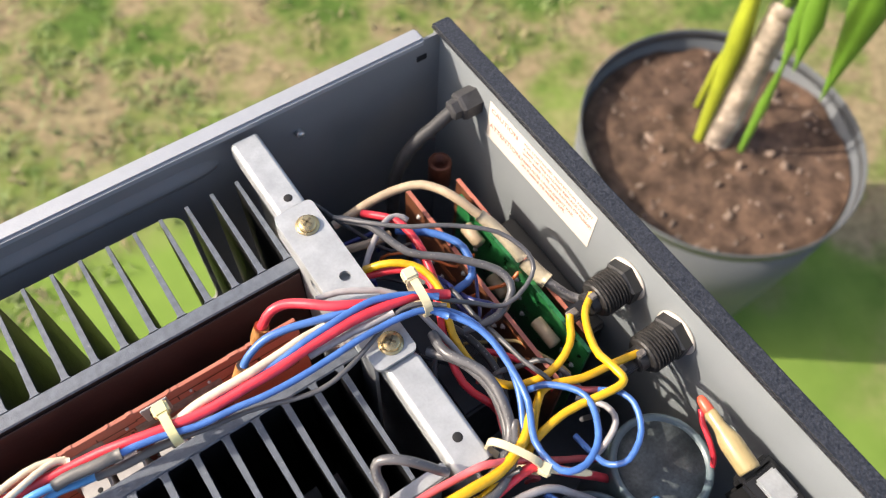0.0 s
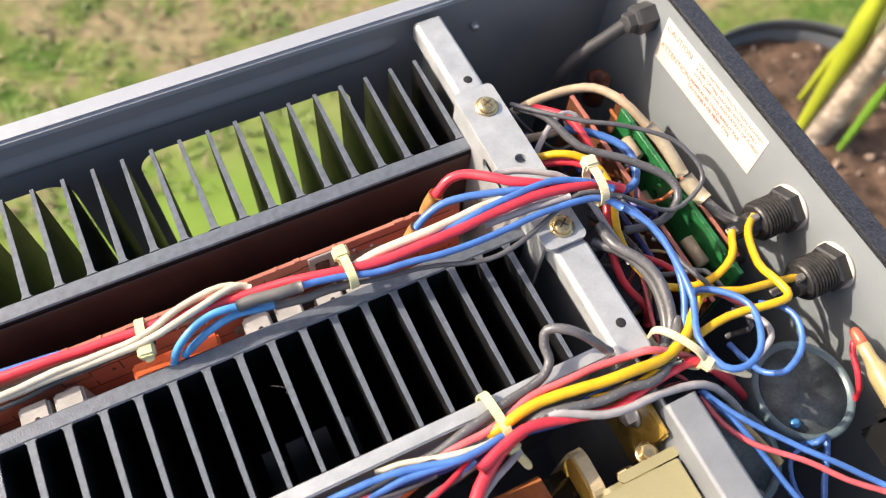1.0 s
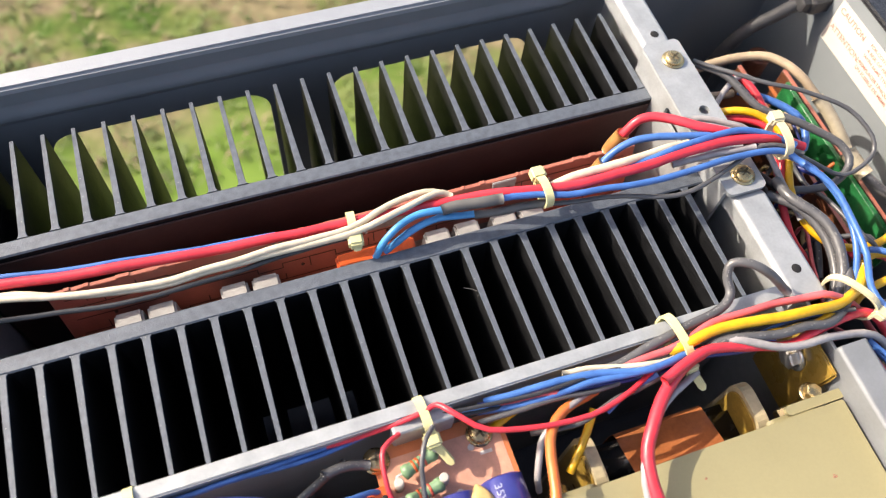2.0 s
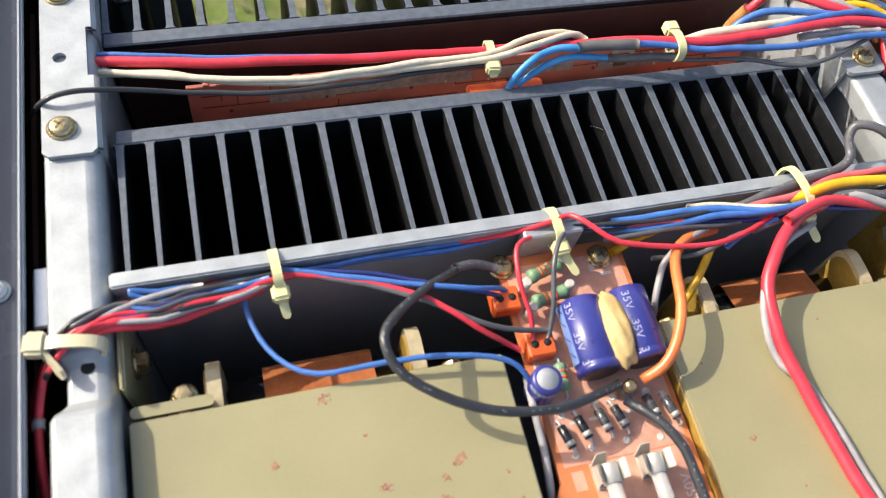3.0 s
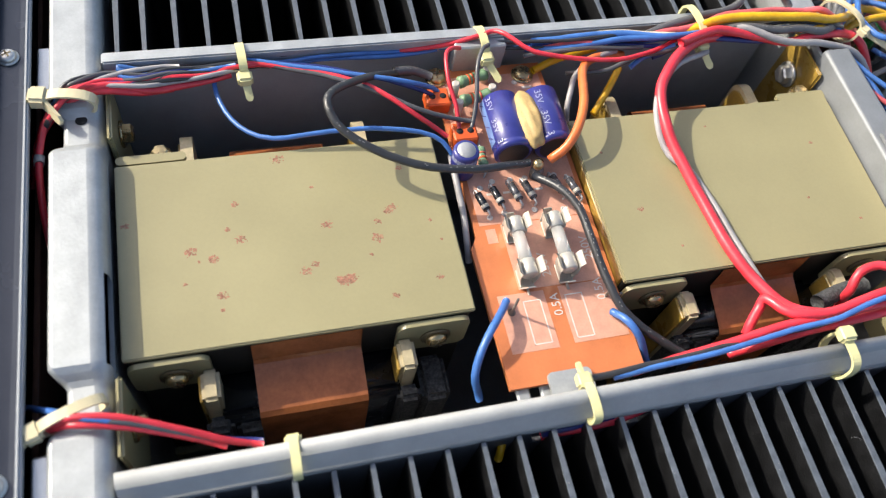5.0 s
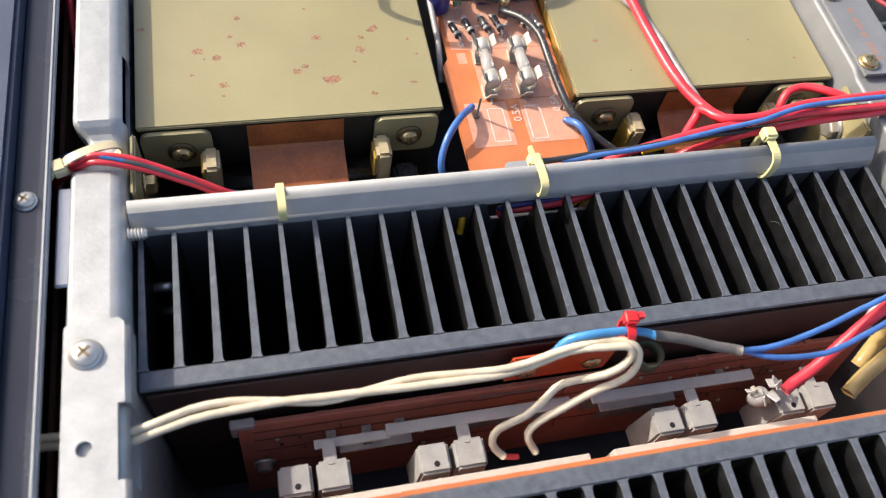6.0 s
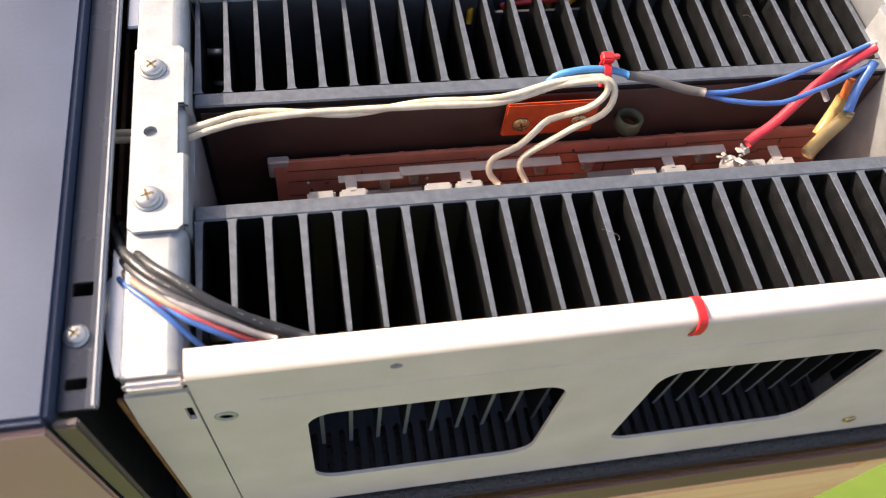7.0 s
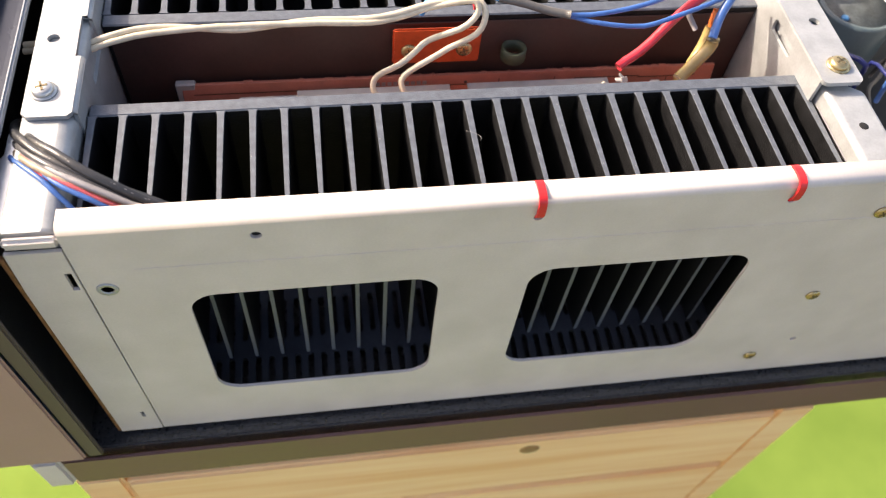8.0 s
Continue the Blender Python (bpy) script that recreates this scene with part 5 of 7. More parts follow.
part("red_tip", turned(lathe([(1.9, 18.5), (2.0, 22), (1.7, 25), (1.1, 26.2), (0.3, 26.4)], 328.5, 221, -20, "y", 18), bend), mat("coral_red_tip", (0.68, 0.11, 0.06), 0.35, 0.0, 0.1, 200, 0.0), bt)
wire(bt, "red", 1.0, [(330, 243.5, -21), (328, 240.5, -22), (326.4, 234, -24.5), (325.4, 228.5, -31), (324.8, 225, -44)])

# ---------------------------------------------------------------- cable ties
def zip_tie(x, y, z, way, rw, rh, material, tail, label, head=(0, 0, 1), width=2.6, sq=2.6):
    """A band round a bundle that runs along way, with its head and tail."""
    w = Vector(way).normalized()
    side = w.cross(Vector((0, 0, 1))).normalized()
    upv = side.cross(w).normalized()
    c = Vector((x, y, z))
    tie = thing("cable_tie", x, y, z, label, "cable tie", "cable ties")
    bm = bmesh.new()
    n = 32
    rings = []
    for k in range(n):
        a = 2 * math.pi * k / n
        ca, sa = math.cos(a), math.sin(a)
        d = side * rw * math.copysign(abs(ca) ** (2 / sq), ca) + upv * rh * math.copysign(abs(sa) ** (2 / sq), sa)
        o = d.normalized() * 0.8
        rings.append([bm.verts.new(P(*(c + d + e * w * width / 2 + f * o))) for e, f in ((-1, 0), (1, 0), (1, 1), (-1, 1))])
    for k in range(n):
        a, b = rings[k], rings[(k + 1) % n]
        for i in range(4):
            bm.faces.new((a[i], a[(i + 1) % 4], b[(i + 1) % 4], b[i]))
    bmesh.ops.recalc_face_normals(bm, faces=bm.faces)
    part("band", bm, material, tie)
    hd = Vector(head).normalized()
    hc = c + (side * rw * hd.dot(side) + upv * rh * hd.dot(upv)) + hd * 1.8
    rot = Matrix.Translation(P(*hc)) @ Matrix((side, w, upv)).transposed().to_4x4() @ Matrix.Translation(-P(*hc))
    k = width / 2.6
    part("head", turned(box(hc.x - 2.2 * k, hc.x + 2.2 * k, hc.y - 2.4 * k, hc.y + 2.4 * k, hc.z - 1.8 * k, hc.z + 1.8 * k, 0.7 * k, seg=3), rot), material, tie)
    t = Vector(tail)
    bm = bmesh.new()
    s2 = t.cross(hd)
    s2 = s2.normalized() * width * 0.45 if s2.length > 1e-3 else w * width * 0.45
    th = t.cross(s2).normalized() * 0.5
    e0, e1 = hc + t.normalized() * 1.5, hc + t
    vs = [[bm.verts.new(P(*(e + a * s2 * q + b * th))) for a, b in ((-1, -1), (1, -1), (1, 1), (-1, 1))] for e, q in ((e0, 1), (e0 * 0.15 + e1 * 0.85, 1), (e1, 0.5))]
    for a, b in zip(vs, vs[1:]):
        for i in range(4):
            bm.faces.new((a[i], a[(i + 1) % 4], b[(i + 1) % 4], b[i]))
    bm.faces.new(vs[0])
    bm.faces.new(vs[-1])
    bmesh.ops.recalc_face_normals(bm, faces=bm.faces)
    part("tail", bm, material, tie)
    return tie


YT, NT, RT = "yellowed nylon cable tie round wires", "natural nylon cable tie round wires", "red nylon cable tie"
zip_tie(50.8, 140.8, -4.4, (1, 0, 0), 4.6, 3.0, NYLONY, (0.3, 1.2, -3.5), YT + " and the near rail", (0, 1, -0.9), 2.3, 3.5)
zip_tie(128.6, 140.8, -4.4, (1, 0, 0), 4.7, 3.1, NYLONY, (-0.5, 5, 0.5), YT + " and the near rail", (0, 1, 0.1), 2.4, 3.5)
zip_tie(206, 141.5, -4.4, (1, 0, 0), 5.6, 5.8, NYLONY, (1, -8, -2), YT + " and the near rail", (0, 0.5, 0.8), sq=3)
zip_tie(50.8, 268, -5, (1, 0.05, 0), 5, 4.0, NYLONY, (1, -5, -5), YT + " and the far rail", (0, -1, 0.0), sq=3)
zip_tie(129.5, 268, -5, (1, 0.05, 0), 5.2, 4.2, NYLONY, (4, -7, -4), YT + " and the far rail", (0, -1, 0.1), sq=3)
zip_tie(207.5, 266.8, -2.6, (1, 0.1, 0), 7, 5.0, NYLONY, (3, -7, -4), YT + " and the far rail", (0, -1, -0.1), sq=3)
zip_tie(127.2, 331.5, -2.6, (1, -0.1, 0), 4.0, 2.6, NYLONY, (0, -2.6, -2), YT + " in the far channel", (0, -1, 0.2))
zip_tie(187.5, 323, 3, (1, 0, 0), 4.4, 3.4, NYLONY, (0, -2.6, -3), YT + " in the far channel", (0, 1, 0.3))
zip_tie(268.5, 317, 7.4, (1, -0.1, 0), 6.0, 4.2, NYLON, (3, -4, -2), NT + " behind the rear beam", (0, 0.8, 0.6))
zip_tie(264.5, 262, 0.5, (1, 0.6, 0), 8, 6, NYLON, (11, -8, -3), NT + " behind the rear beam", (0.4, -0.9, 0.3), 2.2)
zip_tie(1.0, 254.2, -1.2, (0.15, 1, 0), 6.8, 3.4, NYLON, (6, -9, -1), NT + " at the front beam", (-1, 0.2, 0.3), 3.2)
zip_tie(0.5, 160, -2.4, (-0.35, 1, 0), 7.5, 3.2, NYLON, (-3, -4, 0), NT + " at the front beam", (-1, -0.4, 0.1), 2.6)
zip_tie(136, 84.5, 4, (1, -0.1, 0), 3.0, 3.4, NYLONR, (4, 0.5, 0), RT + " round white wires", (0, 0.4, 1), 2.1)
zip_tie(142, 3.5, -3.2, (1, 0, 0), 4.0, 4.4, NYLONR, (0, 3, -2), RT + " through the side plate edge", (0, 0.5, -1), 2.4, 3.2)
zip_tie(222, 3.5, -3.2, (1, 0, 0), 4.0, 4.4, NYLONR, (0, 3, -2), RT + " through the side plate edge", (0, 0.5, -1), 2.4, 3.2)

# ---------------------------------------------------------------- plant pot
pot = thing("plant_pot", 859, 523, -900, "grey plastic plant pot filled with dark soil on the lawn", "plant pot")
POTM = mat("grey_pot_plastic", (0.085, 0.095, 0.105), 0.65, 0.0, 0.06, 12, 0.05, 300)
part("shell", lathe([(125, -900), (135, -898), (168, -640), (174.1, -552.2), (172.1, -552.2), (168, -600), (160, -650), (20, -660)], 859, 523, 0, "z", 64), POTM, pot)
part("rim", lathe([(174.2, -552), (175.4, -540), (175.6, -537.6), (174.9, -537), (173.9, -537.2), (173.2, -540), (172.0, -552)], 859, 523, 0, "z", 64, ring_=True), POTM, pot)
soil = bmesh.new()
rng = random.Random(8)
rings = []
for i in range(26):
    r = 168 * i / 25
    rings.append([soil.verts.new(P(859 + r * math.cos(6.2832 * k / 60), 523 + r * math.sin(6.2832 * k / 60),
                 -567 + 9 * noise.noise(Vector((r * math.cos(6.2832 * k / 60), r * math.sin(6.2832 * k / 60), 0)) * 0.02) + 4 * noise.noise(Vector((r * math.cos(6.2832 * k / 60), r * math.sin(6.2832 * k / 60), 5)) * 0.09))) for k in range(60)])
for a, b in zip(rings, rings[1:]):
    for k in range(60):
        soil.faces.new((a[k], a[(k + 1) % 60], b[(k + 1) % 60], b[k]))
SOIL = mat("potting_soil", (0.145, 0.092, 0.064), 0.9, 0.0, 0.55, 45, 1.0, 260, spec=0.2)
tagged(part("potting_soil", soil, SOIL, None, smooth=True), "crumbly brown potting soil filling the pot", "soil", kind="stuff")
chips = bmesh.new()
for k in range(150):
    a, r = rng.uniform(0, 6.283), 160 * math.sqrt(rng.random())
    x, y = 859 + r * math.cos(a), 523 + r * math.sin(a)
    s = rng.uniform(1.2, 3.2) if k % 4 else rng.uniform(3.2, 6.0)
    z = -566 + 9 * noise.noise(Vector((x - 859, y - 523, 0)) * 0.02) + 4 * noise.noise(Vector((x - 859, y - 523, 5)) * 0.09)
    own = bmesh.new()
    bmesh.ops.create_icosphere(own, subdivisions=1, radius=0.001)
    rot = Euler((rng.uniform(0, 3), rng.uniform(0, 3), rng.uniform(0, 3))).to_matrix()
    st = Vector((s * rng.uniform(0.8, 2.4), s, s * 0.6))
    for v in own.verts:
        q = rot @ Vector([v.co[i] * 1000 * st[i] for i in range(3)])
        v.co = P(x + q.x, y + q.y, z + q.z)
    join(chips, own)
CHIP = mat("pale_bark_chips", (0.25, 0.185, 0.145), 0.85, 0.0, 0.4, 40, 0.4, 300)
tagged(part("bark_chips", chips, CHIP), "pale bark chips and pebbles scattered on the soil", "bark chips", kind="stuff")

plant = thing("yucca_plant", 875, 533, -575, "potted yucca with a ringed pale trunk and long green leaves", "plant")
TRUNK = mat("ringed_bark", (0.50, 0.42, 0.34), 0.8, 0.0, 0.5, 34, 0.9, 160)
prof = [(19.5, -585)]
rng = random.Random(4)
z = -575
while z < -352:
    d, r = rng.uniform(8, 15), 18.2 - (z + 575) * 0.014
    prof += [(r + rng.uniform(-0.6, 0.9), z), (r - rng.uniform(0.1, 0.8), z + d * 0.6), (r - rng.uniform(0.7, 1.8), z + d * 0.85)]
    z += d
prof.append((3, z))
bark = lathe(prof, 872, 532, 0, "z", 28)
for v in bark.verts:
    q = v.co * 1000
    o = noise.noise(Vector((q.x, q.y, q.z * 0.5)) * 0.06)
    v.co += Vector((v.co.x - 0.872, v.co.y - 0.532, 0)) * 0.07 * o + Vector((0, 0, 0.004)) * noise.noise(Vector((q.x, q.y, q.z * 0.2)) * 0.04)
part("trunk", bark, TRUNK, plant)
LEAF = mat("yucca_leaf", (0.12, 0.26, 0.03), 0.4, 0.0, 0.2, 12, 0.1, 150)
LEAFY = mat("yellow_green_leaf", (0.29, 0.34, 0.03), 0.4, 0.0, 0.15, 12, 0.1, 150)


def leaf(base, tip, sag, w, material):
    bm = bmesh.new()
    b, t = Vector(base), Vector(tip)
    way = t - b
    side = way.cross(Vector((0.2, 0.1, 1))).normalized()
    nrm = side.cross(way).normalized()
    n = 12
    rows = []
    for k in range(n + 1):
        u = k / n
        c = b + way * u + Vector((0, 0, -1)) * sag * (u * u) + nrm * 0
        hw = w * (0.55 + 0.9 * u) if u < 0.5 else w * 2 * (1 - u) + 0.3
        rows.append([bm.verts.new(P(*(c + side * hw * s + nrm * abs(s) * hw * 0.45 + nrm * d))) for s, d in ((-1, 0), (0, 0), (1, 0), (1, 0.8), (0, 1.2), (-1, 0.8))])
    for a, c in zip(rows, rows[1:]):
        for i in range(6):
            bm.faces.new((a[i], a[(i + 1) % 6], c[(i + 1) % 6], c[i]))
    bmesh.ops.recalc_face_normals(bm, faces=bm.faces)
    part("leaf", bm, material, plant, smooth=True)


leaf((848, 543, -580), (835, 560, -240), 0, 10.5, LEAFY)
leaf((862, 546, -580), (852, 574, -240), 0, 14, LEAFY)
leaf((880, 581, -575), (888, 577, -400), 0, 6, LEAFY)
leaf((881, 500, -580), (862, 501, -370), 0, 6, LEAF)
rng = random.Random(11)
for k in range(13):
    a = 2.4 * k + rng.uniform(-0.3, 0.3)
    up_ = rng.uniform(0.62, 1.0)
    l = rng.uniform(260, 400)
    leaf((874 + 12 * math.cos(a), 533 + 12 * math.sin(a), -354 + 2.5 * k), (874 + l * math.cos(a) * (1 - 0.6 * up_), 533 + l * math.sin(a) * (1 - 0.6 * up_), -335 + l * up_), 60 * (1 - up_), 11, LEAF if rng.random() < 0.8 else LEAFY)
leaf((792, 441, -130), (857, 443, -400), 0, 17, LEAF)
leaf((778, 472, -210), (822, 470, -360), 0, 11, LEAF)
leaf((800, 488, -250), (832, 486, -380), 0, 9, LEAF)
leaf((860, 470, -150), (905, 438, -260), 0, 13, LEAF)

# ---------------------------------------------------------------- grass
def grass(name, n, area, seed, hmin, hmax, label, material, density):
    rng = random.Random(seed)
    verts, faces = [], []
    x0, x1, y0, y1 = area
    while len(faces) < n:
        x, y = rng.uniform(x0, x1), rng.uniform(y0, y1)
        if noise.noise(Vector((x, y, seed)) * 2.3) + 0.35 * noise.noise(Vector((x, y, seed)) * 9) < density:
            continue
        for _ in range(5):
            bx, by = x + rng.gauss(0, 0.012), y + rng.gauss(0, 0.012)
            h, a, lean = rng.uniform(hmin, hmax), rng.uniform(0, 6.283), rng.uniform(1.5, 2.4)
            w = rng.uniform(0.0012, 0.0026)
            dx, dy = math.cos(a), math.sin(a)
            i = len(verts)
            verts += [(bx - dy * w, by + dx * w, -0.01), (bx + dy * w, by - dx * w, -0.01),
                      (bx + dx * h * lean * 0.4 + dy * w, by + dy * h * lean * 0.4 - dx * w, h * 0.3), (bx + dx * h * lean * 0.4 - dy * w, by + dy * h * lean * 0.4 + dx * w, h * 0.3),
                      (bx + dx * h * lean, by + dy * h * lean, h * (1 - 0.3 * lean))]
            faces += [(i, i + 1, i + 2, i + 3), (i + 3, i + 2, i + 4)]
    me = bpy.data.meshes.new(name)
    me.from_pydata(verts, [], faces)
    me.materials.append(material)
    return tagged(attach(name, me), label, "grass", kind="stuff")


GRASS = mat("grass_blade", (0.18, 0.25, 0.065), 0.6, 0.0, 0.35, 3, 0.0, 50)
STRAW = mat("dry_straw", (0.27, 0.22, 0.115), 0.7, 0.0, 0.25, 5, 0.0, 50)
grass("grass", 22000, (-1.2, 2.2, 1.0, 3.2), 2, 0.010, 0.022, "green lawn grass in loose tufts", GRASS, -0.1)
grass("dry_grass", 12000, (-1.2, 2.2, 1.0, 3.2), 7, 0.010, 0.022, "dry straw-coloured grass blades", STRAW, -0.2)

# ---------------------------------------------------------------- loose leads low in the rear compartment, lint
rng = random.Random(21)
lw = thing("loose_leads", 285, 320, -60, "dark tangle of thin leads low in the rear compartment", "wire harness")
for k in range(20):
    x, y, z = rng.uniform(262, 296), rng.uniform(285, 372), rng.uniform(-42, -16)
    way = rng.uniform(0, 6.283)
    pts = [(x, y, z - 14)]
    for _ in range(5):
        pts.append((min(330, max(256, x)), min(388, max(256, y)), min(-9, max(-50, z))))
        x, y, z = x + 12 * math.cos(way) * 0.7, y + 12 * math.sin(way), z + rng.uniform(-5, 6)
        way += rng.uniform(-0.8, 0.8)
    pts.append((pts[-1][0], pts[-1][1] + 3, pts[-1][2] - 16))
    wire(lw, rng.choice(("grey", "black", "navy", "navy", "grey", "sleeve", "grey", "orange", "pink", "black")), rng.uniform(0.6, 1.1), pts)
for k in range(26):
    x, y, z = rng.uniform(262, 300), rng.uniform(40, 215), rng.uniform(-46, -20)
    way = rng.choice((1.4, -1.7)) + rng.uniform(-0.6, 0.6)
    pts = [(x, y, z - 14)]
    for _ in range(5):
        pts.append((min(330, max(256, x)), min(222, max(20, y)), min(-12, max(-50, z))))
        x, y, z = x + 14 * math.cos(way), y + 14 * math.sin(way), z + rng.uniform(-5, 6)
        way += rng.uniform(-0.7, 0.7)
    pts.append((pts[-1][0], pts[-1][1] + 3, pts[-1][2] - 16))
    wire(lw, rng.choice(("grey", "black", "pink", "blue", "grey", "black", "black", "navy")), rng.uniform(0.7, 1.2), pts)
LINT = mat("white_lint", (0.34, 0.335, 0.32), 0.8, 0.0, 0.1, 300, 0.0)
lint = bmesh.new()
for y0, y1, z, x0, p in ((13, 49, -9, 20.8, 9.78), (97, 135, -9, 20.6, 9.77), (277, 316, -7.2, 21.6, 9.84), (361, 395, -9, 21.0, 9.70)):
    for k in range(40):
        x, y = x0 + p * rng.randint(0, 22) + rng.uniform(-0.5, 0.5), rng.uniform(y0, y1)
        q = rng.uniform(0.05, 0.13)
        box(x - q * rng.uniform(1, 2), x + q, y - q, y + q * rng.uniform(1, 2), z, z + 0.05, 0, lint)
for x, y, a in ((158, 300, 0.4), (204, 118, 2.0), (130, 32, 0.8)):
    tube = tube_mesh("hair", [(x + 0.6 * q * math.cos(a + 0.3 * q), y + 0.6 * q * math.sin(a + 0.12 * q), -8.8 + 0.25 * q * (7 - q) / 6) for q in range(0, 8)], 0.04, 5)
    lint.from_mesh(tube)
tagged(part("lint", lint, LINT), "specks of pale dust and hairs caught on the heatsink fins", "dust", kind="stuff")
# ---------------------------------------------------------------- wiring
h = thing("far_channel_harness", -6, 350, -20, "harness of red, blue, white and black wires", "wire harness")
wire(h, "red", 1.62, [(-6.1, 350.6, -9), (7, 346.7, -6), (36, 341.8, -5), (69.1, 337.8, -4), (103.7, 334.5, -3), (144.5, 331.5, -1), (158.2, 329.7, 0), (168.3, 327.9, 2), (178.1, 325.2, 4), (189.8, 322.3, 5), (202, 320.7, 6), (211.3, 320.5, 7), (220.4, 319.9, 8), (230.1, 320.2, 9), (239.7, 320.3, 10), (249.6, 320, 10), (259.6, 318.9, 9), (269.8, 317.2, 7), (277.6, 313.7, 4)])
wire(h, "blue", 0.9, [(-6, 352.7, -9), (7.1, 349.5, -6), (36.2, 343.9, -5), (66, 340.4, -5), (104.3, 336.8, -5)])
wire(h, "white", 1.08, [(6.6, 343.8, -7), (27.6, 337.7, -5), (43.5, 333.8, -4), (67.9, 329.8, -3), (85, 329.7, -2), (102.5, 329.9, -1), (125.9, 329.6, 0), (140, 333.7, 1), (152, 335.1, 1), (159.1, 332.5, 0)])
wire(h, "white", 1.08, [(6.3, 343.5, -8), (27.5, 339.5, -6), (43.4, 334, -5), (67.8, 329.3, -4), (84.9, 329.4, -3), (105.9, 328.9, -2), (127.2, 327.8, 0), (140.5, 329.7, 2), (154.8, 332.9, 2), (159.8, 331.5, 0)])
wire(h, "black", 0.81, [(-14.1, 332.5, -14), (-9, 329.3, -5), (-3.9, 327.7, 1.5), (1.6, 328.6, 2.6), (8.8, 329.2, 2.2), (20.1, 330.1, -1), (35, 329.6, -4), (59, 326.6, -4), (84.4, 327, -4), (111.5, 328.7, -4), (129.7, 328.1, -3)])
wire(h, "shrink", 1.8, [(154.4, 325.9, 3), (159.4, 325.5, 4), (166.8, 323.9, 5), (173.4, 323.3, 5)])
wire(h, "shrink", 1.35, [(164.4, 323.1, 0), (173, 321.2, 1), (180.3, 320.9, 1), (187.3, 319.9, 1)])
wire(h, "sky", 1.17, [(131.9, 321.8, -8), (133.9, 322.5, -3), (139.4, 324.9, 1), (145.2, 326.7, 2), (150.1, 326.5, 3), (155.4, 325.7, 3)])
wire(h, "sky", 1.17, [(135.4, 322.9, -8), (139.3, 322.9, -4), (146, 324.4, -1), (153.3, 325.1, 0), (159.7, 324.1, 0), (165.1, 323.1, 0)])
wire(h, "blue", 1.08, [(172.8, 323.5, 5), (184, 321.6, 5), (193.8, 318.8, 5), (205.9, 316.8, 6), (218.1, 314.8, 7), (229.5, 314.4, 7), (241.3, 314.8, 8), (252.8, 314.2, 9), (260.5, 313.4, 9), (268, 311.4, 8), (272.4, 306.9, 6)])
wire(h, "white", 1.44, [(184.9, 323.4, 2), (191.5, 323.9, 4), (197.9, 324.1, 6), (207.1, 323.7, 7), (214.4, 323.4, 8), (222.3, 323.7, 8), (230.4, 324.2, 8), (239.3, 324.9, 6)])
wire(h, "blue", 1.17, [(192, 322.7, 3), (203.1, 322.8, 5), (212.4, 322.6, 6), (221.3, 321.7, 8), (230.7, 321.9, 10), (240.6, 322.4, 11), (248.7, 322.6, 11), (254.6, 322.2, 11), (260.3, 320.8, 10), (267.7, 317.8, 8), (273.8, 314.2, 6)])
wire(h, "blue", 1.26, [(212.9, 330.7, -3), (216.7, 331.7, 1), (222.3, 332.1, 4), (228.2, 330.8, 6), (236.6, 328, 7), (244.9, 325.1, 8), (253.9, 322.8, 8)])
wire(h, "red", 1.62, [(223.1, 339.1, -4), (225, 338.9, 0), (228.8, 339.3, 4), (233.8, 337.9, 6), (238.9, 333, 8), (244.2, 328.1, 9), (250.5, 324.7, 9), (260.5, 319.9, 8)])
wire(h, "grey", 0.81, [(184.7, 322.1, -2), (194.4, 318.9, 0), (211.4, 314.8, 2), (224.5, 310.2, 3), (233.7, 309.5, 4), (244.8, 311.9, 5), (255, 315, 7), (261.4, 316, 8), (267.6, 314.2, 8), (273.8, 309.9, 7)])
wire(h, "light", 1.17, [(230.7, 319.5, 5), (241.7, 318.5, 7), (250.8, 317.2, 8), (258.6, 316.6, 8)])
AMBERBOOT = pvc("amber_vinyl_boot", (0.42, 0.20, 0.07), 0.3)
wire(h, AMBERBOOT, 2.2, [(209.5, 330, -10), (211.5, 330.4, -6), (213.4, 330.9, -2)], "boot", "amber vinyl boot")
wire(h, AMBERBOOT, 2.5, [(221.5, 339.6, -11), (222.6, 339.3, -6), (224.2, 339, -1.2)], "boot", "amber vinyl boot")
h = thing("rail_harness", 245, 268, -20, "thick bundle of mixed wires laid along the cross rail", "wire harness")
wire(h, "grey", 1.44, [(245.6, 268.8, 2), (240.1, 273.4, 8), (234.5, 278, 10), (230.1, 280.6, 8), (228.2, 278, 5), (227.9, 273.7, 3), (224.8, 270.8, 2), (219.6, 269.4, 1), (210.9, 268.6, 1), (203.4, 267.5, 0), (195.9, 266.4, -1), (188.6, 265.2, -3), (178.3, 265, -5)])
wire(h, "pink", 1.17, [(297.8, 252.7, -42), (269.7, 259.3, -6), (256.8, 263.5, 4), (249.8, 265.3, 3), (240.8, 266.3, 3), (231.4, 266.6, 3), (218.9, 266.9, 2), (209.8, 264.7, 1), (203.4, 264, 0), (194.7, 264.1, -1), (188.2, 264.3, -3)])
wire(h, "yellow", 1.62, [(203.2, 263.1, -1), (209.7, 263.4, 2), (217.1, 264.2, 3), (225.7, 263.7, 4), (237.1, 261.5, 5), (248, 260.8, 5), (257.4, 260.5, 3), (269.6, 264.2, 0), (277.8, 270.7, -3)])
wire(h, "yellow", 0.99, [(233.7, 259.4, 1), (239.8, 257.8, 2), (247.3, 257.4, 2), (259.8, 259.5, 1)])
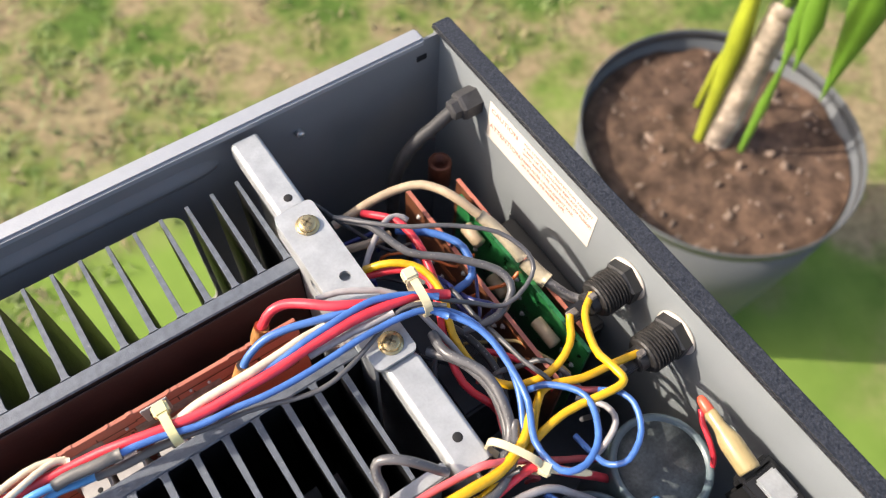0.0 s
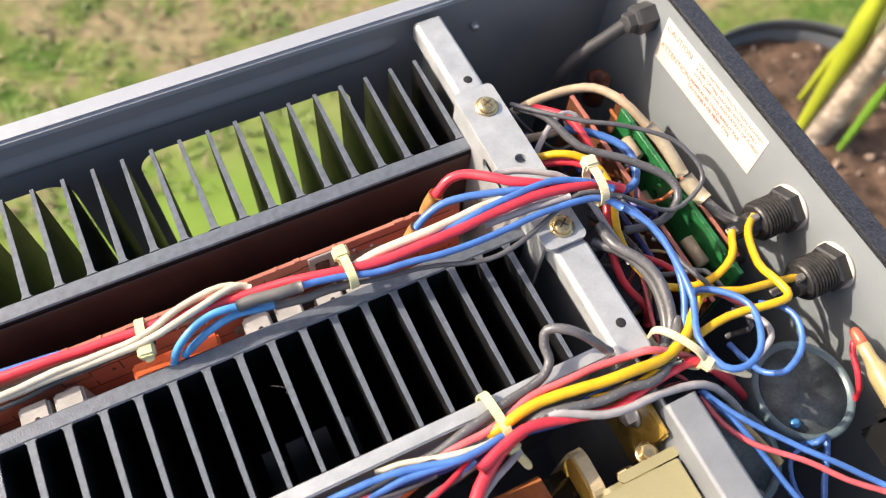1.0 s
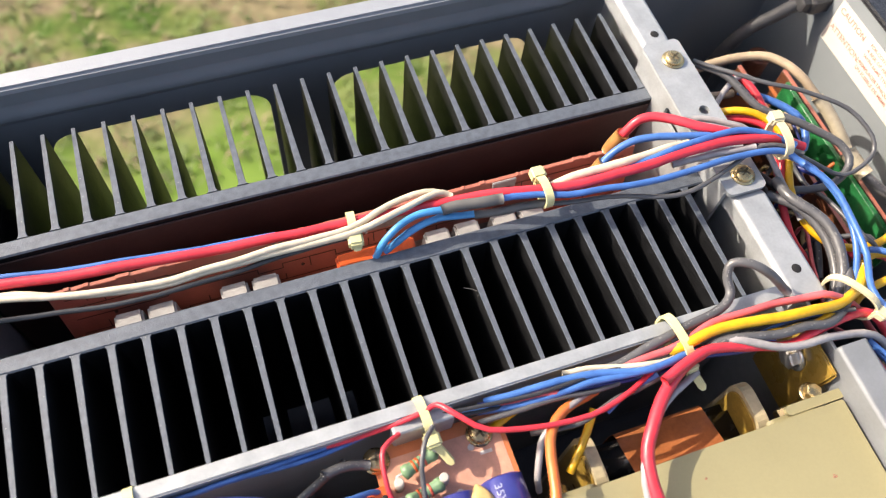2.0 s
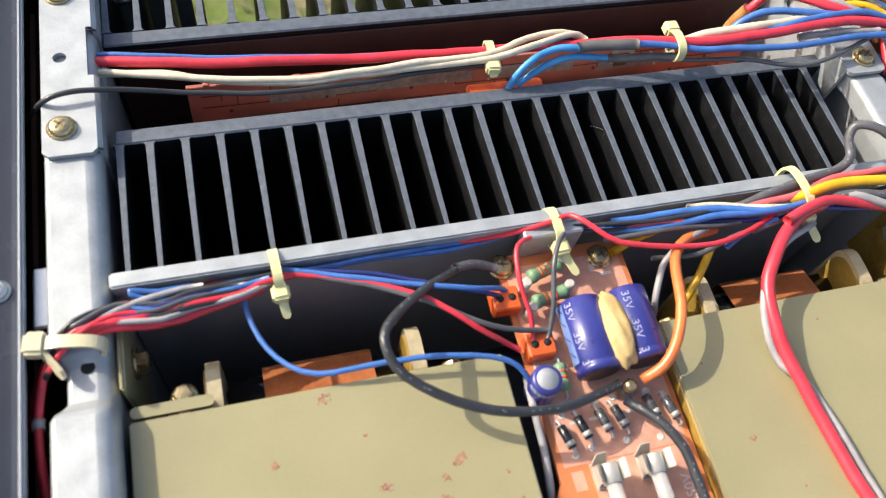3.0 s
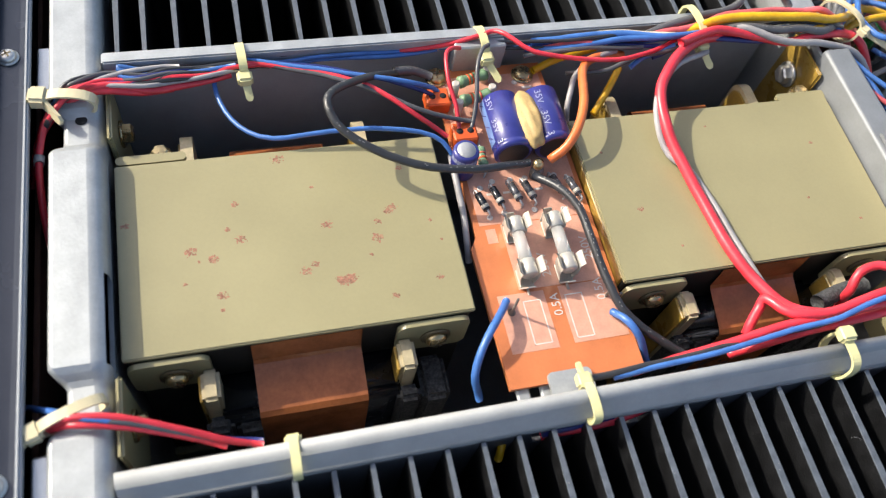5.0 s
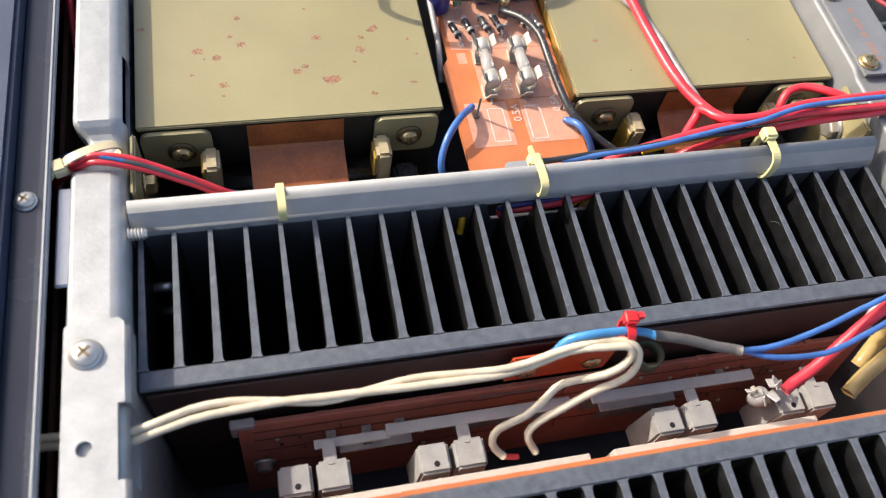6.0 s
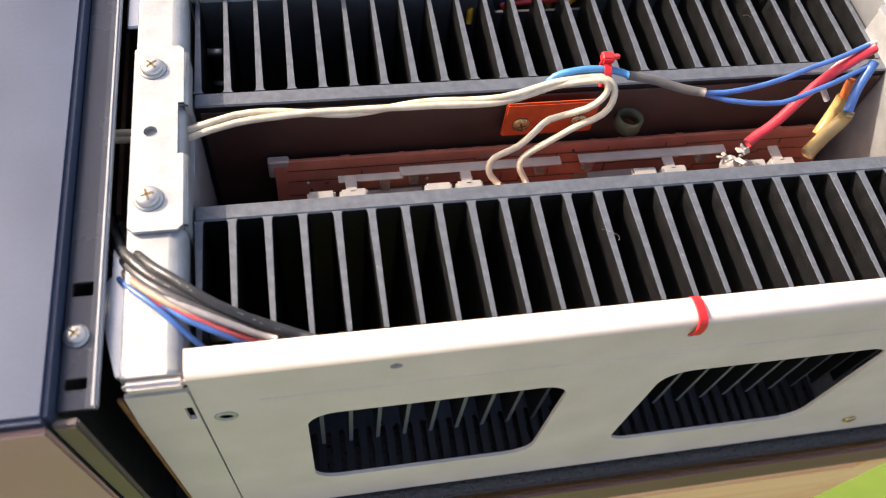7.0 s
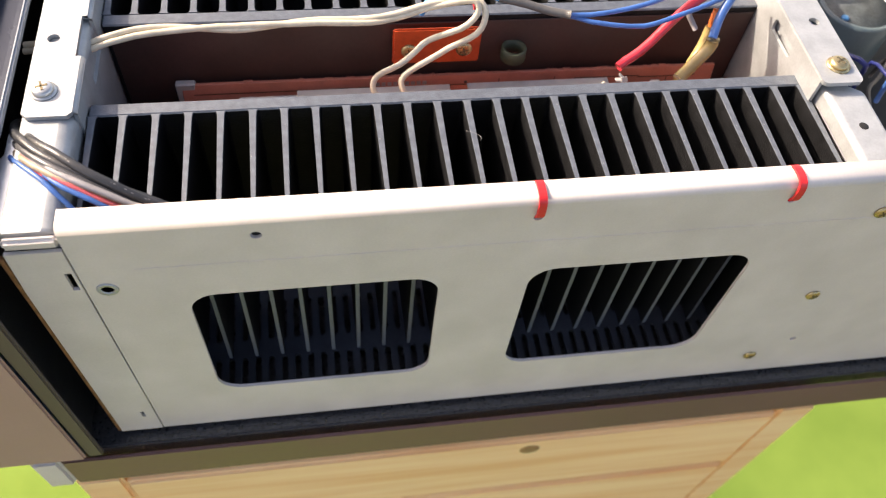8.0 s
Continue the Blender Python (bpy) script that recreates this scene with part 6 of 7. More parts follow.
wire(h, "grey", 1.44, [(214.5, 261, 0), (219.2, 260.8, 2), (225.6, 259.7, 3), (235.2, 257.1, 3), (244.8, 257.3, 3), (253.1, 256.2, 2), (263.6, 261.4, 0), (271.9, 270.8, -3)])
wire(h, "light", 1.26, [(217.8, 260.9, 1), (222, 259.9, 3), (227, 257.4, 3), (233.7, 253.9, 2), (240.9, 252.7, 1), (251.8, 252.5, 0), (268.4, 249.9, -4), (277.5, 243.6, -14), (294, 235.4, -44)])
wire(h, "red", 1.53, [(196.2, 254.9, 3), (203.7, 257.5, 3), (211.6, 259.2, 3), (219.8, 258.6, 2), (228.2, 256.6, 1), (238.4, 254, 0), (250, 255.9, 0), (267.9, 256.9, -2), (276.8, 251.7, -9), (299.1, 244.2, -44)])
wire(h, "navy", 0.99, [(189.2, 256.5, -5), (196.6, 258, -3), (203, 258.8, -2), (212, 259.3, -1), (227.3, 256.9, -1), (236.1, 257, -2)])
wire(h, "white", 0.9, [(171.4, 267.4, -3), (178.5, 266.4, -2), (186, 264.2, -1), (193.6, 262.2, 0), (201.8, 260.9, 0), (208.9, 261.9, -1)])
wire(h, "blue", 1.17, [(147, 266.7, -4), (154.8, 266, -3), (161.3, 265.7, -2), (172.6, 264.9, -1), (181.9, 263.2, 0), (192.4, 260.3, 1), (201.1, 260.1, 1), (208.2, 261.1, 0), (215.1, 261, -2)])
wire(h, "blue", 1.08, [(144.8, 265.1, -6), (156.9, 262.8, -4), (169.8, 262.1, -2), (176.4, 262, -1), (184.4, 261.2, 0), (194.1, 260.2, 1), (205, 260.3, 0), (210.9, 260.6, -1)])
wire(h, "blue", 0.9, [(180.2, 253.6, -6), (185.1, 255.7, -4), (191.9, 257.4, -3), (197.4, 258.4, -2)])
wire(h, "grey", 0.81, [(157.3, 255, -8), (169.8, 253.3, -6), (176.6, 254.1, -4), (184.1, 255.8, -3), (191.5, 256.7, -3), (200.8, 257.9, -2)])
wire(h, "pink", 0.9, [(150.9, 264.1, -5), (160.6, 263.9, -3), (166.7, 262.7, -2), (174.7, 261.1, -4)])
wire(h, "grey", 0.81, [(143.6, 262.1, -6), (153.1, 261.4, -4), (166.2, 261.2, -3), (177.4, 259.8, -3), (186, 259.7, -3)])
wire(h, "navy", 0.81, [(145.3, 266.6, -5), (160.8, 264.1, -4), (176.4, 261.5, -3), (192.9, 259.6, -3)])
wire(h, "navy", 0.72, [(7.6, 265.7, -7.8), (22.4, 266.9, -7.5), (39.7, 269.6, -7.8), (50.8, 269.4, -7.3), (62.7, 270.5, -7.6), (79.9, 270.3, -7.3), (96.9, 270.8, -8.9), (115.5, 272.3, -8.8)])
wire(h, "grey", 0.54, [(8.2, 266.5, -9.1), (23.6, 267.7, -8.3), (39.4, 268.1, -7.3), (52.7, 269.7, -8), (63.8, 271.8, -9.3), (79, 271.1, -8.4), (95.7, 271.2, -9), (114.2, 271.9, -8.7)])
wire(h, "red", 0.63, [(6.4, 266.2, -6.7), (23.6, 267.7, -7.8), (40.5, 268.6, -6.9), (52.3, 269.2, -6.2), (64.3, 269.9, -8.4), (79.3, 269.8, -7.7), (97.1, 270.2, -8.1), (114.2, 271.2, -7)])
wire(h, "navy", 0.63, [(8, 266.6, -9.7), (22.3, 266.8, -9.7), (41.5, 267.9, -8.7), (50.7, 270.3, -9.2), (62.7, 269, -8.4), (79.1, 269.9, -8.4), (97.5, 270.5, -9.9), (115.1, 270.7, -9.4)])
wire(h, "black", 0.63, [(7.8, 264.9, -5.9), (21.7, 265.7, -5.5), (39.2, 266.8, -4.8), (50.2, 269.2, -5.5), (63.5, 269, -4.7), (80.3, 269.4, -5.5), (98, 269.1, -5.9), (112.8, 270.1, -4.8), (149.1, 265.1, -2.5), (165.4, 263.5, -0.8), (182.6, 263.7, -0.6), (206.4, 262, -0.5), (228.3, 260.8, 1.6), (244.4, 261.1, 2.5), (262.8, 257.7, 1.9)])
wire(h, "blue", 0.72, [(7.1, 264.1, -5), (22.3, 265.1, -6), (39.6, 266.3, -4.7), (51.6, 267.6, -5.1), (63, 267.3, -5.9), (80.9, 267.6, -4.9), (96.2, 268.5, -6), (112.4, 269, -6.3)])
wire(h, "pink", 0.63, [(7.7, 264.1, -7.1), (21.3, 265.6, -7.4), (40.7, 266.6, -6.3), (51.8, 267.3, -6.2), (62.3, 269.2, -7.7), (80.4, 268.6, -7.2), (97.2, 269.5, -7.6), (113.7, 271.2, -8.3)])
wire(h, "grey", 0.63, [(7.2, 265, -7.9), (22.7, 266.8, -8.2), (40.9, 266.9, -6.9), (52.3, 266.7, -5.8), (64.1, 267.7, -6.6), (80.1, 268.9, -8), (96.6, 268.2, -8), (113.8, 270.6, -7.8)])
wire(h, "light", 0.72, [(6, 265.5, -7.9), (23.5, 265.9, -7.8), (39.8, 267.7, -8), (49.9, 268.7, -6.8), (62.6, 268.9, -7.2), (79.8, 269.9, -8.6), (96.1, 269.2, -8.3), (115.8, 269.9, -7.8)])
wire(h, "black", 0.63, [(6.4, 265.8, -7.4), (21.5, 266.7, -9), (38.8, 266.9, -6.4), (50.5, 270, -8), (63.5, 269.4, -8.2), (79.5, 270, -9.2), (96.7, 268.9, -7.9), (113.4, 270.3, -7.3), (150.2, 264, -4.5), (168.5, 263.6, -5), (183.1, 262.8, -3.1), (207.6, 261.7, -2.6), (228.9, 259.9, -2), (244.9, 260.2, 0.1), (262.3, 258, -0.9)])
wire(h, "red", 0.63, [(7.3, 264.7, -7.5), (22.1, 266, -8), (39.9, 267.1, -7.4), (50.5, 268.5, -7.7), (64.8, 268.6, -7.9), (79, 268.1, -7), (95.6, 269.4, -7.7), (114.7, 271.1, -8.5)])
wire(h, "navy", 0.72, [(7.3, 267.4, -10.1), (20.8, 267.6, -9.6), (40.1, 269.4, -8.5), (51.3, 270.9, -9.1), (64.4, 270.4, -10.1), (81.4, 269.2, -8.9), (97.4, 271.7, -9.9), (116.5, 272.8, -9.9)])
wire(h, "grey", 0.72, [(5.9, 267.4, -7.8), (22.9, 267.8, -8.7), (40.2, 268.9, -6.8), (51.2, 269.5, -7.2), (62.7, 270.9, -8.7), (80.5, 270, -7.2), (97.4, 271, -8.5), (114.9, 272.1, -7.5)])
wire(h, "blue", 0.72, [(8.3, 263.9, -6.5), (21.3, 266.1, -6.6), (40.5, 266, -4.5), (51, 267.2, -5.5), (63.4, 267.4, -7.1), (79.7, 267.6, -6.5), (97.3, 267.1, -6.4), (114.9, 269, -7.1)])
wire(h, "black", 0.72, [(7.6, 266, -8), (21.6, 266.8, -8.2), (41.2, 268.1, -7.2), (50.8, 269.7, -7.4), (65.6, 270.8, -9.6), (82.1, 270.8, -9.3), (96, 271.8, -9.3), (113.5, 271.2, -7.8), (151.2, 265.2, -5.8), (166.1, 263.4, -3.8), (183.9, 263.7, -4.3), (207.3, 262, -1.9), (229.7, 260.5, -1.5), (245.4, 260.3, -0.2), (264.3, 258.4, 0.1)])
wire(h, "light", 0.63, [(8.3, 264.4, -7.7), (22, 266.1, -8.8), (40.7, 267, -6.7), (51.9, 269, -7.6), (62.4, 269.9, -8.9), (79.6, 268.2, -8.3), (96.3, 269.5, -8.5), (115.3, 270.2, -8.7)])
wire(h, "navy", 0.54, [(5.7, 266.7, -8.2), (21.5, 268.4, -8.8), (41, 270, -8.6), (52.3, 269.5, -7.5), (65.5, 270.7, -9.2), (81.5, 271.4, -8.7), (97.9, 270.9, -8.7), (115.9, 272.5, -8)])
wire(h, "grey", 0.63, [(5.4, 267, -9.9), (22.2, 268.5, -9.2), (39.1, 270, -9.1), (51.4, 269.6, -8.1), (65.4, 271.9, -10.3), (80.6, 270.9, -9.2), (96.9, 270.9, -8.8), (116.7, 272.7, -9.4)])
wire(h, "black", 0.54, [(6.7, 266.3, -9.4), (21.9, 268.1, -8.9), (40.2, 267.7, -7.3), (52.7, 269.5, -8.4), (64, 270.3, -8.5), (81, 269, -8.2), (95.8, 270.4, -9.2), (116.2, 272.6, -9.4)])
wire(h, "blue", 0.54, [(8.1, 264.7, -6.8), (22.9, 266.7, -8.2), (41.2, 268.1, -7.5), (49.9, 269.7, -7.2), (64.5, 270.2, -8.6), (81.1, 269.8, -8.7), (95.6, 270.6, -8), (115.4, 269.8, -7.5), (149.7, 265.2, -5), (166.6, 264.3, -3.6), (185, 262.5, -3.5), (206.5, 261.8, -1.3), (227.2, 260, -0.1), (245, 260.5, 1.1), (263.2, 258, 0.2)])
wire(h, "black", 0.72, [(-9.1, 253.9, -12), (-3.3, 256.3, -1.5), (2.3, 259.9, 1.5), (10.5, 262.9, -1), (19.9, 261.8, -1.4), (28.7, 263.5, -1.4), (38, 265.2, -3.2), (47.8, 266.5, -3.6), (58.5, 267.5, -5.8)])
wire(h, "navy", 0.63, [(-9.4, 253, -12), (-3.8, 255.8, -2.7), (2.2, 259.7, 1.2), (10.6, 261.6, -0.5), (20.2, 261, -0.7), (29, 262.7, -1.6), (38, 265.3, -3.3), (47.8, 267.1, -4.9), (58.5, 267.3, -5.5)])
wire(h, "grey", 0.72, [(-8.8, 255.4, -12), (-3.3, 258.4, -3), (2.2, 258.6, 1.4), (10.8, 262.6, 0.2), (19.8, 262.1, -1), (29.2, 262.1, -2.1), (39.3, 264.1, -3.5), (47.7, 266.9, -4.3), (58.6, 267, -5.9)])
wire(h, "black", 0.63, [(-8.8, 255.4, -12), (-3.1, 257.9, -2), (2.1, 258.8, 0.7), (10.6, 261.4, -0.2), (20.4, 260.8, -1.4), (29.2, 262, -2.2), (39.8, 263.4, -3.2), (47.8, 267.1, -4.9), (58.5, 266.3, -4.5)])
wire(h, "blue", 0.72, [(-9.7, 251.5, -12), (-4, 254.2, -2.3), (1.9, 259.7, -0.1), (10.6, 262.4, -0.6), (20.5, 260.4, -0.8), (29.2, 262, -2.6), (40.1, 263.4, -3.7), (48.4, 266.1, -5.1), (58.7, 266.1, -5)])
wire(h, "grey", 0.63, [(-10.1, 249.8, -12), (-4.3, 252.4, -2), (2.1, 257.3, 1.1), (10.5, 260.5, -0.8), (20.6, 260.1, -0.6), (29.1, 262.2, -1.4), (39.6, 263.7, -3.5), (48, 266.6, -4.5), (58.6, 266.6, -5)])
wire(h, "navy", 0.63, [(-10.3, 249, -12), (-4.6, 251.7, -2.1), (1.9, 258.6, -0), (10.5, 259.5, -0.2), (21, 259.5, -1.5), (29.6, 261, -2.8), (39.5, 264, -3.7), (48.6, 265.1, -3.6), (58.6, 266.4, -5.1)])
wire(h, "red", 0.63, [(-9.7, 251.5, -12), (-4.2, 254.6, -3.1), (2.2, 257.1, 1.3), (10.6, 258.3, 0.1), (20.8, 259.9, -1.4), (29.6, 260.9, -1.6), (39.7, 263.7, -3.7), (48.7, 264.9, -3.5), (58.7, 266.8, -6.1)])
wire(h, "black", 0.63, [(-9.9, 250.5, -12), (-4.2, 253.2, -2.2), (2, 257.1, 0.6), (10.4, 260.1, -1), (21.4, 258.4, -1.6), (29.3, 261.6, -1.5), (39.7, 263.6, -3.3), (48.4, 266.1, -4.9), (58.8, 266.1, -5.5)])
wire(h, "red", 0.81, [(-10.7, 247.1, -12), (-5, 249.8, -2.1), (2.1, 255.7, 1.3), (10.6, 260.1, 0), (20.7, 260, -1.6), (29.6, 260.7, -1.8), (40.8, 262.5, -3.4), (48.7, 265.1, -3.8), (58.7, 265.7, -4.6)])
wire(h, "black", 0.81, [(-10.7, 247.1, -12), (-5, 249.8, -2.1), (1.8, 256.1, -0), (10.4, 259.9, -1.1), (21.1, 259.2, -1.5), (29.8, 260.3, -2), (41.3, 262.3, -4), (48.9, 265, -4.2), (58.9, 266.1, -6)])
wire(h, "light", 0.72, [(-10.7, 247.1, -12), (-5.2, 250.1, -3), (2, 257.4, 0.5), (10.5, 258.1, 0.1), (21.8, 257.5, -0.5), (29.9, 260.2, -3.2), (41.4, 261.5, -2.4), (49.2, 264.9, -4.8), (58.9, 266, -5.9)])
wire(h, "blue", 0.99, [(-6.8, 255.8, -6), (-1, 257.6, -2), (6.7, 261, 0), (18.1, 263.1, -2), (32.9, 263, -3), (48.8, 265.8, -4)])
wire(h, "light", 0.9, [(-6.5, 255.3, -7), (0.2, 256.6, -2), (7.9, 260, 0), (19.8, 263.9, -1), (31.9, 266, -3)])
wire(h, "red", 1.17, [(-13.4, 249.7, -20), (-8.1, 252.4, -8), (-0.5, 256, -2), (7.8, 258.1, 0), (15.4, 258.3, -1), (24.2, 257.6, -3), (33.7, 260.5, -5), (46.9, 264.1, -6)])
wire(h, "red", 1.17, [(-17.2, 245.6, -30), (-10.1, 251.2, -12), (-0.1, 255.5, -3), (8.8, 257.3, -1), (20.2, 257.4, -3), (29.5, 259.5, -5)])
wire(h, "black", 1.08, [(-6.8, 256.4, -8), (0.6, 257.6, -3), (10.3, 261.3, -1), (22.3, 264.2, -2), (42.9, 264.9, -4)])
wire(h, "blue", 0.9, [(17.2, 265.3, -4), (14.1, 267.1, -3), (15.5, 267.4, -3), (20.7, 266.7, -4), (28.9, 267.5, -5)])
wire(h, "red", 1.05, [(0.5, 257, -2.2), (-3.4, 255.3, -3), (-6.8, 250, -4.4), (-8.2, 243, -5.6), (-8.6, 234.5, -6.5), (-8.8, 224, -11), (-9, 208, -28)])
wire(h, "light", 1.5, [(-8.45, 239.5, -6.0), (-8.6, 236.8, -6.3)], "collar", "pale grey plastic collar")
h = thing("front_tie_wires", -18, 165, -20, "red and black wires tied to the front beam", "wire harness")
wire(h, "red", 0.95, [(-18.7, 165, -24), (-9.3, 159.8, -8), (-4.1, 158.5, -2), (1.5, 158.2, 1), (10.9, 156.9, 0), (22.6, 153.2, -4), (33.4, 149.6, -8), (43.3, 147.6, -12)])
wire(h, "red", 0.95, [(-18.3, 162.9, -24), (-8.9, 158.9, -9), (-3, 157.9, -3), (2.7, 156.5, 0), (13.2, 154.5, -2), (25.1, 151.1, -6), (34.6, 148.2, -10)])
wire(h, "navy", 0.81, [(-18.1, 165.8, -22), (-9, 161, -7), (-4.1, 160.2, -2), (6.8, 157.5, 0), (21, 153.6, -5), (32, 150.1, -8), (43.4, 148.6, -12)])
wire(h, "blue", 0.81, [(-16.2, 170.7, -20), (-8.4, 164.7, -7), (-2.4, 160.8, -1), (4.3, 157.4, 1), (18.6, 154.4, -3), (30.5, 150.4, -8)])
wire(h, "grey", 0.81, [(-19.3, 164.2, -26), (-7.9, 159.6, -8), (1.3, 157.7, 0), (13.4, 155.3, -1), (26.5, 151.1, -6), (40.4, 148, -11)])
h = thing("transformer_leads", 211, 263, -20, "thick red wire with a grey lead lying over a transformer", "wire harness")
wire(h, "red", 1.9, [(222, 261, -2), (208, 259, -0.5), (197.5, 253.3, 0.8), (188.5, 245, 1), (183.5, 237.5, -0.5), (182, 227, -2.5), (183.2, 215.5, -5), (186.3, 199.5, -6.9), (188.8, 180.5, -6.9), (192.5, 167.5, -6.3), (197.2, 157.8, -4), (205, 152.8, -0.5)])
wire(h, "light", 1.08, [(210, 256, -4), (196, 249.8, -1.6), (187, 242.5, -1), (181.5, 235, -1.2), (179.6, 226, -3.8), (181.3, 217, -6.8), (186.8, 210.3, -7.7), (190.2, 197, -7.7), (192.6, 179.2, -7.5), (194.9, 165.3, -7), (198.4, 156, -6), (204, 150.8, -4)])
h = thing("near_rail_harness", 151, 152, -20, "bundle of red, blue and black wires along the near cross rail", "wire harness")
wire(h, "red", 1.35, [(151.5, 152.1, -22), (156.7, 150.7, -13), (161.5, 150.3, -8), (175.1, 150.6, -4), (191.4, 151.9, -1), (206.1, 152, 1), (221.6, 152.5, 2), (237.1, 152.2, 3), (273.4, 152.5, 3)])
wire(h, "red", 1.53, [(183.2, 153.6, -9), (189.4, 160.2, -6), (190.8, 161.4, -3), (194.2, 154.9, 0), (205.8, 152.7, 2), (222.4, 155.3, 3), (247.5, 156.7, 3), (277.2, 158.7, 3)])
wire(h, "red", 1.35, [(180.1, 150.7, -16), (183.6, 149.9, -11), (190.1, 150, -8), (200.1, 150.3, -4), (212.9, 150.4, -2), (228.1, 150.7, 0), (245.8, 151.2, 1), (274.4, 151.5, 1)])
wire(h, "blue", 0.85, [(138, 147.1, -6), (155.5, 147.7, -4), (173.3, 148.2, -2), (191.5, 149.7, 1), (205.4, 150, 4), (220, 153, 5), (244.9, 154.5, 5), (273.6, 155.6, 5)])
wire(h, "black", 0.99, [(131.2, 148.1, -6), (148.8, 148.5, -5), (171, 149.6, -4), (191.9, 150.7, -3), (213.3, 151.3, -2), (247.9, 153.6, 0), (277.4, 155, 0)])
wire(h, "red", 1.44, [(226, 161.2, -20), (222.3, 160.8, -11), (221.2, 161.1, -6), (223.8, 164.7, -2), (229.1, 165.3, 0), (234.2, 161.3, 2), (239.7, 157.1, 3)])
wire(h, "yellow", 0.9, [(167.6, 150.5, -9), (181.8, 151.1, -6), (194.5, 151.1, -4)])
wire(h, "red", 1.35, [(117.1, 138, -18), (125, 137.3, -15), (137.2, 137.4, -14), (144.8, 138.6, -14), (155.8, 140.6, -12)])
wire(h, "yellow", 1.17, [(142.4, 138.9, -18), (146.4, 139.7, -15), (151.6, 140.8, -13)])
wire(h, "navy", 0.9, [(116.1, 137.2, -14), (124.7, 137.5, -13), (137.3, 138.4, -13)])
wire(h, FOAM, 2.6, [(213.5, 161, -12.6), (219, 162.4, -13.2), (225.5, 163.8, -13.6), (233.5, 164.9, -14)], "felt_sleeve", "grey felt sleeve")
h = thing("earth_leads", 105, 264, -20, "black insulated leads curving over a transformer to the fuse board", "wire harness")
wire(h, "black", 1.3, [(105.6, 264.5, -12), (99, 261.3, -8), (83.9, 250.7, 2), (75.6, 242.4, 8), (73.1, 236.6, 9), (76.5, 229.3, 6), (87.7, 222, 3), (101, 217, 1), (114.1, 215.9, -1), (127.6, 218.6, -5), (134.4, 220.7, -8)])
wire(h, "black", 1.35, [(135.2, 216.4, -9), (139.9, 209.6, -6), (144.2, 200.4, -5), (145.4, 190.4, -6), (146.5, 179.3, -8), (149.2, 168.3, -10), (157.3, 160.2, -14), (167.7, 153.2, -18)])
wire(h, "blue", 0.77, [(47.6, 265.3, -4), (42.2, 264.3, -7), (42.8, 255.1, -8), (47.5, 245.1, -8), (56.8, 238.1, -6), (73.9, 237.1, -4), (91.2, 235.2, -3), (105.4, 231.6, -4), (110.9, 226.6, -8), (112.8, 222.1, -14)])
wire(h, "light", 1.08, [(110.8, 227.8, -10), (110.5, 219, -11), (110.6, 209.1, -13), (110.1, 199.6, -15), (110.5, 194.7, -20)])
wire(h, "orange", 1.53, [(141, 220.2, -7), (146.4, 221.9, -3), (151.1, 227.2, 0), (155.7, 236.8, 1), (159.8, 250.1, -1), (167.3, 257.4, -4), (180.3, 261, -8)])
wire(h, "yellow", 1.26, [(166, 242.7, -16), (171.2, 248.1, -12), (177.9, 256.3, -9)])
wire(h, "light", 0.99, [(155.5, 240.7, -16), (155.5, 243.4, -12), (157.7, 248.6, -9), (159.9, 252.7, -6), (167.2, 257, -4), (176.8, 260.6, -5)])
wire(h, "grey", 1.53, [(98.7, 261.9, -8), (104.8, 262.8, -9), (111.9, 261.7, -12)])
wire(h, "yellow", 1.35, [(147.8, 260.6, -12), (157.9, 263.7, -10), (171.7, 265.3, -8)])
h = thing("board_leads", 52, 267, -20, "thin red, blue and grey wires running to the orange board connectors", "wire harness")
wire(h, "blue", 0.81, [(52.6, 267.6, -4), (63.5, 263.7, -3), (77.4, 258.8, -2), (91.7, 254.6, -2), (101.6, 252.8, -3), (110.4, 253.3, -8), (114.1, 252.5, -12)])
wire(h, "red", 0.81, [(52.5, 266.4, -4), (69.6, 261, -3), (84.8, 253.8, -2), (93.5, 247.1, -2), (102.5, 240.2, -5), (111.6, 236, -11)])
wire(h, "grey", 0.81, [(52.5, 267, -4), (72.6, 259.1, -3), (87.6, 251.1, -2), (98.1, 244.7, -3), (107.7, 240.5, -5), (120.5, 239.5, -9)])
wire(h, "navy", 0.72, [(51.1, 268.5, -5), (76.4, 261.8, -4), (95.4, 254.8, -4), (107.5, 252.2, -8), (113, 251, -12)])
wire(h, "red", 0.72, [(121.4, 265.2, -3), (118.2, 263.6, -0.6), (115.3, 260.5, 0), (114.2, 251.7, -2), (115.8, 244.2, -6), (115.6, 236.2, -10.5)])
wire(h, "grey", 0.72, [(130.6, 263.9, -1), (127.3, 260.6, 1), (124.2, 253.3, 0), (122.7, 244.7, -5), (119.2, 236.2, -10.5)])
wire(h, "red", 0.81, [(101.9, 268.8, -6), (117.9, 268.2, -4), (128.6, 268.3, -1), (133.5, 269, 0), (136.5, 265.3, 2), (144.7, 257.7, 1), (158.9, 254.4, 0), (178.3, 253.6, -1), (192.7, 258.4, -2), (205.4, 264.1, -2)])
wire(h, "blue", 1.17, [(116.5, 177.2, -13), (110.7, 169.7, -8), (104.7, 162.2, -9), (102.1, 156.7, -14), (103.7, 152.2, -22)])
wire(h, "blue", 1.17, [(147.3, 168.8, -13), (149.3, 163.3, -9), (152.4, 158.2, -12), (155.8, 154.2, -20)])
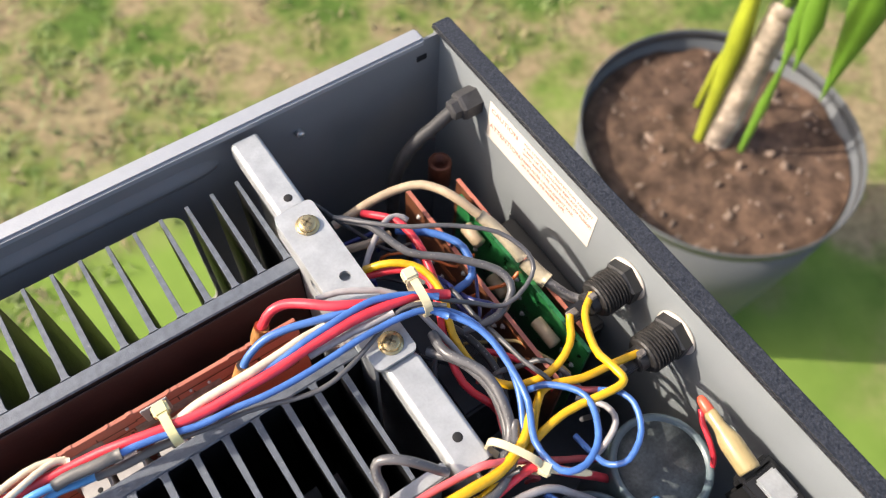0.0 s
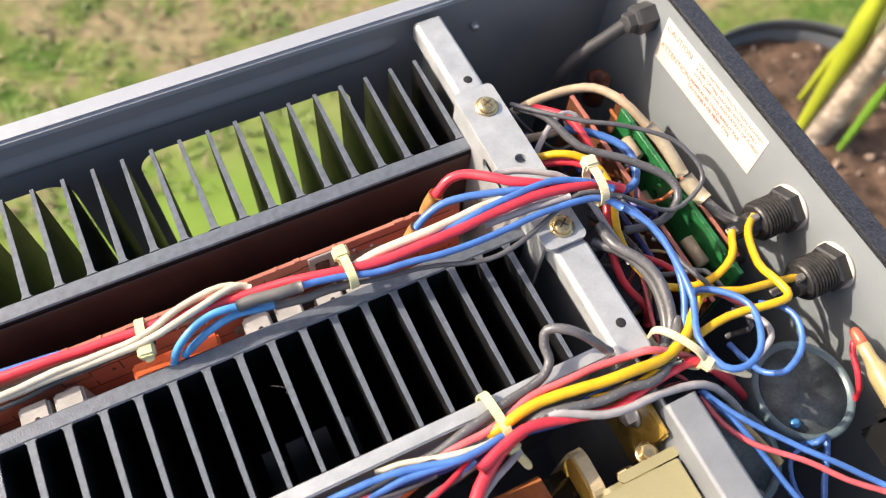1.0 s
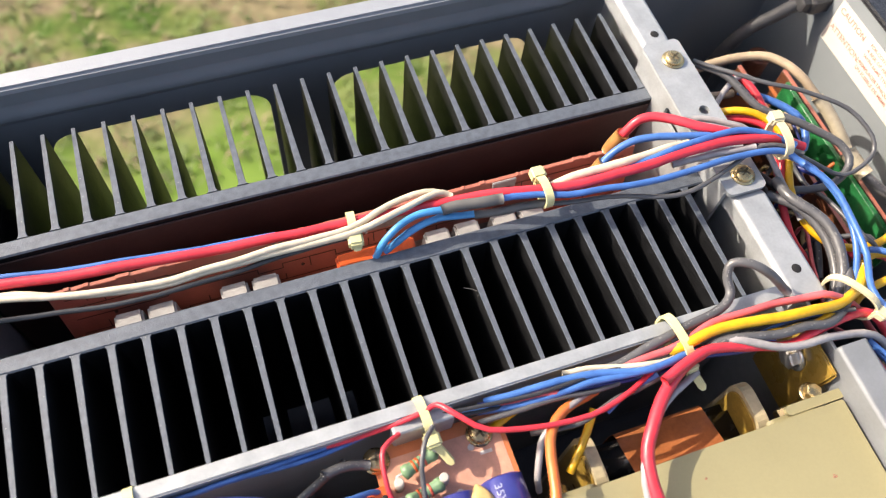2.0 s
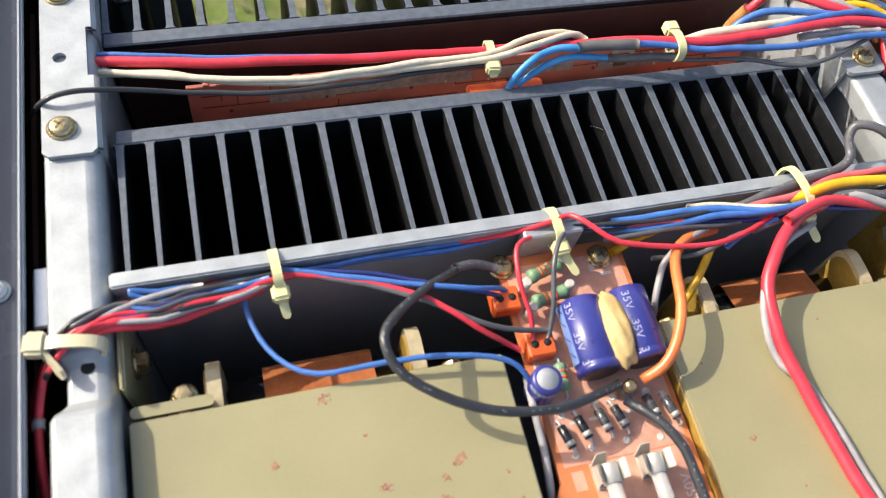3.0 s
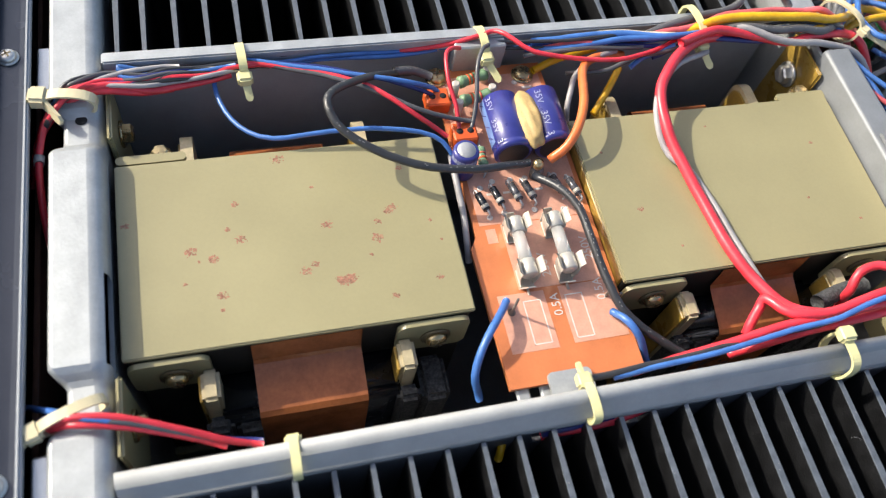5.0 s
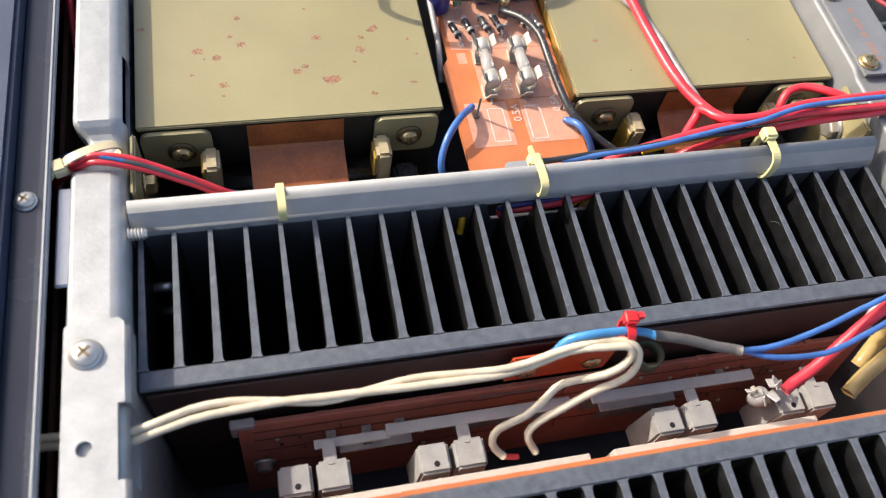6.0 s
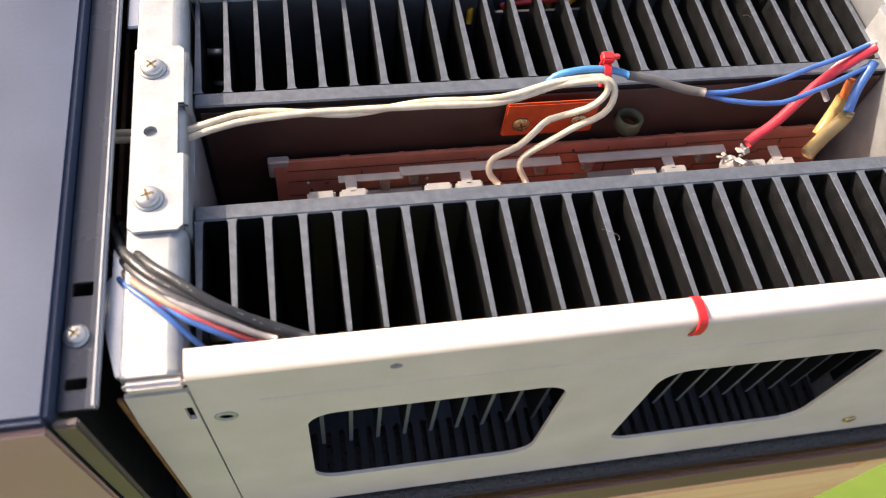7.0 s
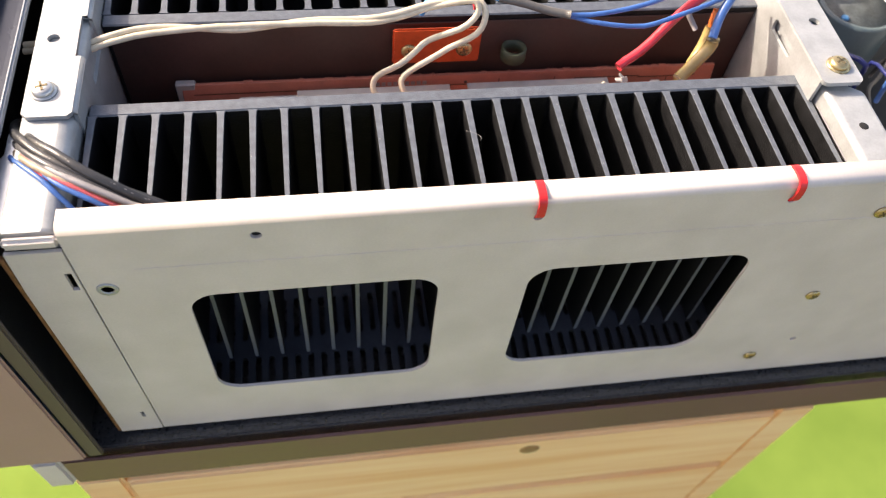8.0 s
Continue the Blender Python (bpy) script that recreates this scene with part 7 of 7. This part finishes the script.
wire(h, "yellow", 1.17, [(110.1, 144.4, -25), (105.9, 138.4, -18), (104.8, 134.8, -22)])
h = thing("near_channel_wires", -12, 82, -20, "twisted white wires and blue leads between heatsinks", "wire harness")
wire(h, "white", 1.08, [(-12.5, 82.8, -9), (-3, 81.5, -8), (7.3, 80.3, -7), (15.7, 81.3, -5), (32.3, 83.7, -4), (55, 80.2, -3), (79, 82, -2), (103, 80.6, 0), (119.7, 82.7, 3), (131.1, 82.5, 5), (136.4, 80.1, 5), (137.7, 77, 2), (134.6, 74.1, -3), (125.3, 72.9, -8), (114.5, 70.2, -13), (109, 67.3, -17), (111.4, 63.3, -22)])
wire(h, "white", 1.08, [(-12.7, 80.9, -10), (-3.2, 79.6, -9), (7.1, 78.2, -8), (15.5, 79.3, -6), (32.1, 81.2, -4), (55.1, 80.9, -2), (78.4, 79.6, -1), (103, 79.7, -1), (119.8, 82.2, 2), (128.9, 80.8, 5), (134.2, 79.6, 6), (135, 77.3, 3), (129.5, 75.6, -2), (119.1, 76.8, -7), (114, 74.3, -10), (108.7, 71.3, -13), (101.1, 69.6, -16), (99.3, 66.6, -19), (102.3, 63.6, -22)])
wire(h, "sky", 1.17, [(117, 83.7, -2), (120.3, 85, 3), (127.9, 84.5, 6), (136.3, 83.7, 6), (143.1, 82.1, 5)])
wire(h, "shrink", 1.44, [(142.8, 82.2, 5), (151.7, 80.1, 4), (160.1, 77.4, 3), (166.9, 75.1, 3)])
wire(h, "blue", 0.85, [(166.6, 75.1, 3), (177.6, 75.2, 3), (193.2, 78, 4), (209.3, 82.2, 6), (226.3, 87.3, 8)])
wire(h, "blue", 0.85, [(167.2, 75.7, 2), (177.5, 72.5, 1), (192.9, 72.1, 0), (208.8, 75.7, 2), (226.4, 82, 4)])
wire(h, "red", 1.71, [(185.9, 67.1, -14), (194.2, 71, -10), (204.3, 76.3, -3), (214.7, 81.3, 3), (228.6, 86.5, 7)])
wire(h, "light", 0.99, [(216.3, 78.3, -8), (212.9, 81.1, -2), (218.6, 85.2, 3), (231.1, 89.9, 6)])
wire(h, "blue", 1.62, [(219.8, 71.4, -6), (222.4, 76.7, 0), (227.8, 82.2, 5)])
wire(h, "red", 0.81, [(102.3, 63.6, -22), (106.8, 63.6, -25)])
wire(h, "sleeve", 2.35, [(209, 64.6, -19), (214.7, 68.5, -16), (220, 71.3, -11), (220.7, 71.9, -7)])
wire(h, "sleeve", 2.31, [(217.1, 72.7, -20), (221.1, 76.8, -15), (223, 79.3, -8)])
wire(h, "orange", 1.62, [(223.1, 79.1, -9), (223.2, 80.4, -5), (223.9, 81.7, -2)])
h = thing("corner_harness", -16, 64, -20, "black sleeved harness with red and blue wires at the front corner", "wire harness")
wire(h, "black", 1.44, [(-16.4, 64.2, -25), (-10.1, 46.9, -9), (-5.2, 36.1, -2), (4.7, 25.5, 1), (18.1, 17.9, -1), (30.2, 13.7, -4), (41.2, 10, -8)])
wire(h, "black", 1.35, [(-11.7, 57.6, -20), (-3.6, 38, -4), (6.3, 26.9, 2), (17.1, 18.6, 1), (28.9, 13.4, -3), (39.1, 10.1, -7)])
wire(h, "grey", 1.17, [(-12.4, 48.9, -15), (-6, 34.8, -4), (4.8, 23.1, 1), (16.7, 16.5, -1), (28.7, 12.3, -5), (38.3, 10, -8)])
wire(h, "tan", 1.08, [(-12, 45.6, -14), (-5.4, 31.1, -4), (6, 20.3, 0), (18, 15, -2), (29.9, 11.1, -6)])
wire(h, "light", 0.9, [(-11.3, 46.4, -14), (-4.3, 32.1, -3), (6.9, 20.7, 1), (19.5, 14, -1), (31.4, 10.1, -5)])
wire(h, "red", 0.81, [(-11.3, 44.6, -14), (-3.3, 28.7, -4), (7.2, 18.3, -1), (17.6, 12.8, -4), (25.6, 10.4, -7)])
wire(h, "blue", 0.81, [(-11.8, 41, -14), (-7.1, 30.2, -4), (3.1, 19.6, -1), (9.4, 13.7, -4), (14.5, 9.5, -8)])
wire(h, "blue", 0.81, [(-10.4, 42.7, -14), (-1.6, 27.2, -3), (9.9, 16.1, -1), (20.4, 11.2, -4), (25.6, 9.8, -7)])
wire(h, "pink", 0.81, [(-11.2, 43.7, -14), (-3.8, 30.7, -3), (7.4, 19.1, 0), (19.2, 12.9, -3), (28.5, 10.1, -6)])
VINYL = pvc("cream_vinyl_sleeve", (0.44, 0.38, 0.27), 0.3)
h = thing("rear_harness", 263, 361, -20, "tangle of yellow, blue, red and grey wires behind the rear beam", "wire harness")
wire(h, "grey", 0.81, [(263.6, 361.9, -2), (278, 345.3, 2), (294.1, 335.4, 1), (305.6, 325.4, 0), (311, 314.6, -4), (307.8, 308.3, -7), (294.4, 304.6, -7), (283.6, 310.7, -3), (273.5, 315.5, 3)])
wire(h, "grey", 1.44, [(265.3, 361.4, -4), (272.1, 352.2, -2), (277.6, 338, -4), (289.1, 327.9, -5), (299.2, 315.9, -6), (299.5, 308.1, -8), (291.1, 304.2, -11), (279.7, 307.3, -14)])
wire(h, "yellow", 1.35, [(262.4, 340.3, -5), (269.6, 335.9, -1), (277.3, 329.1, -2), (278.4, 318.4, -4), (274.3, 306.5, -8), (274.7, 294.1, -12), (280, 283.2, -12), (292.4, 279, -10), (304.2, 282.7, -10), (312, 291.4, -13)])
wire(h, "red", 1.35, [(262.5, 338.9, -7), (272.2, 333.1, -4), (277.5, 326, -4), (275.6, 316.6, -6), (271.2, 306.7, -9), (268.9, 292, -14), (274.7, 283.5, -22), (278.8, 280.6, -36)])
wire(h, "yellow", 1.35, [(324.7, 294.4, -16), (315.3, 288, -11), (308.6, 276.6, -6), (307.6, 267.7, -2), (307, 262.3, -1), (301.2, 261.8, -1), (285.9, 264.5, -2), (273.4, 263.2, -4), (268.3, 259.9, -8)])
wire(h, "yellow", 1.35, [(326.1, 268.8, -17), (314, 270.1, -13), (300.4, 271.7, -10), (288.4, 275.6, -9), (281.9, 272.2, -9), (273.1, 263.2, -9)])
wire(h, "blue", 1.08, [(270.1, 313.7, 5), (278.5, 298.3, 4), (279.7, 285.1, 2), (277.9, 272.8, 1), (271.7, 262.3, 2), (271.9, 251.3, 4), (278.8, 248.5, 4), (287.6, 252.5, 2), (293.1, 260.5, 0), (293.3, 267.6, -2), (287.5, 275.4, -5), (283, 277.6, -8)])
wire(h, "blue", 0.99, [(301.4, 265.2, -8), (304.2, 261.1, -4), (304.9, 254.8, -2), (300.9, 247, -2), (293.2, 243, -3), (288.3, 245.2, -6), (287.4, 250.7, -10), (287.9, 258.8, -14)])
wire(h, "blue", 1.08, [(269.9, 313.3, 4), (277.3, 305.5, 3), (280.7, 290.5, 1), (278.3, 277.7, -1), (272.4, 267.7, -3), (266.9, 261.9, -5)])
wire(h, "grey", 1.71, [(267.7, 308.3, -4), (267, 299.6, -1), (272.1, 289, 0), (272.2, 277.5, -1), (268.5, 268.6, -4), (259.7, 262.8, -5), (250.6, 261.4, -6)])
wire(h, "grey", 1.62, [(263.8, 305, -6), (269.5, 295.5, -3), (272.2, 284.2, -4), (270.4, 273.4, -6), (265.9, 265.7, -8)])
wire(h, "tan", 1.71, [(266.3, 369.4, -20), (278, 368.7, -17), (290.1, 366.4, -13), (299.2, 361.5, -10), (305.4, 351.1, -9.5), (310.5, 342, -14), (312, 339.5, -15.5)])
wire(h, VINYL, 2.4, [(311, 341.5, -14.6), (313.5, 335.5, -17.5), (316, 327, -21.5), (317.3, 322.2, -24.5)], "sleeve", "cream translucent sleeve")
wire(h, VINYL, 3.1, [(317.8, 321.2, -25), (319, 316, -26.2), (320.3, 310.5, -27)], "sleeve", "cream translucent sleeve")
wire(h, "grey", 1.9, [(320, 311, -27), (322, 303, -26.5), (324, 297.5, -24), (325.5, 294.5, -20)])
wire(h, "tan", 1.53, [(262.4, 356.4, -16), (270.8, 353, -14), (279.6, 352, -14)])
wire(h, "light", 1.08, [(296.7, 268.4, -16), (301.1, 260.9, -12), (300.5, 254.7, -12), (293.8, 251.3, -15), (288.2, 251.4, -20)])
wire(h, "pink", 1.08, [(286.7, 279.6, -14), (293.7, 274.4, -12), (299.3, 269.3, -14), (305.8, 266.7, -18)])
wire(h, "red", 1.44, [(275.3, 363.7, -12), (282.8, 353.1, -9), (284.6, 341.6, -10), (282.6, 330.9, -12), (278.3, 315, -15)])
wire(h, "blue", 1.44, [(282.1, 352.2, -14), (292.5, 342.7, -13), (297.5, 332.4, -13), (294.5, 322.9, -16), (285.7, 322.1, -18)])
wire(h, "navy", 1.17, [(286.4, 336.8, -25), (287.9, 314.3, -25), (290.2, 293.9, -28)])
wire(h, "light", 1.08, [(260.3, 339.3, -10), (271.1, 349.2, -8), (281.5, 354.6, -8), (286.3, 351.3, -9), (282.5, 352.7, -12)])
wire(h, "light", 1.08, [(242.1, 334.8, 5), (252.1, 331, 6), (263.5, 322.9, 5), (270.4, 307.5, -5), (272.6, 294.6, -10)])
wire(h, "blue", 1.08, [(267.2, 249.4, -6), (271.4, 239.7, -8), (274.3, 227, -10), (276.6, 214.1, -12), (278.7, 204.9, -14)])
wire(h, "blue", 0.9, [(267.2, 249.4, -6), (273.9, 236, -6), (283.8, 222.3, -6), (291.1, 213.6, -6), (301.5, 202.2, -8)])
wire(h, "pink", 0.9, [(267.2, 248.2, -8), (268.4, 238.3, -8), (273.4, 228.7, -8), (282.9, 219.8, -8), (291.8, 209.6, -9), (301.8, 200.8, -10)])
wire(h, "sleeve", 1.44, [(277.5, 243.6, -20), (279.7, 230.4, -18), (282.9, 221.9, -20)])
wire(h, "black", 1.44, [(275, 320.1, -20), (281.3, 305.7, -20), (282.7, 291.2, -22), (277, 277.1, -24)])
wire(h, "red", 1.17, [(283.3, 301.5, -24), (292.1, 290.7, -24), (296.1, 276.8, -26)])
